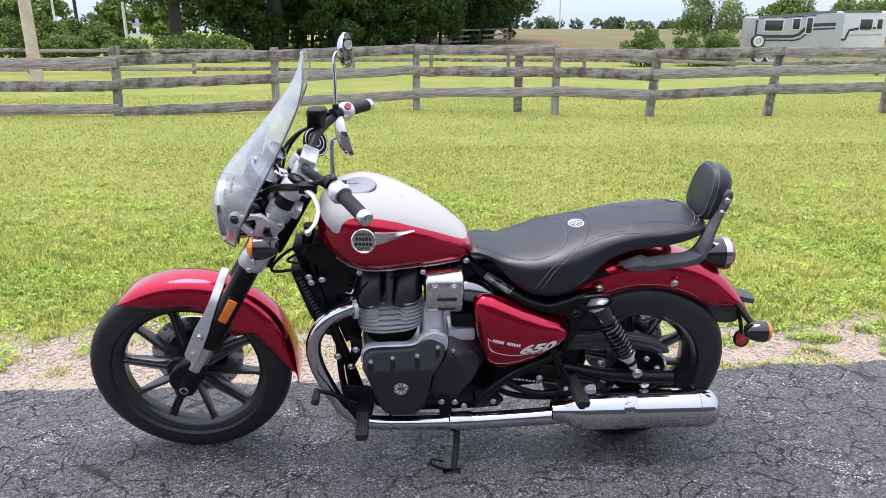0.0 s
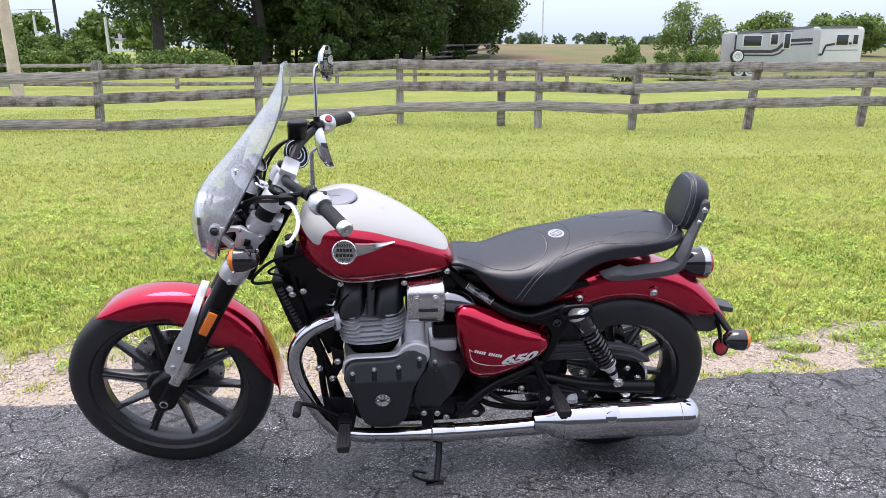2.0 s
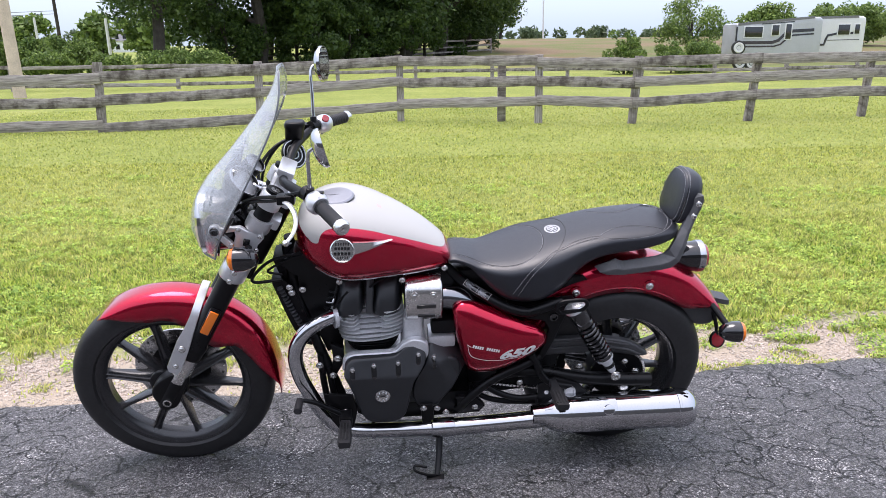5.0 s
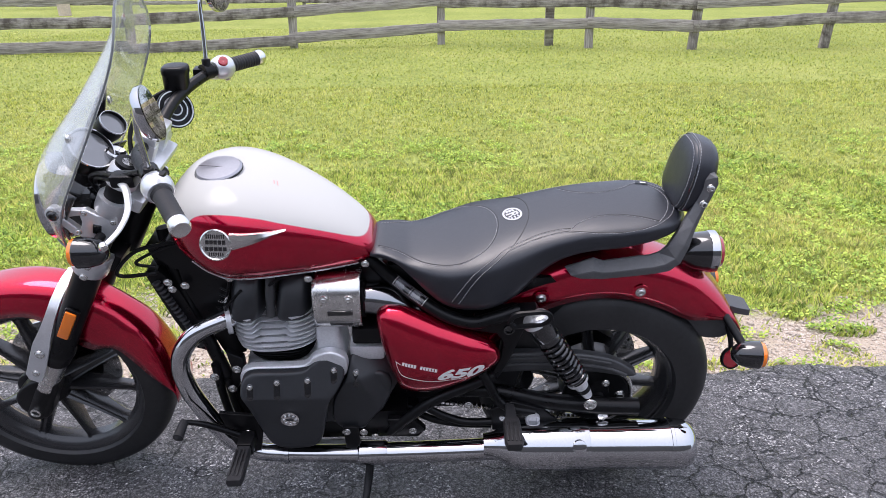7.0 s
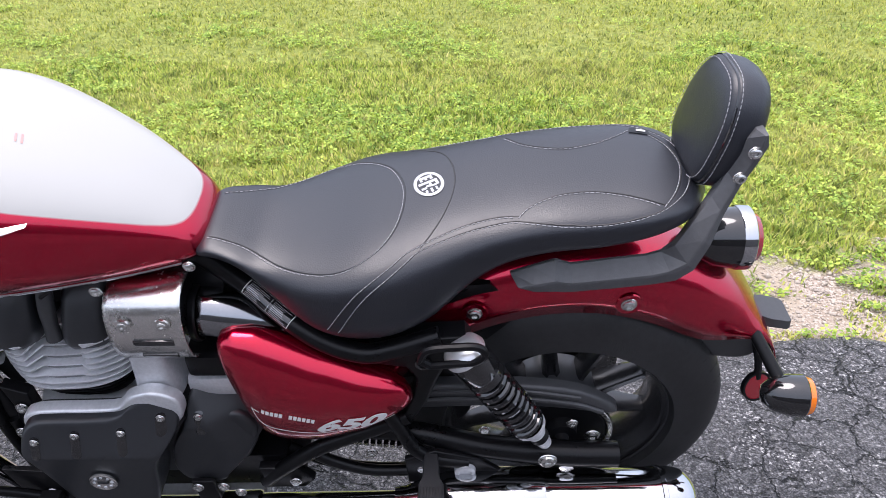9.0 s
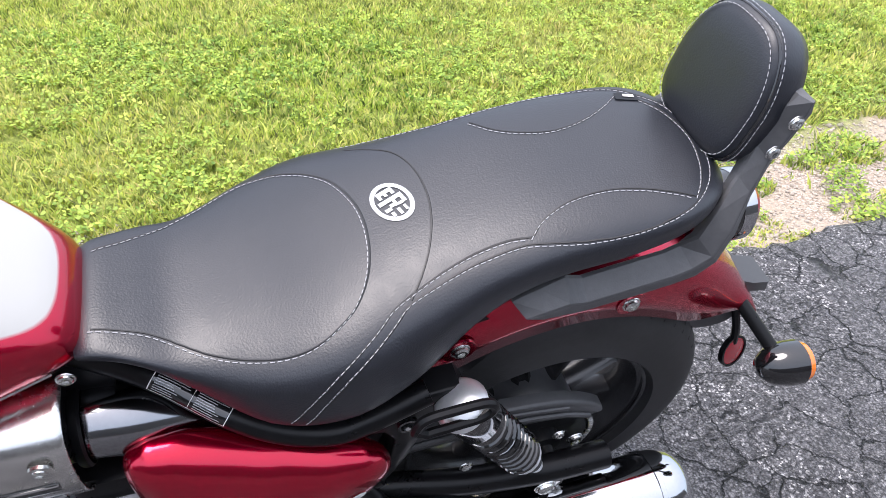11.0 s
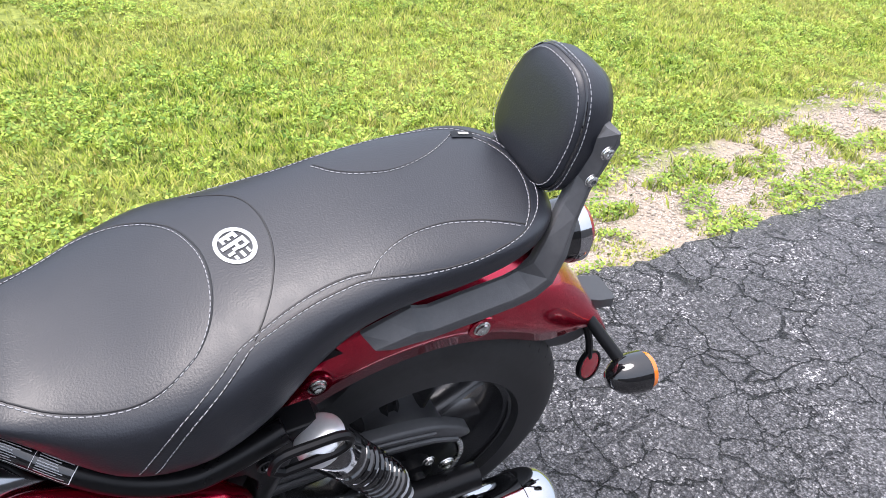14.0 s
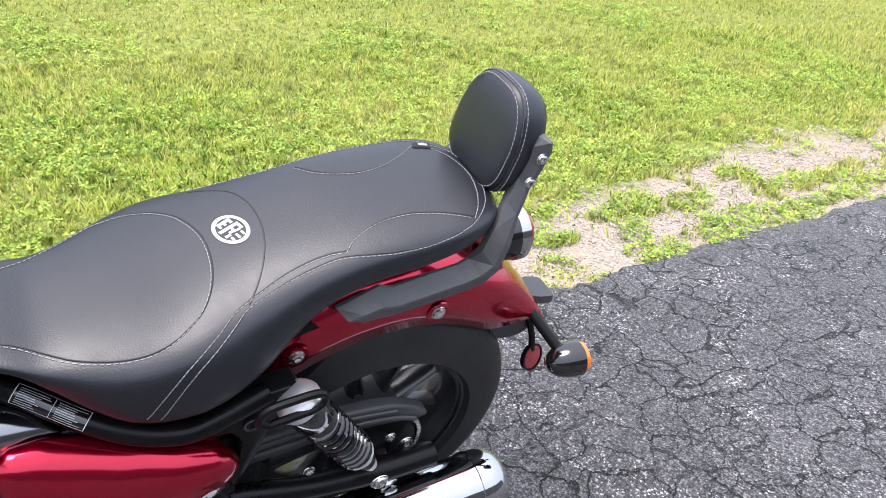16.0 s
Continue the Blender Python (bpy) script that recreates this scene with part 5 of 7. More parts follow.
SCREEN_C = [(0.83, 0.150), (0.90, 0.130), (0.95, 0.136), (1.00, 0.156), (1.06, 0.197), (1.15, 0.280), (1.26, 0.372), (1.32, 0.412), (1.38, 0.434)]
SCREEN_W = [(0.83, 0.10), (0.90, 0.14), (0.96, 0.165), (1.05, 0.168), (1.15, 0.150), (1.24, 0.128), (1.315, 0.100), (1.36, 0.070), (1.38, 0.045)]
SCREEN_D = [(0.83, 0.06), (0.90, 0.105), (0.96, 0.128), (1.05, 0.13), (1.15, 0.095), (1.24, 0.065), (1.315, 0.035), (1.38, 0.01)]


def screen_point(w, s):
    return Vector((smooth_interp(SCREEN_C, w) + smooth_interp(SCREEN_D, w) * s * s, smooth_interp(SCREEN_W, w) * s, w))


_rings = [[screen_point(0.83 + 0.55 * i / 30, -1 + 2 * j / 20) for j in range(21)] for i in range(31)]
screen = part("windscreen", loft(_rings, False, False), GLASS, bike, "clear curved windscreen")
_s = screen.modifiers.new("thickness", "SOLIDIFY")
_s.thickness = 0.004
screen.visible_shadow = False
part("screen_stay", plate([(0.298, 1.152), (0.309, 1.150), (0.282, 1.066), (0.275, 0.985), (0.255, 0.985), (0.226, 1.040)], 0.098, 0.106, 0.002), BLACK, screen, "black triangular screen stay")
for _sg in (-1, 1):
    bolt(screen_point(1.11, _sg * 0.72), screen, 0.009, "u", out=1)

for _sg in (-1, 1):
    part("screen_rim", tube([screen_point(0.83 + 0.55 * i / 30, _sg) for i in range(31)], 0.0026, 6, 1), EDGE, screen)
part("screen_rim", tube([screen_point(1.38, -1 + 2 * j / 20) for j in range(21)], 0.0026, 6, 1), EDGE, screen)
part("screen_rim", tube([screen_point(0.83, -1 + 2 * j / 20) for j in range(21)], 0.0026, 6, 1), EDGE, screen)



def fin_sq(hu, hv):
    """A rounded square section."""
    return [(hu * math.copysign(abs(math.cos(a)) ** 0.68, math.cos(a)), hv * math.copysign(abs(math.sin(a)) ** 0.68, math.sin(a))) for a in [2 * math.pi * (k + 0.5) / 24 for k in range(24)]]


# black cowl round the lamp, just behind the screen's foot
_rings = [[screen_point(0.835 + 0.155 * i / 10, -0.90 + 1.8 * j / 16) + Vector((0.020 + 0.02 * (i / 10) ** 2, 0, 0)) for j in range(17)] for i in range(11)]
cowl = part("lamp_cowl", loft(_rings, False, False), GLOSS, hl, "glossy black lamp cowl")
_s = cowl.modifiers.new("thickness", "SOLIDIFY")
_s.thickness, _s.offset = 0.004, -1

# ---- handlebar ----
BAR_L = [(0.430, 0.0, 1.062), (0.431, -0.07, 1.066), (0.450, -0.14, 1.080), (0.495, -0.225, 1.088), (0.555, -0.310, 1.081), (0.614, -0.400, 1.058)]
BAR_R = [(0.430, 0.0, 1.062), (0.431, 0.07, 1.070), (0.450, 0.15, 1.100), (0.490, 0.240, 1.120), (0.540, 0.310, 1.126), (0.602, 0.388, 1.122)]
bar = part("handlebar", tube(list(reversed(BAR_R)) + BAR_L[1:], 0.0135, 14, 6), BLACK, bike, "black tubular handlebar")
for _s, _P in ((-1, BAR_L), (1, BAR_R)):
    a, b = Vector(_P[-2]), Vector(_P[-1])
    d = (b - a).normalized()
    g0 = a + d * 0.005
    ln = (b - g0).length - 0.012
    prof = [(0, 0.0), (0, 0.021)]
    for k in range(9):
        prof += [(ln * (0.06 + 0.1 * k), 0.0175), (ln * (0.10 + 0.1 * k), 0.0190)]
    grip = part("grip", lathe(prof + [(ln, 0.0185), (ln, 0)], g0, d, 22), GRIP, bar, "ribbed black rubber grip")
    part("bar_end", lathe([(ln, 0), (ln, 0.020), (ln + 0.016, 0.021), (ln + 0.022, 0.017), (ln + 0.022, 0.006), (ln + 0.018, 0)], g0, d, 22), STEEL, grip, "silver bar end weight")
    sw = part("switch_housing", lathe([(-0.050, 0), (-0.050, 0.019), (-0.042, 0.027), (-0.028, 0.031), (-0.012, 0.030), (-0.003, 0.025), (-0.003, 0)], g0, d, 20), CLAMP, bar, "silver switch housing")
    if _s > 0:
        part("switch_button", lathe([(0, 0.013), (0.006, 0.012), (0.007, 0.009), (0.005, 0)], g0 - d * 0.026 + Vector((0.010, -0.016, 0.020)), (0.3, -0.6, 0.75), 18), REDLENS, sw, "red kill switch")
    else:
        part("switch_button", box(g0 - d * 0.03 + Vector((0.012, 0, 0.020)), (0.022, 0.022, 0.016), None, 0.004), BLACK, sw)
    part("clamp", lathe([(-0.085, 0), (-0.085, 0.02), (-0.06, 0.02), (-0.06, 0)], g0, d, 16), BLACK, bar)
    # levers reach forward of the grips
    base = g0 - d * 0.06 + Vector((-0.030, 0, -0.008))
    out = b + Vector((-0.085, -_s * 0.03, -0.045))
    run = [base, base + d * 0.02 + Vector((-0.022, 0, -0.004)), base.lerp(out, 0.5) + Vector((-0.022, 0, -0.005)), out]
    if _s < 0:
        run = [Vector((0.445, -0.235, 1.070)), Vector((0.473, -0.275, 1.068)), Vector((0.490, -0.325, 1.052)), Vector((0.487, -0.372, 1.036)), Vector((0.471, -0.412, 1.025))]
        base = run[0]
        out = run[-1]
    lev = part("lever", tube(run, [0.009, 0.0075, 0.0060, 0.0055, 0.0050][:len(run)], 10, 6, flat=0.6), CLAMP, bar, "polished hand lever")
    part("knob", lathe([(-0.008, 0), (-0.006, 0.007), (0, 0.0085), (0.006, 0.007), (0.008, 0)], out, d, 12), STEEL, lev)
    part("perch", box(base + Vector((0.012, 0, 0.004)), (0.05, 0.035, 0.026), None, 0.006), BLACK, bar)
part("ignition_switch", lathe([(-0.03, 0), (-0.03, 0.022), (0.004, 0.024), (0.008, 0.020), (0.004, 0.014), (0.002, 0)], (0.353, -0.030, 1.036), (0.5, 0, 1), 24), CHROME, bar, "chrome ignition switch ring")
part("key_slot", box((0.354, -0.030, 1.0395), (0.014, 0.006, 0.004), Matrix.Rotation(0.46, 3, "Y"), 0.001), GLOSS, bar)
# reservoir on the right
rs = part("fluid_reservoir", loft([[(0.442 + x * f + 0.1 * (w - 1.11), 0.182 + y * f, w) for x, y in fin_sq(0.031, 0.026)] for w, f in ((1.104, 0.80), (1.110, 0.93), (1.150, 1.0), (1.152, 1.05), (1.163, 1.05), (1.168, 0.98), (1.170, 0.88), (1.1705, 0.4))]), BLACK, bar, "black brake fluid reservoir")
hn = part("horn", lathe([(-0.03, 0.0), (-0.03, 0.020), (-0.012, 0.040), (0.0, 0.047), (0.006, 0.047), (0.006, 0.042), (0.002, 0.040), (0.004, 0.0)], (0.440, 0.145, 1.072), (0.75, -0.6, 0.45), 32), BLACK, bike, "round black horn with pale rings behind the handlebar")
for _r0 in (0.044, 0.030, 0.016):
    part("ring", lathe([(0.0045, _r0 - 0.003), (0.0075, _r0 - 0.002), (0.0075, _r0), (0.0045, _r0 + 0.001)], (0.440, 0.145, 1.072), (0.75, -0.6, 0.45), 32), CLAMP, hn)
# clamp blocks
for _s in (-1, 1):
    part("bar_riser", box((0.425, _s * 0.045, 1.045), (0.046, 0.034, 0.058), Matrix.Rotation(0.45, 3, "Y"), 0.008), CLAMP, bar, "silver handlebar riser")
part("bar_clamp_cap", box((0.436, 0, 1.078), (0.05, 0.12, 0.022), Matrix.Rotation(0.45, 3, "Y"), 0.006), CLAMP, bar)


def mirror(stem, center, normal, rx, rz, label):
    n = Vector(normal).normalized()
    up = Vector((0, 0, 1))
    s = up.cross(n).normalized()
    t = n.cross(s)
    c = Vector(center)
    rings = []
    for d, f in ((0.006, 0.93), (0.006, 1.0), (-0.004, 1.0), (-0.014, 0.85), (-0.022, 0.5), (-0.024, 0.08)):
        rings.append([c + n * d + s * rx * f * math.cos(a) + t * rz * f * math.sin(a) for a in [2 * math.pi * k / 32 for k in range(32)]])
    sh = part("mirror", loft(rings), CHROME, bike, label)
    part("mirror_glass", loft([[c + n * 0.007 + s * rx * f * math.cos(a) + t * rz * f * math.sin(a) for a in [2 * math.pi * k / 32 for k in range(32)]] for f in (0.94, 0.01)]), MIRROR, sh)
    part("stem", tube(stem, [0.0065, 0.0055, 0.005], 10, 5), CHROME, sh, "chrome mirror stem")
    part("stem_nut", lathe([(-0.005, 0.011), (0.02, 0.011), (0.022, 0.007), (0.022, 0)], stem[0], (Vector(stem[1]) - Vector(stem[0])), 12), BLACK, sh)
    return sh


mirror([(0.528, -0.275, 1.100), (0.529, -0.280, 1.150), (0.532, -0.290, 1.217), (0.548, -0.302, 1.238)], (0.570, -0.310, 1.241), (0.96, 0.13, 0.24), 0.046, 0.052, "round chrome mirror on a stem")
mirror([(0.500, 0.255, 1.140), (0.500, 0.278, 1.215), (0.499, 0.306, 1.300), (0.515, 0.326, 1.318)], (0.536, 0.336, 1.316), (0.93, -0.20, 0.05), 0.058, 0.058, "round chrome mirror on a stem")

# ---- fuel tank ----
T_TOP = [(0.445, 0.907), (0.46, 0.942), (0.50, 0.977), (0.55, 0.993), (0.60, 0.995), (0.667, 0.978), (0.75, 0.941), (0.83, 0.893), (0.89, 0.846), (0.918, 0.817), (0.934, 0.785)]
T_BOT = [(0.445, 0.850), (0.48, 0.807), (0.53, 0.770), (0.587, 0.745), (0.69, 0.745), (0.80, 0.747), (0.88, 0.751), (0.92, 0.758), (0.934, 0.770)]
T_HALF = [(0.445, 0.063), (0.47, 0.123), (0.52, 0.168), (0.58, 0.192), (0.65, 0.191), (0.72, 0.171), (0.80, 0.139), (0.87, 0.104), (0.91, 0.080), (0.926, 0.062), (0.934, 0.035)]


def tank_ring(u, n=56):
    top, bot, hw = smooth_interp(T_TOP, u), smooth_interp(T_BOT, u), smooth_interp(T_HALF, u)
    mid = bot + (top - bot) * 0.55
    ring = []
    for k in range(n):
        a = 2 * math.pi * k / n
        c, s = math.cos(a), math.sin(a)
        e = 0.71 if s > 0 else 0.62
        v = hw * math.copysign(abs(c) ** 0.835, c)
        w = mid + (top - mid if s > 0 else mid - bot) * math.copysign(abs(s) ** e, s)
        ring.append((u, v, w))
    return ring


_us = [0.445 + 0.489 * (0.5 - 0.5 * math.cos(math.pi * k / 44)) for k in range(45)]
tank = part("fuel_tank", loft([tank_ring(u) for u in _us]), TANK, bike, "teardrop fuel tank, red below and cream above")
CAP, CAP_AX = Vector((0.578, -0.028, 0.9905)), Vector((-0.05, -0.10, 1)).normalized()
part("fuel_cap", lathe([(0, 0.0), (0, 0.053), (0.004, 0.054), (0.008, 0.050), (0.009, 0.030), (0.010, 0)], CAP, CAP_AX, 40), CAP_STEEL, tank, "round brushed steel fuel cap")
part("cap_flap", box(CAP + CAP_AX * 0.0102, (0.088, 0.0012, 0.001), Euler((0.10, 0.05, 0)).to_matrix(), 0.0005), BLACK, tank)
# black ring drawn as the shadow round the cap's foot
part("cap_shade_ring", lathe([(0.0005, 0.0538), (0.0016, 0.0545), (0.0016, 0.0553), (0.0002, 0.0556)], CAP, CAP_AX, 40), BLACK, tank)
bm = bmesh.new()
for _x, _y, _l in ((0.700, -0.030, 0.016), (0.707, -0.028, 0.018)):
    add_flat(bm, [(0, 0), (0.0028, 0), (0.0028, _l), (0, _l)], (1, 0, 0), (0.25, -1, 0), (_x, _y, 1.2))
part("tank_print", drape(bm, skin(tank), (0, 0, -1), 0.0006), REDP, tank, "faint red printed mark", smooth=False)
part("lower_seam", tube([Vector(tank_ring(u, 72)[44]) + Vector((0, -0.001, -0.002)) for u in (0.51, 0.55, 0.60, 0.66, 0.72, 0.78, 0.84, 0.89)], 0.0035, 8, 5), CHROME, tank)


def tank_v(u, w):
    """The left side's v at (u, w)."""
    ring = [p for p in tank_ring(u, 240) if p[1] < 0]
    return min(ring, key=lambda p: abs(p[2] - w))[1]


bc = Vector((0.597, tank_v(0.597, 0.892) - 0.002, 0.892))
badge = part("tank_badge", lathe([(0, 0.036), (-0.004, 0.036), (-0.006, 0.033), (-0.004, 0.031), (-0.004, 0)], bc, (0.06, 1, -0.32), 36), STEEL, tank, "round metal badge with a wing")
_w = []
for f in range(9):
    u = 0.628 + 0.115 * f / 8
    w = 0.896 + 0.006 * f / 8
    h = 0.020 * (1 - f / 8) + 0.001
    vv = tank_v(u, w)
    _w.append([(u, vv + 0.004, w - h), (u, vv - 0.002, w - h * 0.95), (u, vv - 0.0075, w + h * 0.1), (u, vv - 0.003, w + h * 0.95), (u, vv + 0.005, w + h)])
part("wing", loft(_w), STEEL, badge, "polished wing-shaped trim")

# ---- seat ----
S_TOP = [(0.915, 0.792), (0.935, 0.800), (0.97, 0.794), (1.02, 0.784), (1.10, 0.795), (1.18, 0.818), (1.25, 0.837), (1.32, 0.853), (1.42, 0.870), (1.52, 0.877), (1.61, 0.8795), (1.66, 0.869), (1.69, 0.840)]
S_BOT = [(0.915, 0.772), (0.96, 0.769), (0.99, 0.754), (1.02, 0.719), (1.06, 0.675), (1.10, 0.6475), (1.16, 0.636), (1.22, 0.639), (1.27, 0.6645), (1.32, 0.722), (1.36, 0.757), (1.40, 0.776), (1.46, 0.788), (1.52, 0.794), (1.58, 0.806), (1.62, 0.815), (1.69, 0.828)]
S_HALF = [(0.915, 0.070), (0.925, 0.077), (0.96, 0.088), (1.02, 0.113), (1.10, 0.157), (1.18, 0.172), (1.26, 0.157), (1.34, 0.138), (1.42, 0.132), (1.52, 0.1325), (1.60, 0.123), (1.655, 0.0885), (1.69, 0.024)]
S_EDGE = [(0.915, 0.95), (0.97, 0.80), (1.04, 0.63), (1.14, 0.50), (1.24, 0.65), (1.34, 0.80), (1.50, 0.82), (1.69, 0.85)]


def seat_edge(u):
    """How square the seat's shoulders are: fuller round the rider's dish."""
    return smooth_interp(S_EDGE, u)


def seat_ring(u, n=64):
    top, bot, hw = smooth_interp(S_TOP, u), smooth_interp(S_BOT, u), smooth_interp(S_HALF, u)
    crown = 0.62
    mid = bot + (top - bot) * crown
    ring = []
    for k in range(n):
        a = 2 * math.pi * k / n
        c, s = math.cos(a), math.sin(a)
        v = rear_v(u) + hw * math.copysign(abs(c) ** 0.72, c)
        w = mid + ((top - mid) * abs(s) ** seat_edge(u) if s > 0 else -(mid - bot) * abs(s) ** 0.55)
        ring.append((u, v, w))
    return ring


_us = [0.915 + 0.775 * (0.5 - 0.5 * math.cos(math.pi * (0.04 + 0.92 * k / 63))) for k in range(64)]
seat = part("seat", loft([seat_ring(u) for u in _us]), LEATHER, bike, "black stitched leather dual seat")


# ---- backrest ----
br_t = Vector((0.20, 0, 1)).normalized()
br_n = Vector((-1, 0, 0.20)).normalized()
br_c = Vector((1.690, 0.035, 0.942))
PAD = []
for k in range(56):
    a = 2 * math.pi * k / 56
    c, s = math.cos(a), math.sin(a)
    e = 0.5 if s < 0 else 0.85
    PAD.append((0.086 * math.copysign(abs(c) ** 0.62, c) * (1 - 0.14 * max(0, s) - 0.04 * min(0, s)), 0.087 * math.copysign(abs(s) ** e, s)))


def pad_ring(d, f):
    return [br_c + br_n * d + br_t * (y * f) + Vector((0, x * f, 0)) for x, y in PAD]


pad = part("backrest", loft([pad_ring(d, f) for d, f in ((-0.040, 0.5), (-0.038, 0.80), (-0.030, 0.92), (-0.014, 0.985), (0.010, 1.0), (0.017, 0.985), (0.0185, 0.968), (0.0185, 0.962), (0.021, 0.955), (0.026, 0.90), (0.030, 0.78), (0.0325, 0.5), (0.033, 0.02))]), LEATHER, bike, "black padded passenger backrest with grey stitching")
# bracket arms: crest and foot of each station in side view; the outer upper edge is a broad chamfer
ARM = [((1.387, 0.752), (1.409, 0.738)), ((1.420, 0.764), (1.424, 0.731)), ((1.453, 0.776), (1.455, 0.729)), ((1.466, 0.770), (1.468, 0.728)), ((1.478, 0.766), (1.480, 0.728)), ((1.549, 0.774), (1.555, 0.733)), ((1.590, 0.778), (1.605, 0.738)),
       ((1.610, 0.785), (1.637, 0.744)), ((1.626, 0.803), (1.660, 0.764)), ((1.645, 0.832), (1.678, 0.804)), ((1.672, 0.870), (1.692, 0.846)), ((1.689, 0.905), (1.708, 0.888)), ((1.698, 0.935), (1.721, 0.925)), ((1.702, 0.960), (1.729, 0.956)), ((1.711, 0.974), (1.723, 0.974))]


def arm_out(u, w):
    return 0.132 - 0.040 * smoothstep(0.775, 0.90, w)


for _s in (-1, 1):
    rings = []
    for i, (p, q) in enumerate(ARM):
        p, q = Vector(p), Vector(q)
        cf = 0.50 if i < 8 else 0.40
        dep = 0.025 if i < 8 else 0.017
        c = q.lerp(p, cf)
        o = arm_out(c.x, c.y)
        ring = []
        for x, v in ((q.lerp(p, 0.05), o - 0.002), (q, o - 0.005), (q, o - 0.032), (q.lerp(p, 0.95), o - 0.032), (p, o - dep - 0.005), (p, o - dep), (q.lerp(p, cf + 0.05), o - 0.001), (q.lerp(p, cf - 0.04), o)):
            ring.append((x.x, _s * v + rear_v(x.x), x.y))
        rings.append(ring)
    arm = part("backrest_arm", loft(rings), ARM_COAT, bike, "textured black backrest bracket", smooth=False)
    for _u, _w in ((1.713, 0.945), (1.703, 0.903)):
        bolt((_u, _s * (arm_out(_u, _w) - 0.003) + rear_v(_u), _w), arm, 0.0085, out=_s)

# ---- tail lamp and plate bracket ----
tl = part("tail_lamp", lathe([(-0.06, 0.0), (-0.06, 0.036), (-0.03, 0.049), (0.010, 0.053), (0.014, 0.0)], (1.762, 0.026, 0.716), "u", 32), GLOSS, bike, "round black tail lamp")
part("bezel", lathe([(0.008, 0.0535), (0.012, 0.055), (0.028, 0.055), (0.031, 0.051), (0.012, 0.047)], (1.762, 0.026, 0.716), "u", 32), CHROME, tl)
part("lens", lathe([(0.027, 0.051), (0.042, 0.042), (0.049, 0.023), (0.051, 0)], (1.762, 0.026, 0.716), "u", 32), REDLENS, tl)
tb = part("tail_bracket", plate(rounded([(1.69, 0.575), (1.72, 0.525), (1.765, 0.486), (1.82, 0.474), (1.856, 0.49), (1.868, 0.540), (1.82, 0.578), (1.75, 0.59)], 3), 0.085, -0.038, 0.012), PLASTIC, bike, "black plastic tail bracket")
part("lamp_hood", loft([[(u, y * f, 0.566 + z + 0.25 * (1.87 - u)) for y, z in ((-0.034, -0.010), (-0.03, 0.006), (0.03, 0.006), (0.034, -0.010), (0.02, -0.015), (-0.02, -0.015))] for u, f in ((1.835, 0.8), (1.86, 1.0), (1.893, 0.95), (1.900, 0.8))]), PLASTIC, tb)
part("plate_mount", box((1.862, 0, 0.520), (0.006, 0.07, 0.09), Matrix.Rotation(-0.5, 3, "Y"), 0.002), PLASTIC, tb)
part("red_reflector", lathe([(0.004, 0.026), (0, 0.028), (-0.004, 0.027), (-0.005, 0.024), (-0.005, 0)], (1.862, -0.064, 0.432), (-0.25, 1, -0.4), 24), REDLENS, tb, "round red side reflector")
part("reflector_rim", lathe([(0.004, 0.0275), (0.003, 0.030), (-0.006, 0.030), (-0.006, 0.026)], (1.862, -0.064, 0.432), (-0.25, 1, -0.4), 24), BLACK, tb)
part("reflector_stalk", tube([(1.862, -0.058, 0.447), (1.856, -0.05, 0.485), (1.842, -0.035, 0.53)], 0.007, 8, 3), BLACK, tb)

# ---- frame ----
FRAME = [(0.60, -0.03, 0.83), (0.80, -0.04, 0.80), (0.90, -0.046, 0.758), (0.975, -0.056, 0.689), (1.049, -0.106, 0.657), (1.105, -0.129, 0.634), (1.162, -0.139, 0.622), (1.21, -0.139, 0.633), (1.28, -0.132, 0.654)]
fr = part("frame", tube(FRAME, 0.0165, 16, 6), BLACK, bike, "black tubular steel frame")
for _s in (-1, 1):
    part("down_tube", tube([(0.415, _s * 0.03, 0.84), (0.425, _s * 0.045, 0.74), (0.46, _s * 0.06, 0.58), (0.515, _s * 0.10, 0.44), (0.56, _s * 0.11, 0.30)], 0.017, 12, 5), BLACK, fr)
part("head_tube", tube([fork_at(0.80, 0, -0.04), fork_at(1.0, 0, -0.04)], 0.034, 20, 1), BLACK, fr)
part("gusset", plate([(0.37, 0.80), (0.46, 0.83), (0.56, 0.78), (0.47, 0.72), (0.40, 0.70)], -0.05, 0.05, 0.008), BLACK, fr)
part("lower_tube", tube([(1.225, -0.130, 0.442), (1.17, -0.135, 0.415), (1.10, -0.140, 0.385), (1.045, -0.142, 0.350), (0.985, -0.142, 0.295), (0.945, -0.14, 0.248)], 0.015, 12, 5), BLACK, fr)
part("rear_tube", tube([(1.190, -0.135, 0.455), (1.207, -0.142, 0.425), (1.232, -0.150, 0.372), (1.27, -0.155, 0.345), (1.33, -0.155, 0.330)], 0.013, 12, 5), BLACK, fr)
part("cross_tube", tube([(1.035, -0.135, 0.342), (1.08, -0.137, 0.308), (1.141, -0.14, 0.284), (1.20, -0.142, 0.283), (1.27, -0.145, 0.295)], 0.011, 10, 5), BLACK, fr)
part("cross_tube", tube([(0.99, -0.10, 0.305), (1.05, -0.105, 0.262), (1.13, -0.11, 0.245), (1.22, -0.11, 0.240)], 0.010, 10, 5), BLACK, fr)
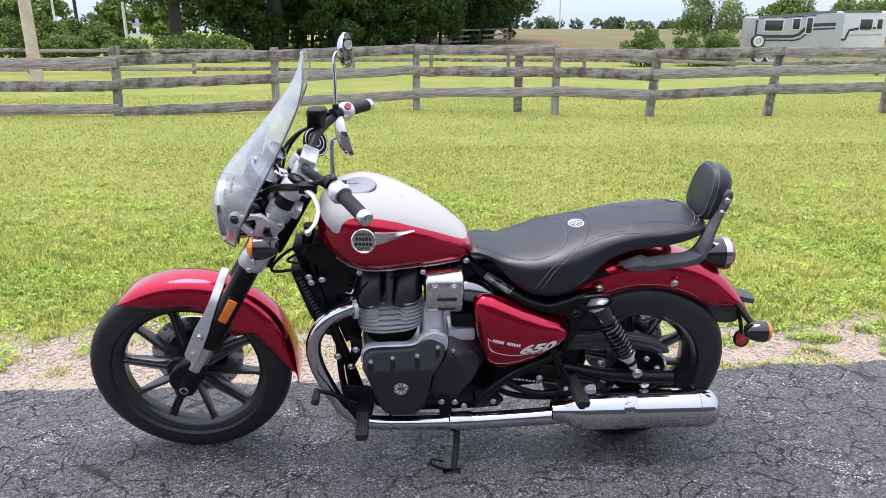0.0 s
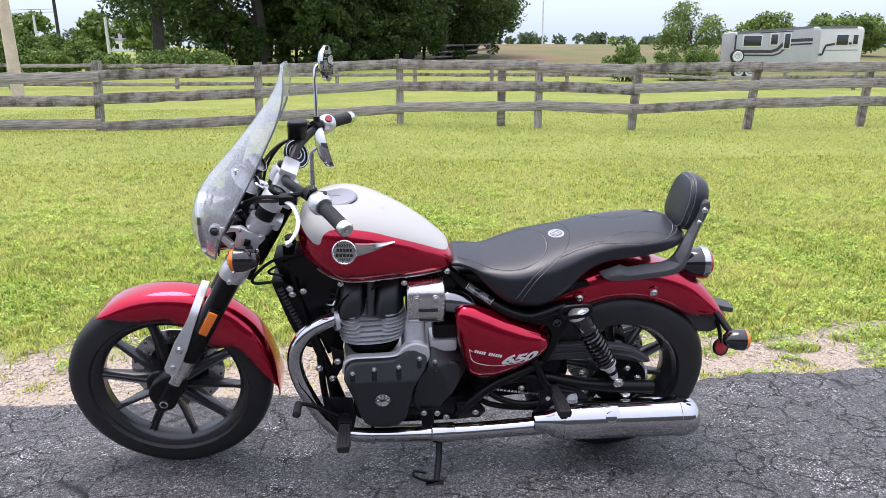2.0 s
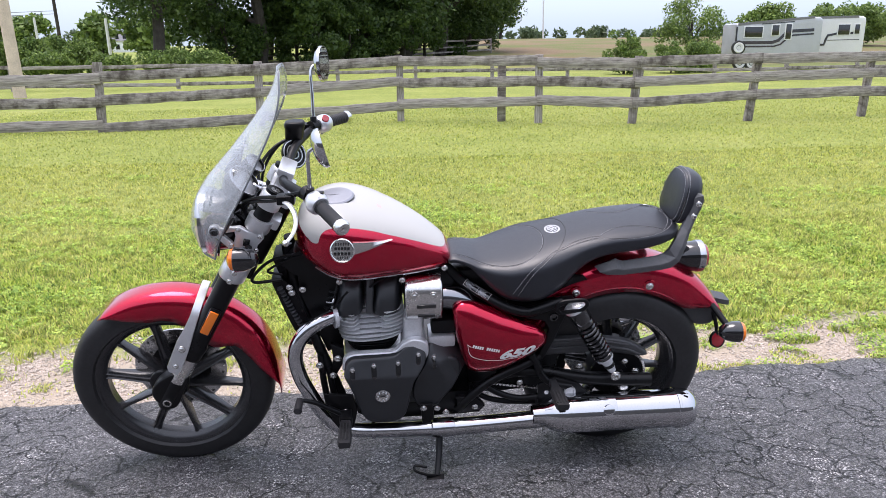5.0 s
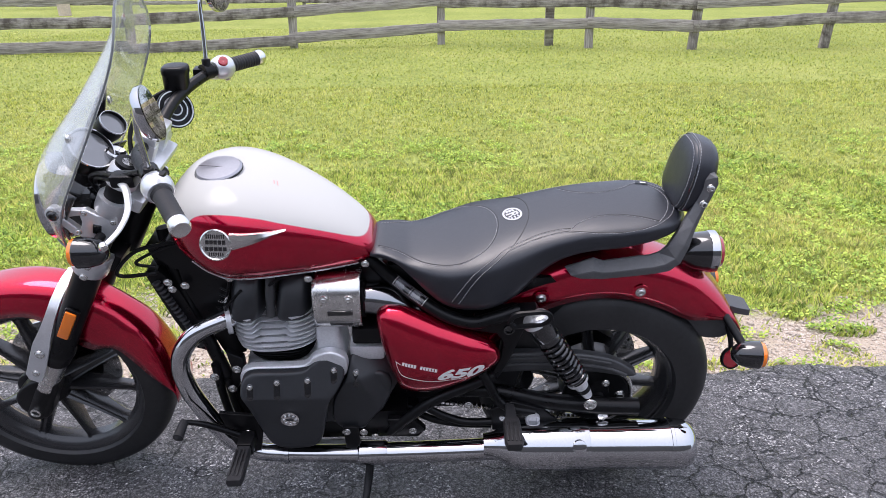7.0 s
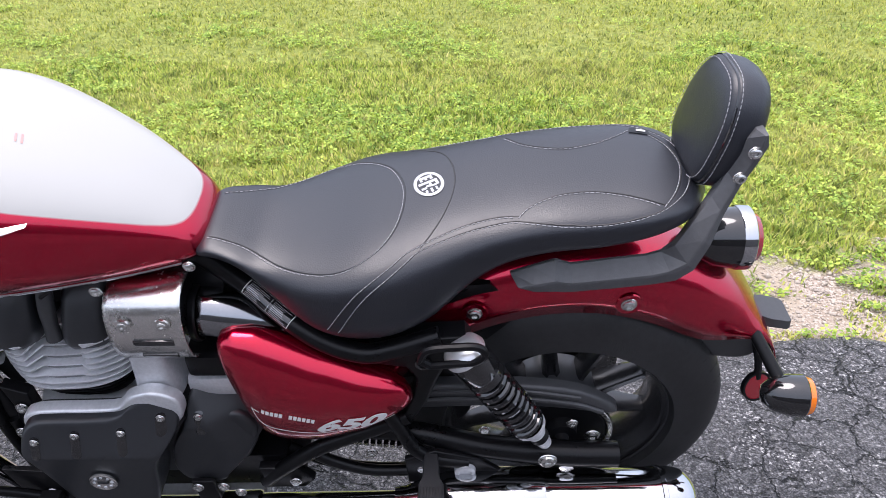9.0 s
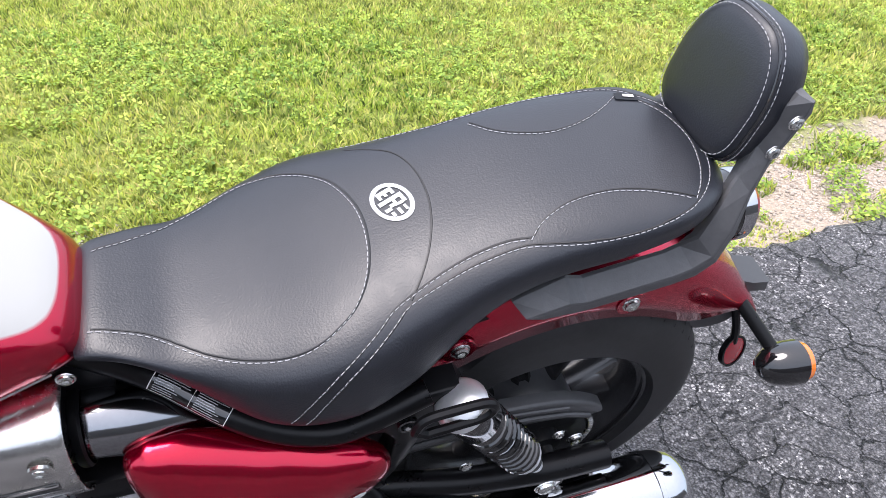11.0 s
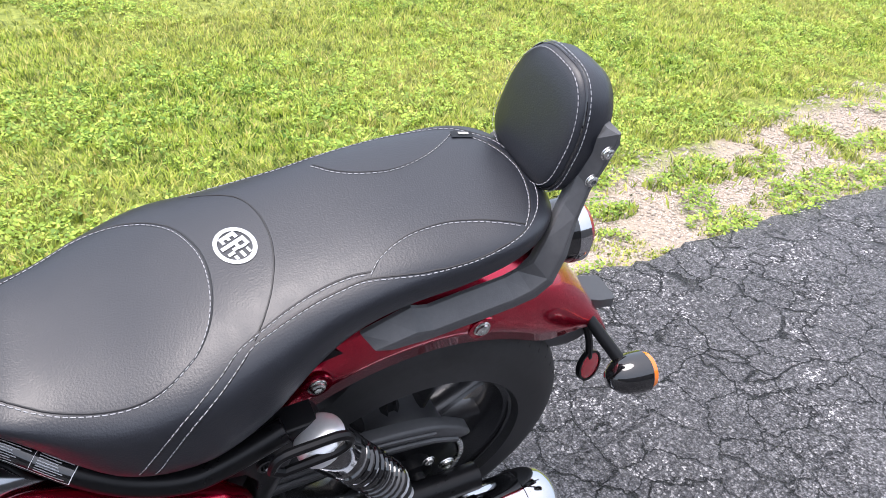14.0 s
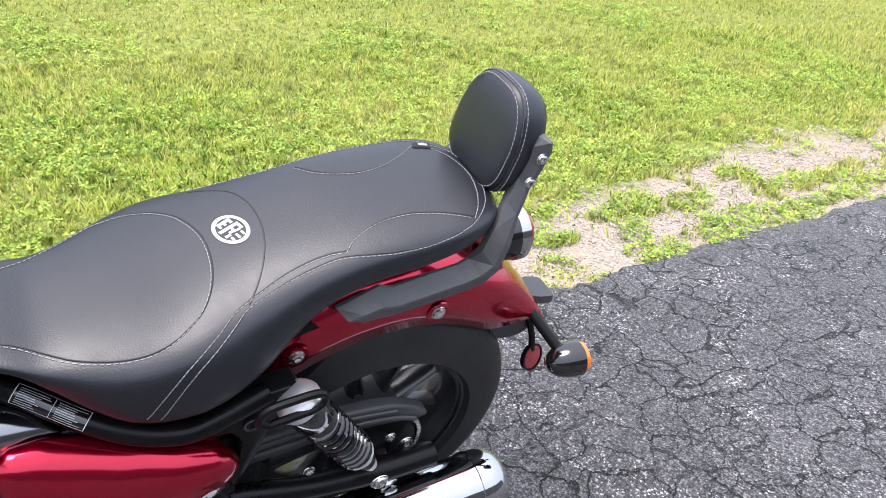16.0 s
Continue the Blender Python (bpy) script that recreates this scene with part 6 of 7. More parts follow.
part("grab_plate", plate([(1.162, 0.595), (1.17, 0.622), (1.249, 0.650), (1.320, 0.655), (1.330, 0.638), (1.300, 0.610), (1.280, 0.56), (1.262, 0.50), (1.240, 0.45), (1.22, 0.42), (1.212, 0.445), (1.235, 0.505), (1.24, 0.555), (1.225, 0.582)], -0.100, -0.138, 0.006), BLACK, fr)
part("lock_barrel", lathe([(0, 0.014), (-0.006, 0.014), (-0.006, 0.010), (0.0, 0.008), (0.0, 0)], (1.254, -0.139, 0.600), "v", 18), GLOSS, fr)
part("helmet_loop", tube([(1.250, -0.178, 0.650), (1.262, -0.178, 0.674), (1.300, -0.178, 0.680), (1.336, -0.178, 0.680), (1.348, -0.178, 0.663), (1.334, -0.178, 0.646), (1.300, -0.178, 0.641), (1.264, -0.178, 0.638)], 0.0065, 8, 5, True), BLACK, fr)

# ---- swing arm, shock, chain guard ----
sa = part("swing_arm", tube([(1.08, -0.10, 0.36), (1.22, -0.115, 0.372), (1.36, -0.135, 0.352), (1.50, -0.145, 0.342), (1.605, -0.145, 0.336)], [0.018, 0.020, 0.022, 0.024, 0.024], 14, 5), BLACK, bike, "black tubular swing arm")
part("axle_nut", lathe([(0, 0.020), (-0.014, 0.020), (-0.016, 0.015), (-0.026, 0.014), (-0.028, 0)], (1.511, -0.140, 0.323), "v", 6), ZINC, sa)
part("axle_block", lathe([(0, 0.032), (-0.02, 0.030), (-0.022, 0.014), (-0.034, 0.013), (-0.035, 0)], (1.505, -0.095, 0.350), "v", 24), BLACK, sa)
bolt((1.564, -0.110, 0.345), sa, 0.012)
bolt((1.520, -0.118, 0.395), sa, 0.009)
bolt((1.36, -0.130, 0.395), sa, 0.009)
_cg = [(1.20, 0.482), (1.32, 0.487), (1.43, 0.484), (1.53, 0.464), (1.60, 0.418), (1.585, 0.402), (1.50, 0.418), (1.40, 0.428), (1.28, 0.425), (1.20, 0.428)]
cg = part("chain_guard", plate(rounded(_cg, 3), -0.080, -0.104, 0.008), PLASTIC, bike, "ribbed black plastic chain guard")
part("rib", tube([(1.21, -0.106, 0.452), (1.32, -0.106, 0.456), (1.43, -0.106, 0.453), (1.52, -0.106, 0.437), (1.575, -0.106, 0.412)], 0.005, 8, 5), PLASTIC, cg)
part("rib", tube([(1.21, -0.105, 0.472), (1.32, -0.105, 0.476), (1.43, -0.105, 0.473), (1.53, -0.105, 0.453)], 0.004, 8, 5), PLASTIC, cg)
part("sprocket", lathe([(0, 0.03), (0, 0.088), (-0.006, 0.092), (-0.010, 0.088), (-0.010, 0.02)], (1.505, -0.085, 0.330), "v", 44), BLACK, rw)
bm = bmesh.new()
for k in range(26):
    a = radians(-70 + 130 * k / 25)
    add_box(bm, (1.505 + 0.097 * math.cos(a), -0.090, 0.330 + 0.097 * math.sin(a)), (0.010, 0.012, 0.010), Matrix.Rotation(-a, 3, "Y"), 0.002)
for k in range(34):
    add_box(bm, (1.505 - 0.03 - 0.0125 * k, -0.090, 0.240 + 0.0022 * k), (0.010, 0.012, 0.010), None, 0.002)
tagged(part("chain", bm, STEEL, rw, "drive chain", smooth=False), kind="stuff")


def shock(v):
    a, b = Vector((1.325, v + 0.020, 0.624)), Vector((1.463, v + 0.018, 0.394))
    d = (b - a)
    ln = d.length
    d.normalize()
    sh = part("shock_absorber", lathe([(-0.010, 0.0), (-0.0088, 0.010), (-0.0055, 0.020), (-0.001, 0.028), (0.004, 0.033), (0.014, 0.036), (0.015, 0.0)], a - d * 0.025, d, 28), CLAMP, bike, "rear shock absorber with a black spring")
    part("cover", lathe([(0.0145, 0.0), (0.0145, 0.035), (0.062, 0.035), (0.066, 0.032), (0.072, 0.033), (0.080, 0.033), (0.083, 0.030), (0.083, 0)], a - d * 0.025, d, 28), GLOSS, sh)
    part("damper", lathe([(0.06, 0.018), (ln * 0.95, 0.018), (ln * 0.95, 0)], a, d, 18), BLACK, sh)
    pts = []
    e1 = d.orthogonal().normalized()
    e2 = d.cross(e1)
    turns, n = 9.5, 9.5 * 18
    for k in range(int(n) + 1):
        f = k / n
        an = 2 * math.pi * turns * f
        pts.append(a + d * (0.055 + (ln - 0.115) * f) + 0.0275 * (e1 * math.cos(an) + e2 * math.sin(an)))
    part("spring", tube(pts, 0.0062, 8, 1), GLOSS, sh)
    part("foot", lathe([(ln - 0.06, 0.030), (ln - 0.052, 0.030), (ln - 0.045, 0.02), (ln - 0.01, 0.016), (ln + 0.01, 0.012), (ln + 0.01, 0)], a, d, 18), ALLOY, sh)
    bolt((b.x + 0.004, v - 0.02, b.z - 0.004), sh, 0.014)
    return sh


shock(-0.170)
shock(0.170)

# ---- engine ----
eng = part("engine", plate(rounded([(0.58, 0.43), (0.64, 0.455), (0.82, 0.455), (0.93, 0.46), (0.955, 0.40), (0.90, 0.30), (0.74, 0.28), (0.64, 0.31), (0.585, 0.40)], 3), 0.16, -0.140, 0.012), COVER, bike, "air-cooled parallel twin engine")


def fin_outline(hu, hv, c=0.35):
    q = []
    for k in range(28):
        a = 2 * math.pi * k / 28
        x, y = math.cos(a), math.sin(a)
        q.append((hu * math.copysign(abs(x) ** c, x), hv * math.copysign(abs(y) ** c, y)))
    return q


def head_outline(s, notch, inset=0.0, valley=0.0):
    """A fin's plan: bowed sides and, towards the rider's left, a valley below the plug."""
    q = []
    for side_, n in ((-1, 25), (1, 13)):
        for k in range(n):
            x = -side_ * (-1 + 2 * (k + 0.5) / n)
            u = x * (0.112 * s - inset)
            bow = (1 - abs(x) ** 2.6) ** 0.5
            dip = notch * (1 - smoothstep(0.030, 0.052, abs(u + 0.004))) if side_ < 0 else 0
            flat = valley * (1 - smoothstep(0.030, 0.046, abs(u + 0.004)))
            q.append((u, side_ * ((0.075 + 0.065 * bow) - inset + flat) + dip))
    return q


for k in range(6):
    w, f0 = 0.478 + 0.0105 * k, (0.84, 0.90, 0.95, 0.98, 1.0, 1.0)[k]
    part("cylinder_fin", loft([[(0.668 + x * f * f0, y * f * f0, w + dz) for x, y in fin_outline(0.094, 0.128, 0.62)] for dz, f in ((0, 0.97), (0.001, 1.0), (0.0035, 1.0), (0.0045, 0.97))]), BLACK, eng)
part("cylinder_core", loft([[(0.668 + x * f, y * f, w) for x, y in fin_outline(0.086, 0.118, 0.62)] for w, f in ((0.46, 0.80), (0.49, 0.88), (0.545, 0.98))]), BLACK, eng)
for k in range(8):
    w = 0.536 + 0.0134 * k
    sc = (0.93, 0.97, 0.99, 1.0, 1.0, 0.99, 0.975, 0.955)[k]
    part("head_fin", loft([[(0.668 + x * f, y * f, w + dz + 0.06 * x) for x, y in head_outline(sc, max(0.0, 0.0105 * (k - 1.4)))] for dz, f in ((0.001, 0.98), (0.0018, 1.0), (0.0042, 1.0), (0.0050, 0.98))]), ALLOY, eng)
part("head_core", loft([[(0.668 + x, y, w + 0.06 * x) for x, y in head_outline(0.985, max(0.0, 0.0105 * ((w - 0.536) / 0.0134 - 1.2)), 0.024, 0.0155)] for w in (0.534, 0.5505, 0.57, 0.595, 0.615, 0.632)]), FIN_GAP, eng)
for _u, _hu in ((0.602, 0.045), (0.719, 0.049)):
    _sec = fin_outline(_hu, 0.120, 0.60)
    part("rocker_cover", loft([[(_u + x * f + 0.10 * (w - 0.64), y * g - 0.006, w + 0.05 * x) for x, y in _sec] for w, f, g in ((0.622, 1.0, 1.0), (0.632, 1.03, 1.03), (0.648, 1.03, 1.01), (0.672, 1.0, 0.93), (0.696, 0.96, 0.82), (0.716, 0.90, 0.69), (0.733, 0.80, 0.52), (0.745, 0.62, 0.34), (0.750, 0.1, 0.1))]), COVER, eng, "black rocker cover")
part("plug_cap", tube([(0.664, -0.108, 0.628), (0.665, -0.104, 0.655), (0.667, -0.096, 0.690), (0.670, -0.075, 0.74)], [0.013, 0.011, 0.013, 0.012], 10, 4), PLASTIC, eng, "black spark plug cap")
part("plug_lead", tube([(0.668, -0.098, 0.712), (0.700, -0.10, 0.735), (0.76, -0.09, 0.755)], 0.004, 8, 4), BLACK, eng)
_cov = rounded([(0.577, 0.450), (0.583, 0.479), (0.604, 0.495), (0.640, 0.498), (0.70, 0.499), (0.745, 0.504), (0.778, 0.526), (0.812, 0.531), (0.837, 0.512), (0.839, 0.478), (0.826, 0.455), (0.798, 0.415), (0.779, 0.325), (0.765, 0.285), (0.735, 0.263), (0.665, 0.262), (0.630, 0.292), (0.600, 0.387), (0.580, 0.44)], 4)


def cover_face(u, w, f):
    return -0.210 + 0.036 * max(0.0, (w - 0.440) / 0.06) + 0.010 * max(0.0, (u - 0.80) / 0.03)


tc = part("timing_cover", shell(_cov, -0.13, cover_face, 12), COVER, eng, "satin black engine side cover")
_rim = rounded([(0.570, 0.450), (0.577, 0.484), (0.602, 0.499), (0.640, 0.502), (0.70, 0.503), (0.742, 0.508), (0.766, 0.534), (0.806, 0.548), (0.842, 0.532), (0.849, 0.500), (0.838, 0.470), (0.80, 0.45), (0.70, 0.44), (0.60, 0.44), (0.575, 0.44)], 3)
part("cover_rim", plate(_rim, -0.136, -0.160, 0.006), ALLOY, eng, "bare alloy crankcase edge")
part("crankcase_shoulder", loft([[(0.668 + x * f, y * f, w) for x, y in fin_outline(0.098, 0.140, 0.45)] for w, f in ((0.43, 1.0), (0.460, 0.99), (0.470, 0.95), (0.472, 0.6))]), ALLOY, eng)
part("crankcase_column", loft([[(0.803 + x * f, -0.075 + y * f, w) for x, y in fin_outline(0.036, 0.058, 0.5)] for w, f in ((0.50, 1.12), (0.545, 1.0), (0.585, 0.94), (0.605, 0.92), (0.610, 0.80))]), ALLOY, eng, "bare alloy crankcase column")
part("gearbox_lid", box((0.895, -0.075, 0.508), (0.09, 0.085, 0.045), None, 0.010), ALLOY, eng)
cover_bvh = BVHTree.FromPolygons([v.co[:] for v in tc.data.vertices], [p.vertices[:] for p in tc.data.polygons])


def screw_slot(u, w0, w1, bvh, parent):
    """Flat dark patch as shade of a cover's pocket, bolt in its upper end."""
    rim = [(u + 0.0085 * math.cos(a) + 0.0, (w1 if math.sin(a) > 0 else w0) + 0.0085 * math.sin(a)) for a in [2 * math.pi * k / 20 for k in range(20)]]
    rings = []
    for f in (1.0, 0.86, 0.5, 0.02):
        ring = []
        for x, z in rim:
            x, z = u + (x - u) * f, (w0 + w1) / 2 + (z - (w0 + w1) / 2) * f
            hit = bvh.ray_cast(Vector((x, -0.4, z)), Vector((0, 1, 0)))
            ring.append((x, hit[0].y - (0.0012 if f < 1 else 0.0002), z))
        rings.append(ring)
    part("screw_slot", loft(rings, False), GLOSS, parent)
    hit = bvh.ray_cast(Vector((u, -0.4, w1)), Vector((0, 1, 0)))
    bolt((u, hit[0].y - 0.001, w1), parent, 0.0065)


for _u, _w0, _w1 in ((0.604, 0.445, 0.466), (0.672, 0.447, 0.475), (0.749, 0.451, 0.479), (0.815, 0.478, 0.498)):
    screw_slot(_u, _w0, _w1, cover_bvh, tc)
em = part("cover_emblem", lathe([(0, 0.024), (-0.003, 0.024), (-0.0045, 0.021), (-0.003, 0.019), (-0.003, 0)], (0.697, -0.2130, 0.375), "v", 32), STEEL, tc, "round metal emblem")
_spk = rounded([(0.842, 0.462), (0.852, 0.502), (0.878, 0.520), (0.918, 0.515), (0.965, 0.478), (0.985, 0.438), (0.954, 0.388), (0.895, 0.310), (0.872, 0.280), (0.817, 0.282), (0.795, 0.325), (0.806, 0.392)], 4)
c2 = part("sprocket_cover", shell(_spk, -0.09, lambda u, w, f: -0.160 + 0.050 * max(0.0, (w - 0.455) / 0.07) + 0.045 * max(0.0, (u + 0.5 * (w - 0.40) - 0.905) / 0.08), 12), COVER, eng, "satin black rear engine cover")
screw_slot(0.866, 0.440, 0.470, BVHTree.FromPolygons([v.co[:] for v in c2.data.vertices], [p.vertices[:] for p in c2.data.polygons]), c2)
part("gearbox_top", box((0.915, -0.06, 0.565), (0.11, 0.12, 0.05), None, 0.010), BLACK, eng)
# intake: steel shield and black air duct
_hs = []
for k in range(13):
    a = radians(-68 + 203 * k / 12)
    _hs.append((a, 0.080))
sh_r = [[(u, -0.075 - 0.075 * math.copysign(abs(math.cos(a)) ** 0.5, math.cos(a)), 0.668 + 0.074 * math.sin(a)) for a, r in _hs] for u in (0.778, 0.786, 0.83, 0.885, 0.893)]
shield = part("heat_shield", loft(sh_r, False, False), STEEL, eng, "polished steel throttle body shield")
_m2 = shield.modifiers.new("thickness", "SOLIDIFY")
_m2.thickness = 0.003
for _u in (0.806, 0.865):
    part("washer", lathe([(0, 0.012), (-0.004, 0.012), (-0.005, 0)], (_u, -0.1478, 0.7025), "v", 18), STEEL, shield)
    bolt((_u, -0.1500, 0.7025), shield, 0.008)
part("slot", box((0.843, -0.1495, 0.664), (0.062, 0.006, 0.014), Matrix.Rotation(0.14, 3, "X"), 0.0025), GLOSS, shield, "dark vent slot")
part("slot", box((0.843, -0.1425, 0.6265), (0.056, 0.006, 0.012), Matrix.Rotation(0.30, 3, "X"), 0.0025), GLOSS, shield, "dark vent slot")
part("throttle_body", lathe([(0, 0), (0, 0.055), (0.11, 0.055), (0.11, 0)], (0.775, -0.07, 0.675), "u", 24), BLACK, eng)
part("air_duct", tube([(0.880, -0.074, 0.652), (0.912, -0.076, 0.654), (0.950, -0.076, 0.644), (0.995, -0.066, 0.616), (1.03, -0.052, 0.57)], [0.042, 0.042, 0.042, 0.041, 0.038], 24, 6), DUCT, eng, "smooth dark chrome intake duct")
part("duct_collar", lathe([(0, 0.046), (0.003, 0.048), (0.010, 0.048), (0.013, 0.045)], (0.886, -0.075, 0.653), "u", 28), BLACK, eng)
part("battery_box", box((1.06, 0, 0.60), (0.26, 0.08, 0.26), None, 0.02), BLACK, fr)
rad = part("oil_cooler", plate([(0.362, 0.735), (0.395, 0.745), (0.430, 0.700), (0.475, 0.560), (0.500, 0.520), (0.470, 0.490), (0.440, 0.500), (0.405, 0.590), (0.375, 0.690)], -0.075, 0.075, 0.006), BLACK, eng, "black oil cooler with ribbed edge")
for k in range(17):
    f = k / 16
    part("cooler_rib", lathe([(0, 0.0), (0, 0.010), (0.006, 0.010), (0.006, 0)], (0.388 + 0.075 * f, -0.083, 0.715 - 0.195 * f), (0.36, 0, -1), 8), PLASTIC, eng)
for _u, _w in ((0.418, 0.715), (0.424, 0.695), (0.458, 0.705), (0.497, 0.56), (0.505, 0.49)):
    bolt((_u, -0.085, _w), rad if _u < 0.44 else fr, 0.009)

# ---- side panel ----
P_TOP = [(0.9265, 0.630), (0.929, 0.643), (0.937, 0.655), (0.956, 0.6635), (0.991, 0.660), (1.032, 0.645), (1.10, 0.617), (1.16, 0.591), (1.20, 0.573), (1.222, 0.556), (1.231, 0.540), (1.2345, 0.522)]
P_BOT = [(0.9265, 0.620), (0.929, 0.590), (0.937, 0.548), (0.956, 0.468), (0.980, 0.402), (1.01, 0.390), (1.05, 0.393), (1.10, 0.409), (1.16, 0.445), (1.20, 0.475), (1.222, 0.496), (1.231, 0.508), (1.2345, 0.516)]
P_MID = [(0.9265, -0.124), (1.00, -0.118), (1.10, -0.122), (1.20, -0.136), (1.2345, -0.144)]
P_OUT = [(0.9265, 0.003), (0.930, 0.018), (0.940, 0.033), (0.960, 0.049), (1.00, 0.064), (1.08, 0.068), (1.15, 0.058), (1.20, 0.041), (1.222, 0.025), (1.231, 0.014), (1.2345, 0.004)]


def panel_ring(u, n=44):
    """An egg-shaped section: deep outward, shallow and steep at the back."""
    t, b, c, d = interp(P_TOP, u), interp(P_BOT, u), interp(P_MID, u), interp(P_OUT, u)
    m = b + (t - b) * 0.56
    ring = []
    for k in range(n):
        a = 2 * math.pi * k / n
        x, y = math.cos(a), math.sin(a)
        ring.append((u, c - d * (math.copysign(abs(x) ** 0.86, x) if x > 0 else 0.5 * x), m + (t - m if y > 0 else m - b) * math.copysign(abs(y) ** 0.92, y)))
    return ring


_us = [0.9265 + 0.308 * (0.5 - 0.5 * math.cos(math.pi * k / 44)) for k in range(45)]
side = part("side_panel", loft([panel_ring(u) for u in _us]), RED, bike, "glossy red side panel with white lettering")

# ---- exhaust ----
ex = part("exhaust", tube([(0.565, -0.09, 0.612), (0.545, -0.105, 0.614), (0.480, -0.13, 0.594), (0.438, -0.145, 0.548), (0.424, -0.15, 0.492), (0.433, -0.155, 0.430), (0.455, -0.16, 0.370), (0.489, -0.163, 0.295), (0.530, -0.165, 0.237), (0.585, -0.165, 0.205), (0.66, -0.165, 0.196), (0.80, -0.165, 0.192), (0.95, -0.168, 0.196), (1.20, -0.18, 0.219), (1.25, -0.185, 0.232)], [0.024] * 11 + [0.025, 0.029, 0.030, 0.032], 24, 8), CHROME, bike, "chrome exhaust pipe")
part("exhaust_joint", tube([(0.855, -0.166, 0.193), (0.86, -0.166, 0.193), (0.93, -0.166, 0.195), (0.935, -0.166, 0.195)], [0.027, 0.033, 0.033, 0.030], 24, 1), CHROME, ex)
part("exhaust_flange", lathe([(0, 0.024), (0, 0.036), (0.012, 0.036), (0.012, 0.024)], (0.548, -0.105, 0.611), (1, 0.35, 0), 20), ALLOY, ex)
part("collector_plate", plate([(0.62, 0.182), (0.86, 0.178), (0.93, 0.170), (0.93, 0.145), (0.86, 0.140), (0.64, 0.150)], -0.10, -0.155, 0.006), ALLOY, ex, "dull alloy plate under the pipe")
bolt((0.71, -0.157, 0.163), ex, 0.007)
bolt((0.885, -0.157, 0.160), ex, 0.007)
part("pipe_strap", lathe([(0, 0.0255), (0, 0.0285), (0.012, 0.0285), (0.012, 0.0255), (0, 0.0255)], (0.655, -0.165, 0.195), "u", 24), CHROME, ex)
mf = part("silencer", lathe([(-0.02, 0.030), (0.0, 0.033), (0.020, 0.041), (0.040, 0.053), (0.060, 0.0615), (0.075, 0.0635), (0.455, 0.0655), (0.465, 0.067), (0.492, 0.0665), (0.512, 0.063), (0.528, 0.054), (0.536, 0.041), (0.534, 0.034), (0.50, 0.033), (0.44, 0.032)], (1.215, -0.190, 0.247), (1, -0.01, 0.004), 40), CHROME, bike, "chrome cylindrical silencer")

# ---- foot controls, stand ----
fb = part("footrest_bracket", plate([(0.508, 0.372), (0.60, 0.362), (0.612, 0.30), (0.598, 0.235), (0.555, 0.215), (0.53, 0.26)], -0.178, -0.188, 0.002), BLACK, bike, "black footrest bracket")
part("footrest", loft([[(0.575 + x * f, -0.235 + y, 0.296 + z - 0.06 * y) for x, z in ((-0.017, -0.011), (0.017, -0.011), (0.020, 0), (0.017, 0.011), (-0.017, 0.011), (-0.020, 0))] for y, f in ((0, 0.8), (-0.02, 0.95), (-0.10, 1.1), (-0.12, 0.95))]), GRIP, fb, "ribbed rubber footrest")
for _k in range(4):
    part("rib", box((0.5605 + 0.0097 * _k, -0.297, 0.3125), (0.0045, 0.085, 0.006), None, 0.002), GRIP, fb)
    part("rib", box((1.248 + 0.010 * _k, -0.265, 0.377), (0.005, 0.07, 0.006), Matrix.Rotation(-0.1, 3, "X"), 0.0015), GRIP, fr)
part("footrest_hinge", box((0.575, -0.215, 0.292), (0.04, 0.05, 0.04), None, 0.006), BLACK, fb)
bolt((0.575, -0.19, 0.30), fb, 0.009)
part("gear_lever", tube([(0.59, -0.192, 0.275), (0.53, -0.205, 0.325), (0.48, -0.225, 0.372), (0.437, -0.235, 0.392)], [0.010, 0.009, 0.008, 0.006], 10, 5), BLACK, fb, "gear lever")
part("lever_rubber", lathe([(0, 0), (0, 0.011), (-0.05, 0.013), (-0.055, 0)], (0.437, -0.235, 0.392), (0.05, 1, 0.1), 14), GRIP, fb)
part("passenger_footrest", loft([[(1.263 + x * f, -0.205 + y, 0.360 + z - 0.1 * y) for x, z in ((-0.018, -0.011), (0.018, -0.011), (0.022, 0), (0.018, 0.011), (-0.018, 0.011), (-0.022, 0))] for y, f in ((0.05, 0.6), (0.0, 0.7), (-0.012, 1), (-0.095, 1.1), (-0.108, 0.9))]), GRIP, fr, "passenger footrest")
part("footrest_mount", plate([(1.215, 0.345), (1.27, 0.372), (1.35, 0.345), (1.42, 0.275), (1.38, 0.268), (1.22, 0.270)], -0.150, -0.160, 0.003), BLACK, fr)
part("pivot_cap", lathe([(0, 0.020), (-0.008, 0.019), (-0.010, 0.013), (-0.006, 0.010), (-0.006, 0)], (1.325, -0.161, 0.316), "v", 24), ALLOY, fr)
st = part("side_stand", tube([(0.885, -0.155, 0.175), (0.880, -0.20, 0.12), (0.868, -0.262, 0.072)], [0.012, 0.011, 0.010], 10, 3), BLACK, bike, "black side stand")
part("stand_foot", box((0.862, -0.280, 0.066), (0.06, 0.045, 0.008), Matrix.Rotation(0.25, 3, "X"), 0.003), BLACK, st)
part("stand_loop", tube([(0.862, -0.265, 0.075), (0.83, -0.27, 0.085), (0.795, -0.265, 0.100), (0.797, -0.25, 0.108), (0.835, -0.252, 0.10)], 0.005, 8, 4), BLACK, st)

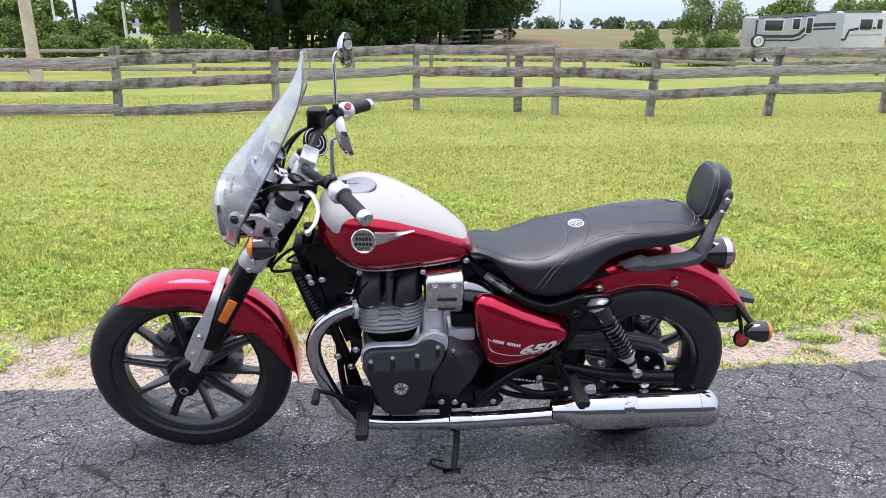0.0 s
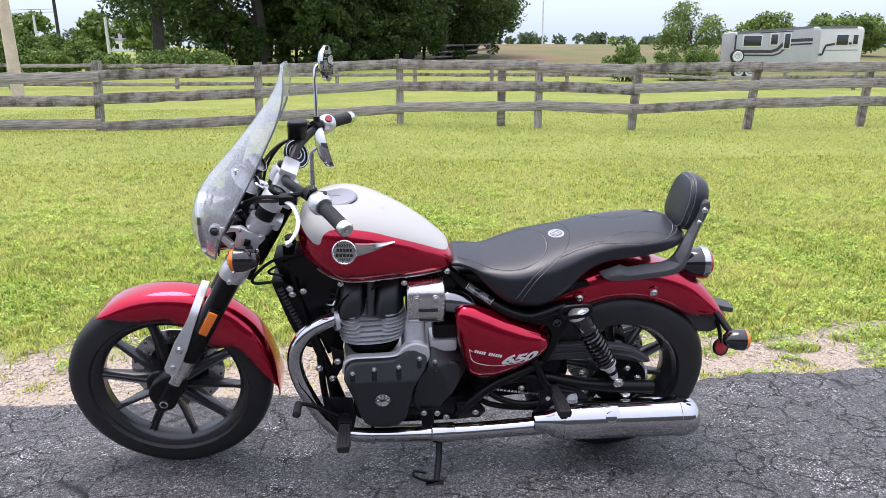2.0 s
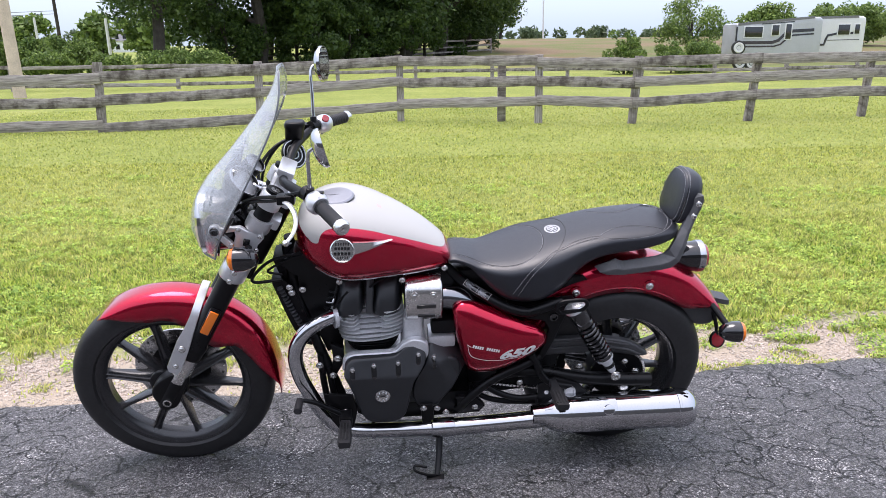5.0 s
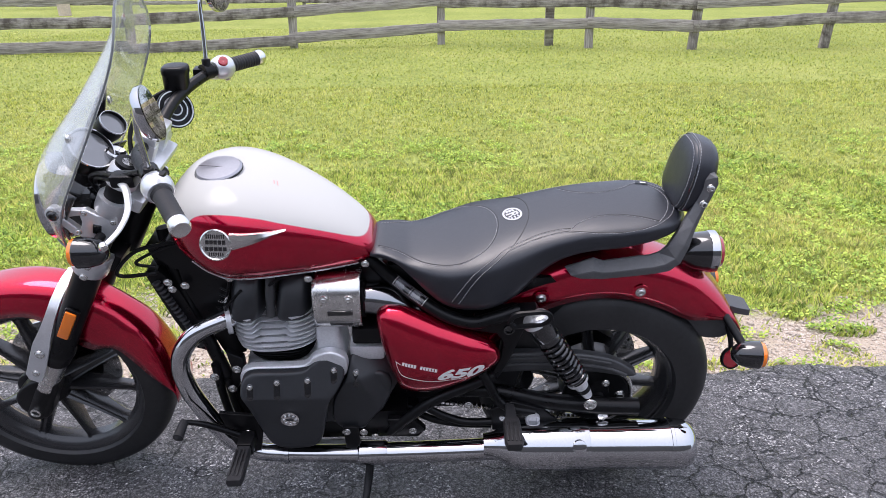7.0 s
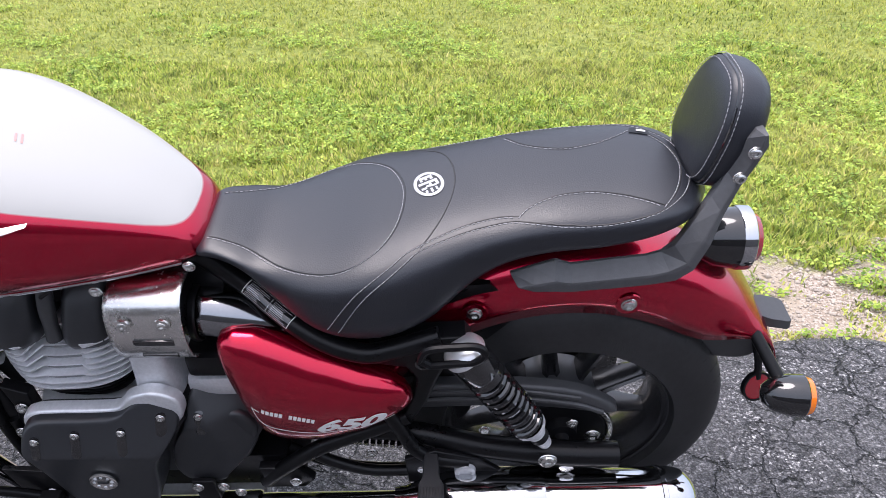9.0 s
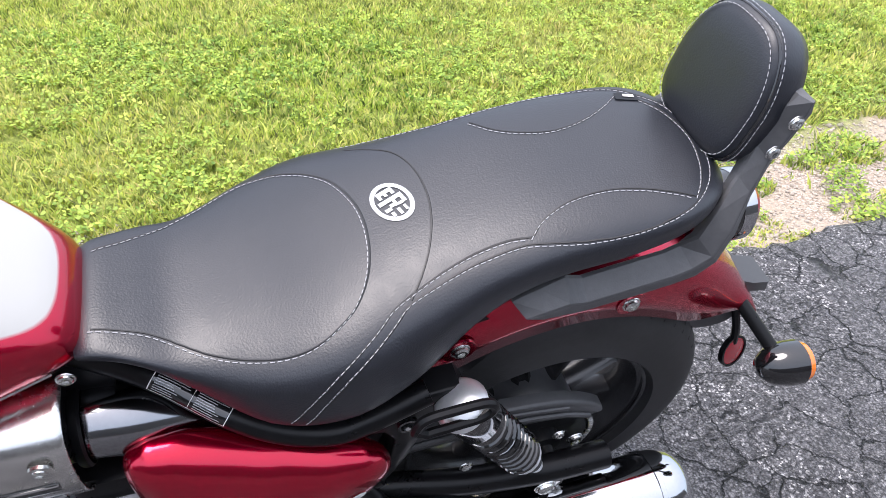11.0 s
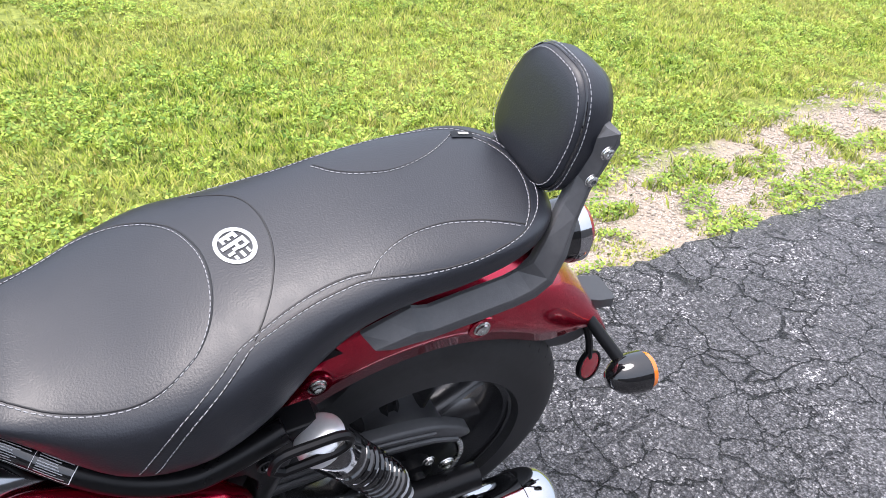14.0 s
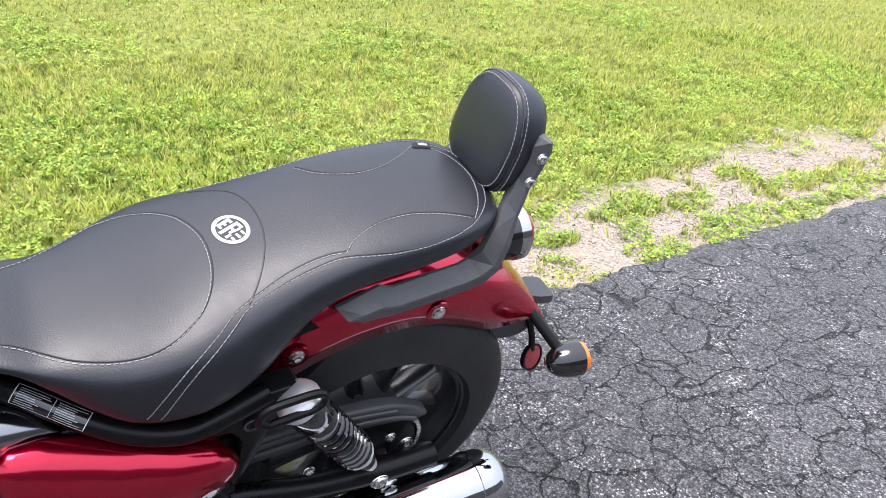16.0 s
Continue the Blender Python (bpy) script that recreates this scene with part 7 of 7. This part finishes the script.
rings = []
for k in range(22):
    a = radians(-34 + 184 * k / 21)
    e = 1.470 - 0.042 * (1 - smoothstep(-30, 24, math.degrees(a)))
    rings.append([(u, -0.190 - 0.01 * (u - 1.215) - r * math.cos(a), 0.247 + 0.004 * (u - 1.215) + r * math.sin(a)) for u, r in ((1.285, 0.0655), (1.290, 0.0672), (1.40, 0.0680), (e - 0.003, 0.0682), (e, 0.0672), (e, 0.0645))])
part("silencer_shield", loft(rings, False, False), CHROME, mf, "chrome shield with a slanted end")
part("hanger_boss", lathe([(0, 0.020), (-0.010, 0.018), (-0.012, 0.012), (-0.012, 0)], (1.440, -0.238, 0.288), (0, 1, -0.7), 20), CHROME, mf)
part("end_band", lathe([(0, 0.0655), (0.002, 0.0685), (0.010, 0.0685), (0.012, 0.0655)], (1.680, -0.1946, 0.2488), (1, -0.01, 0), 40), CHROME, mf)


# ---- stitching, print, cables and small fittings ----


def stitch(pts, parent, dash=0.0052, gap=0.0026, r=0.00056, material=None):
    """A line of thread dashes along dense points."""
    bm = bmesh.new()
    pos, cur, on = 0.0, [pts[0]], True
    for a, b in zip(pts, pts[1:]):
        seg = (b - a).length
        done = 0.0
        while seg - done > 1e-6:
            lim = dash if on else gap
            stp = min(seg - done, lim - pos)
            done += stp
            pos += stp
            q = a.lerp(b, done / seg)
            if on:
                cur.append(q)
            if pos >= lim - 1e-7:
                if on and (cur[-1] - cur[0]).length > 1e-4:
                    add_tube(bm, [cur[0], cur[-1]], r, 5, 1)
                on, pos, cur = not on, 0.0, [q]
    return tagged(part("stitching", bm, material or THREAD, parent), kind="stuff")


def seat_line(pts, lift, n=10):
    """A smooth run through points near the seat, laid on its skin."""
    out = []
    for p in smooth_path(pts, n):
        at, normal, _, _ = seat_bvh.find_nearest(p)
        out.append(at + normal * lift)
    return out


DISH = [(0.936, -0.058, 0.80), (0.961, -0.062, 0.794), (0.989, -0.069, 0.784), (1.017, -0.083, 0.773), (1.046, -0.101, 0.773), (1.083, -0.121, 0.782), (1.12, -0.132, 0.79), (1.15, -0.132, 0.80), (1.176, -0.121, 0.809),
        (1.20, -0.102, 0.818), (1.219, -0.068, 0.827), (1.2285, -0.0227, 0.831), (1.2265, 0.025, 0.831), (1.21, 0.072, 0.826), (1.19, 0.099, 0.818), (1.166, 0.118, 0.809), (1.135, 0.133, 0.798), (1.095, 0.136, 0.784),
        (1.05, 0.112, 0.775), (1.017, 0.090, 0.773), (0.97, 0.063, 0.79), (0.936, 0.050, 0.80)]
ARC = [(1.235, 0.135, 0.818), (1.255, 0.124, 0.827), (1.285, 0.097, 0.84), (1.301, 0.058, 0.848), (1.305, 0.012, 0.85), (1.299, -0.029, 0.848), (1.286, -0.066, 0.841), (1.27, -0.094, 0.833), (1.253, -0.116, 0.8235)]
BOLSTER = [(1.1155, -0.158, 0.70), (1.141, -0.1655, 0.746), (1.166, -0.164, 0.781), (1.1945, -0.149, 0.80), (1.217, -0.134, 0.811), (1.2346, -0.12, 0.819), (1.2625, -0.108, 0.828), (1.30, -0.095, 0.838),
           (1.335, -0.087, 0.846), (1.37, -0.0845, 0.8525), (1.396, -0.088, 0.855)]
BOLSTER2 = [(1.1315, -0.16, 0.695), (1.1565, -0.167, 0.743), (1.182, -0.165, 0.779), (1.213, -0.148, 0.80), (1.235, -0.132, 0.812), (1.252, -0.1195, 0.8217), (1.28, -0.1105, 0.83), (1.317, -0.101, 0.839), (1.347, -0.096, 0.844),
            (1.385, -0.094, 0.851), (1.422, -0.10, 0.8525), (1.46, -0.104, 0.852), (1.518, -0.104, 0.854), (1.57, -0.0965, 0.86), (1.605, -0.082, 0.865), (1.636, -0.052, 0.87), (1.655, -0.007, 0.87), (1.657, 0.04, 0.87),
            (1.645, 0.078, 0.87), (1.62, 0.102, 0.872), (1.59, 0.125, 0.868), (1.52, 0.138, 0.86), (1.44, 0.136, 0.852), (1.36, 0.130, 0.84), (1.29, 0.145, 0.82), (1.235, 0.165, 0.80), (1.18, 0.178, 0.78)]
INSERT = [(1.396, -0.088, 0.855), (1.412, -0.0735, 0.862), (1.44, -0.06, 0.867), (1.468, -0.0535, 0.871), (1.506, -0.0525, 0.873), (1.542, -0.06, 0.873), (1.568, -0.069, 0.872), (1.602, -0.081, 0.866)]
FAR_INSERT = [(1.39, 0.11, 0.856), (1.41, 0.084, 0.866), (1.438, 0.067, 0.870), (1.478, 0.058, 0.874), (1.523, 0.0675, 0.876), (1.563, 0.088, 0.876), (1.596, 0.114, 0.871)]
REAR_LINE = [(1.602, -0.08, 0.866), (1.6186, -0.0594, 0.8715), (1.634, -0.028, 0.875), (1.645, 0.017, 0.875), (1.637, 0.058, 0.876), (1.618, 0.0875, 0.875), (1.594, 0.113, 0.871)]
seat_bvh = skin(seat)
for _t in (DISH, ARC, BOLSTER, INSERT, FAR_INSERT, REAR_LINE, BOLSTER2):
    part("seam", tube(seat_line(_t, -0.0004, 6), 0.0014, 6, 1), RUBBER, seat)
for _t in (DISH, BOLSTER, BOLSTER2, INSERT, FAR_INSERT, REAR_LINE):
    stitch(seat_line([(u - 0.003, v - 0.003, w) for u, v, w in _t], 0.0006), seat)

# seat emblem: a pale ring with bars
LO = Vector((1.265, 0.0125, 0.95))
LU, LV = Vector((0.27, -0.855, 0)), Vector((0.60, 0.19, 0))
bm = bmesh.new()
add_ring(bm, 0.0285, 0.0360, LU, LV, LO, 40)
for x0, y0, x1, y1 in ((-0.024, -0.016, -0.017, 0.016), (-0.017, 0.009, -0.011, 0.016), (-0.017, -0.004, -0.012, 0.002), (-0.017, -0.016, -0.011, -0.010), (-0.008, -0.024, -0.001, 0.023), (-0.001, 0.016, 0.010, 0.023), (-0.001, 0.000, 0.010, 0.006),
                       (0.006, 0.006, 0.011, 0.016), (0.003, -0.009, 0.009, 0.000), (0.007, -0.022, 0.013, -0.009), (0.014, 0.010, 0.024, 0.015), (0.014, -0.003, 0.026, 0.003), (0.016, -0.016, 0.024, -0.010)):
    n = 5
    for i in range(n):
        add_flat(bm, [(x0, y0 + (y1 - y0) * i / n), (x1, y0 + (y1 - y0) * i / n), (x1, y0 + (y1 - y0) * (i + 1) / n), (x0, y0 + (y1 - y0) * (i + 1) / n)], LU, LV, LO)
part("seat_emblem", drape(bm, seat_bvh, (0, 0, -1), 0.0010), SILVERP, seat, "pale grey round printed emblem")
for _u, _v, _n, _c in ((1.600, 0.100, 0.030, BLACK), (1.603, 0.101, 0.014, WHITEP)):
    bm = bmesh.new()
    add_flat(bm, [(-_n / 2, -0.008), (_n / 2, -0.008), (_n / 2, 0.008), (-_n / 2, 0.008)] if _c is BLACK else [(-_n / 2, -0.003), (_n / 2, -0.003), (_n / 2, 0.003), (-_n / 2, 0.003)], (1, -0.25, 0), (0.25, 1, 0), (_u, _v, 1.0))
    part("seat_tag" if _c is BLACK else "tag_print", drape(bm, seat_bvh, (0, 0, -1), 0.0018 if _c is BLACK else 0.0024), _c, seat, "small black fabric tag" if _c is BLACK else "")

# backrest stitching: two lines along the front edge
for d, f in ((0.0265, 0.905), (0.0135, 0.998)):
    ring = [p + (p - br_c).normalized() * 0.001 + br_n * 0.0012 for p in pad_ring(d, f)]
    pts = []
    for i in range(len(ring)):
        pts += [ring[i], ring[i].lerp(ring[(i + 1) % len(ring)], 0.5)]
    stitch(pts + [pts[0]], pad)
part("seam", tube(pad_ring(0.0185, 0.966), 0.0018, 6, 1, True), GLOSS, pad)


# lettering on the side panel
def lettering(text, u0, u1, w0, w1, bvh, material, parent, label, slant=0.25, bold=0.0, rise=0.0, lift=0.0012):
    cu = bpy.data.curves.new("lettering", "FONT")
    cu.body = text
    cu.offset = bold
    tmp = bpy.data.objects.new("lettering", cu)
    scene.collection.objects.link(tmp)
    dg = bpy.context.evaluated_depsgraph_get()
    me = bpy.data.meshes.new_from_object(tmp.evaluated_get(dg))
    bpy.data.objects.remove(tmp)
    bm = bmesh.new()
    bm.from_mesh(me)
    bpy.data.meshes.remove(me)
    bmesh.ops.triangulate(bm, faces=bm.faces)
    bmesh.ops.subdivide_edges(bm, edges=[e for e in bm.edges if e.calc_length() > 0.12], cuts=2, use_grid_fill=True)
    xs, ys = [v.co.x for v in bm.verts], [v.co.y for v in bm.verts]
    x0, x1, y0, y1 = min(xs), max(xs), min(ys), max(ys)
    for v in bm.verts:
        fx, fy = (v.co.x - x0) / (x1 - x0), (v.co.y - y0) / (y1 - y0)
        w = w0 + (w1 - w0) * fy
        v.co = Vector((u0 + (u1 - u0) * fx + slant * (w - w0), -0.3, w + rise * fx))
    drape(bm, bvh, (0, 1, 0), lift)
    ob = part("lettering", bm, material, parent, label, smooth=False)
    return ob


side_bvh = skin(side)
bm = bmesh.new()
for _x0, _x1 in [(0.987 + 0.0072 * k, 0.9925 + 0.0072 * k) for k in (0, 1, 2, 3, 4, 6.2, 7.2, 8.2, 9.2, 10.2, 11.2)]:
    for _a, _b in ((0.521, 0.5265), (0.5265, 0.532)):
        bm.faces.new([bm.verts.new((x + 0.25 * (z - 0.521), -0.3, z - 0.19 * (x - 0.987))) for x, z in ((_x0, _a), (_x1, _a), (_x1, _b), (_x0, _b))])
part("print_bar", drape(bm, side_bvh, (0, 1, 0), 0.0012), WHITEP, side, "small white print", smooth=False)
lettering("650", 1.070, 1.180, 0.474, 0.512, side_bvh, WHITEP, side, "large white number", 0.55, 0.05, 0.012)
bm = bmesh.new()
_ln = smooth_path([(0.972, 0, 0.530), (0.975, 0, 0.510), (0.980, 0, 0.492), (0.992, 0, 0.480), (1.034, 0, 0.470), (1.071, 0, 0.470), (1.129, 0, 0.476), (1.168, 0, 0.487), (1.204, 0, 0.505)], 8)
for a, b in zip(_ln, _ln[1:]):
    bm.faces.new([bm.verts.new((p.x + dx, -0.3, p.z + dz)) for p, dx, dz in ((a, 0, 0), (b, 0, 0), (b, 0.001, 0.0028), (a, 0.001, 0.0028))])
for _x0, _x1 in ((0.973, 0.983),):
    bm.faces.new([bm.verts.new((x, -0.3, z)) for x, z in ((0.972, 0.5275), (0.984, 0.5205), (0.984, 0.5235), (0.972, 0.5305))])
part("pinstripe", drape(bm, side_bvh, (0, 1, 0), 0.0012), WHITEP, side, "thin white pinstripe", smooth=False)

# badge face: dark bars where the wording stands
bvx = (Vector((0.06, 1, -0.32))).normalized()
bu = Vector((1, -0.06, 0)).normalized()
bw = bu.cross(bvx).normalized()
bw = bw if bw.z > 0 else -bw
for x, y, sx, sy in ((0, 0.006, 0.046, 0.009), (0, -0.009, 0.050, 0.009)):
    for k in range(5):
        part("badge_bar", box(bc - bvx * 0.0052 + bu * (x - sx / 2 + sx * (k + 0.5) / 5) + bw * y, (sx / 5 * 0.75, 0.0016, sy), Matrix((bu, bvx, bw)).transposed(), 0.0004), GLOSS, badge)
for k in range(-4, 5):
    part("badge_ray", box(bc - bvx * 0.0050 + bu * (0.0048 * k) + bw * 0.019, (0.0022, 0.0014, 0.009), Matrix((bu, bvx, bw)).transposed(), 0.0003), GLOSS, badge)
for k in range(-3, 4):
    part("badge_ray", box(bc - bvx * 0.0050 + bu * (0.0050 * k) - bw * 0.021, (0.0022, 0.0014, 0.008), Matrix((bu, bvx, bw)).transposed(), 0.0003), GLOSS, badge)

# specification plate on the frame tube: a framed dark label with rows of bars
pa, pb = Vector((0.975, -0.056, 0.689)), Vector((1.049, -0.106, 0.657))
pd = (pb - pa).normalized()
pn = (Vector((0, -0.62, 0.78)) - pd * pd.dot(Vector((0, -0.62, 0.78)))).normalized()
pt_ = pn.cross(pd).normalized()
ln = (pb - pa).length


def on_tube(x0, x1, a0, a1, r, n=6):
    """A patch wrapped round the tube: x along it from its middle, a round it in radians."""
    bm = bmesh.new()
    line = smooth_path(FRAME, 6)[18:25]

    def axis(x):
        f = min(5.999, max(0.0, (x / ln + 0.5) * 6))
        return line[int(f)].lerp(line[int(f) + 1], f - int(f))
    m = max(2, int(6 * (x1 - x0) / ln) + 1)
    rows = [[bm.verts.new(axis(x0 + (x1 - x0) * j / m) + (pn * math.cos(a) + pt_ * math.sin(a)) * r) for a in [a0 + (a1 - a0) * k / n for k in range(n + 1)]] for j in range(m + 1)]
    for p, q in zip(rows, rows[1:]):
        for k in range(n):
            bm.faces.new((p[k], p[k + 1], q[k + 1], q[k]))
    return bm


spec = part("specification_plate", on_tube(-ln / 2, ln / 2, -0.80, 0.80, 0.0176, 14), GLOSS, fr, "black label with rows of pale print")
for _x0, _x1, _a0, _a1 in ((-ln / 2, ln / 2, -0.80, -0.76), (-ln / 2, ln / 2, 0.76, 0.80), (-ln / 2, -ln / 2 + 0.0012, -0.8, 0.8), (ln / 2 - 0.0012, ln / 2, -0.8, 0.8), (-0.0003, 0.0003, -0.7, 0.7)):
    part("border", on_tube(_x0, _x1, _a0, _a1, 0.0180, 10), WHITEP, spec)
_r = random.Random(4)
for side_ in (-1, 1):
    for k in range(8):
        w_ = ln * 0.42 * _r.uniform(0.5, 1)
        _a = -0.62 + 0.16 * k
        _x = side_ * ln * 0.25 - 0.2 * ln
        part("print_bar", on_tube(_x, _x + w_, _a, _a + 0.06, 0.0180, 2), SILVERP, spec)

# emblem on the engine cover
for k in range(8):
    a = 2 * math.pi * k / 8
    part("emblem_dot", lathe([(0, 0.003), (-0.0012, 0.0025), (-0.0014, 0)], (0.697 + 0.015 * math.cos(a), -0.2160, 0.375 + 0.015 * math.sin(a)), "v", 8), ALLOY, em)
part("emblem_bar", box((0.697, -0.2165, 0.375), (0.018, 0.001, 0.006), None, 0.0003), COVER, em)

# cables and hoses
_cab = [([(0.50, -0.255, 1.10), (0.44, -0.22, 1.075), (0.36, -0.14, 1.04), (0.31, -0.09, 1.00), (0.33, -0.07, 0.92)], 0.006),
        ([(0.50, -0.25, 1.095), (0.42, -0.20, 1.055), (0.34, -0.12, 1.02), (0.30, -0.06, 0.97)], 0.005),
        ([(0.46, 0.20, 1.12), (0.38, 0.17, 1.09), (0.33, 0.12, 1.03), (0.34, 0.06, 0.95)], 0.006),
        ([(0.47, 0.21, 1.11), (0.40, 0.18, 1.10), (0.34, 0.14, 1.02), (0.33, 0.10, 0.90)], 0.005),
        ([(0.50, -0.085, 0.845), (0.45, -0.10, 0.838), (0.372, -0.105, 0.820), (0.316, -0.105, 0.768), (0.322, -0.10, 0.745), (0.40, -0.09, 0.747)], 0.005),
        ([(0.50, -0.085, 0.835), (0.448, -0.10, 0.829), (0.380, -0.10, 0.798), (0.362, -0.10, 0.780), (0.401, -0.09, 0.764)], 0.004),
        ([(0.52, -0.07, 0.63), (0.545, -0.10, 0.62), (0.56, -0.11, 0.66), (0.60, -0.10, 0.70)], 0.004)]
for pts, r in _cab:
    part("cable", tube(pts, r, 8, 6), BLACK, bike, "black rubber-covered cable")

# fittings round the engine
for c in ((0.905, -0.088, 0.765), (0.770, -0.12, 0.745), (0.575, -0.10, 0.735), (0.935, -0.105, 0.545)):
    bolt(c, fr, 0.008)
for c in ((1.005, -0.152, 0.262), (1.155, -0.148, 0.352), (0.83, -0.175, 0.285), (0.875, -0.17, 0.278), (0.905, -0.172, 0.262), (1.245, -0.158, 0.315), (1.262, -0.158, 0.348)):
    bolt(c, fr, 0.009)
part("rear_bracket", plate([(0.94, 0.30), (1.01, 0.30), (1.04, 0.26), (1.02, 0.235), (0.95, 0.235)], -0.13, -0.148, 0.004), BLACK, fr)
part("pipe_bracket", plate([(0.82, 0.30), (0.86, 0.30), (0.865, 0.24), (0.85, 0.215), (0.825, 0.22)], -0.165, -0.173, 0.003), BLACK, fr)
# black plates added to close see-through gaps below seat, tank and panel
part("lower_filler", plate([(0.97, 0.44), (1.10, 0.46), (1.24, 0.46), (1.24, 0.33), (1.10, 0.30), (0.99, 0.30)], -0.04, -0.07, 0.01), BLACK, fr)
part("under_tray", plate([(1.10, 0.67), (1.20, 0.70), (1.36, 0.71), (1.42, 0.65), (1.36, 0.58), (1.22, 0.56), (1.12, 0.59)], -0.075, 0.075, 0.01), BLACK, fr)
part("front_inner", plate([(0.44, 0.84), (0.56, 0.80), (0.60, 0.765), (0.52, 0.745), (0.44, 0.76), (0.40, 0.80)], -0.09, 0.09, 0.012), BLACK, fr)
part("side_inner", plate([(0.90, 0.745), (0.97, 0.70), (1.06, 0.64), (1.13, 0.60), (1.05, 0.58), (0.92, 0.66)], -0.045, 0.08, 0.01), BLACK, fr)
part("caliper", box((0.115, 0.085, 0.46), (0.07, 0.05, 0.10), Matrix.Rotation(-0.4, 3, "Y"), 0.012), BLACK, leg_r, "black brake caliper")
part("caliper_piston", lathe([(0, 0), (0, 0.022), (0.02, 0.02), (0.02, 0)], (0.115, 0.05, 0.46), (0, -1, 0), 20), CHROME, leg_r)
part("rear_caliper", box((1.575, 0.10, 0.42), (0.09, 0.05, 0.06), Matrix.Rotation(0.5, 3, "Y"), 0.012), CHROME, rw)

# dark mass between tank, engine and frame: black plates added to fill see-through gaps
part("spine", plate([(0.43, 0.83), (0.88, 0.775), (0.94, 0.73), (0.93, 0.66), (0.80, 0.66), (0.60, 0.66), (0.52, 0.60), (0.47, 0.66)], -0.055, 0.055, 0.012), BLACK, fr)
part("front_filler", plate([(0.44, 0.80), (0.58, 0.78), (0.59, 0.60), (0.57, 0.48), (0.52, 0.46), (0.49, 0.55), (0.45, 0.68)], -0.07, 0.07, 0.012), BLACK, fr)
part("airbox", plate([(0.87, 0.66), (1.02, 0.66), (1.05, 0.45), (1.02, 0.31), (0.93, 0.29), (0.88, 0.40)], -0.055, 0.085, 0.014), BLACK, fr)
part("link_filler", plate(rounded([(1.00, 0.335), (1.30, 0.36), (1.34, 0.31), (1.27, 0.245), (1.06, 0.225), (1.00, 0.26)], 3), 0.03, -0.03, 0.01), BLACK, fr)
part("swing_inner", plate([(1.02, 0.42), (1.24, 0.43), (1.33, 0.40), (1.33, 0.36), (1.20, 0.33), (1.05, 0.35)], -0.05, 0.05, 0.012), BLACK, fr)
for k in range(7):
    part("coil_wire", tube([(0.505 + 0.006 * k, -0.075, 0.57 + 0.02 * k), (0.525 + 0.006 * k, -0.088, 0.585 + 0.018 * k), (0.545 + 0.004 * k, -0.078, 0.60 + 0.022 * k)], 0.0035, 6, 3), STEEL if k in (1, 4) else BLACK, fr)

for _p in ([(0.500, -0.118, 0.480), (0.504, -0.122, 0.38), (0.514, -0.125, 0.285)], [(0.524, -0.118, 0.430), (0.530, -0.122, 0.36), (0.542, -0.125, 0.280)]):
    part("guard_tube", tube(_p, 0.011, 12, 4), BLACK, fr)
for c in ((0.555, -0.125, 0.466), (0.496, -0.132, 0.447), (0.537, -0.134, 0.407)):
    bolt(c, fr, 0.010)
part("engine_mount", plate([(0.535, 0.52), (0.575, 0.50), (0.575, 0.45), (0.545, 0.395), (0.525, 0.40), (0.54, 0.46)], -0.10, -0.122, 0.004), BLACK, fr)
part("sump", plate([(0.60, 0.31), (0.99, 0.31), (1.02, 0.25), (0.98, 0.215), (0.66, 0.212), (0.61, 0.24)], -0.125, 0.13, 0.012), BLACK, eng)
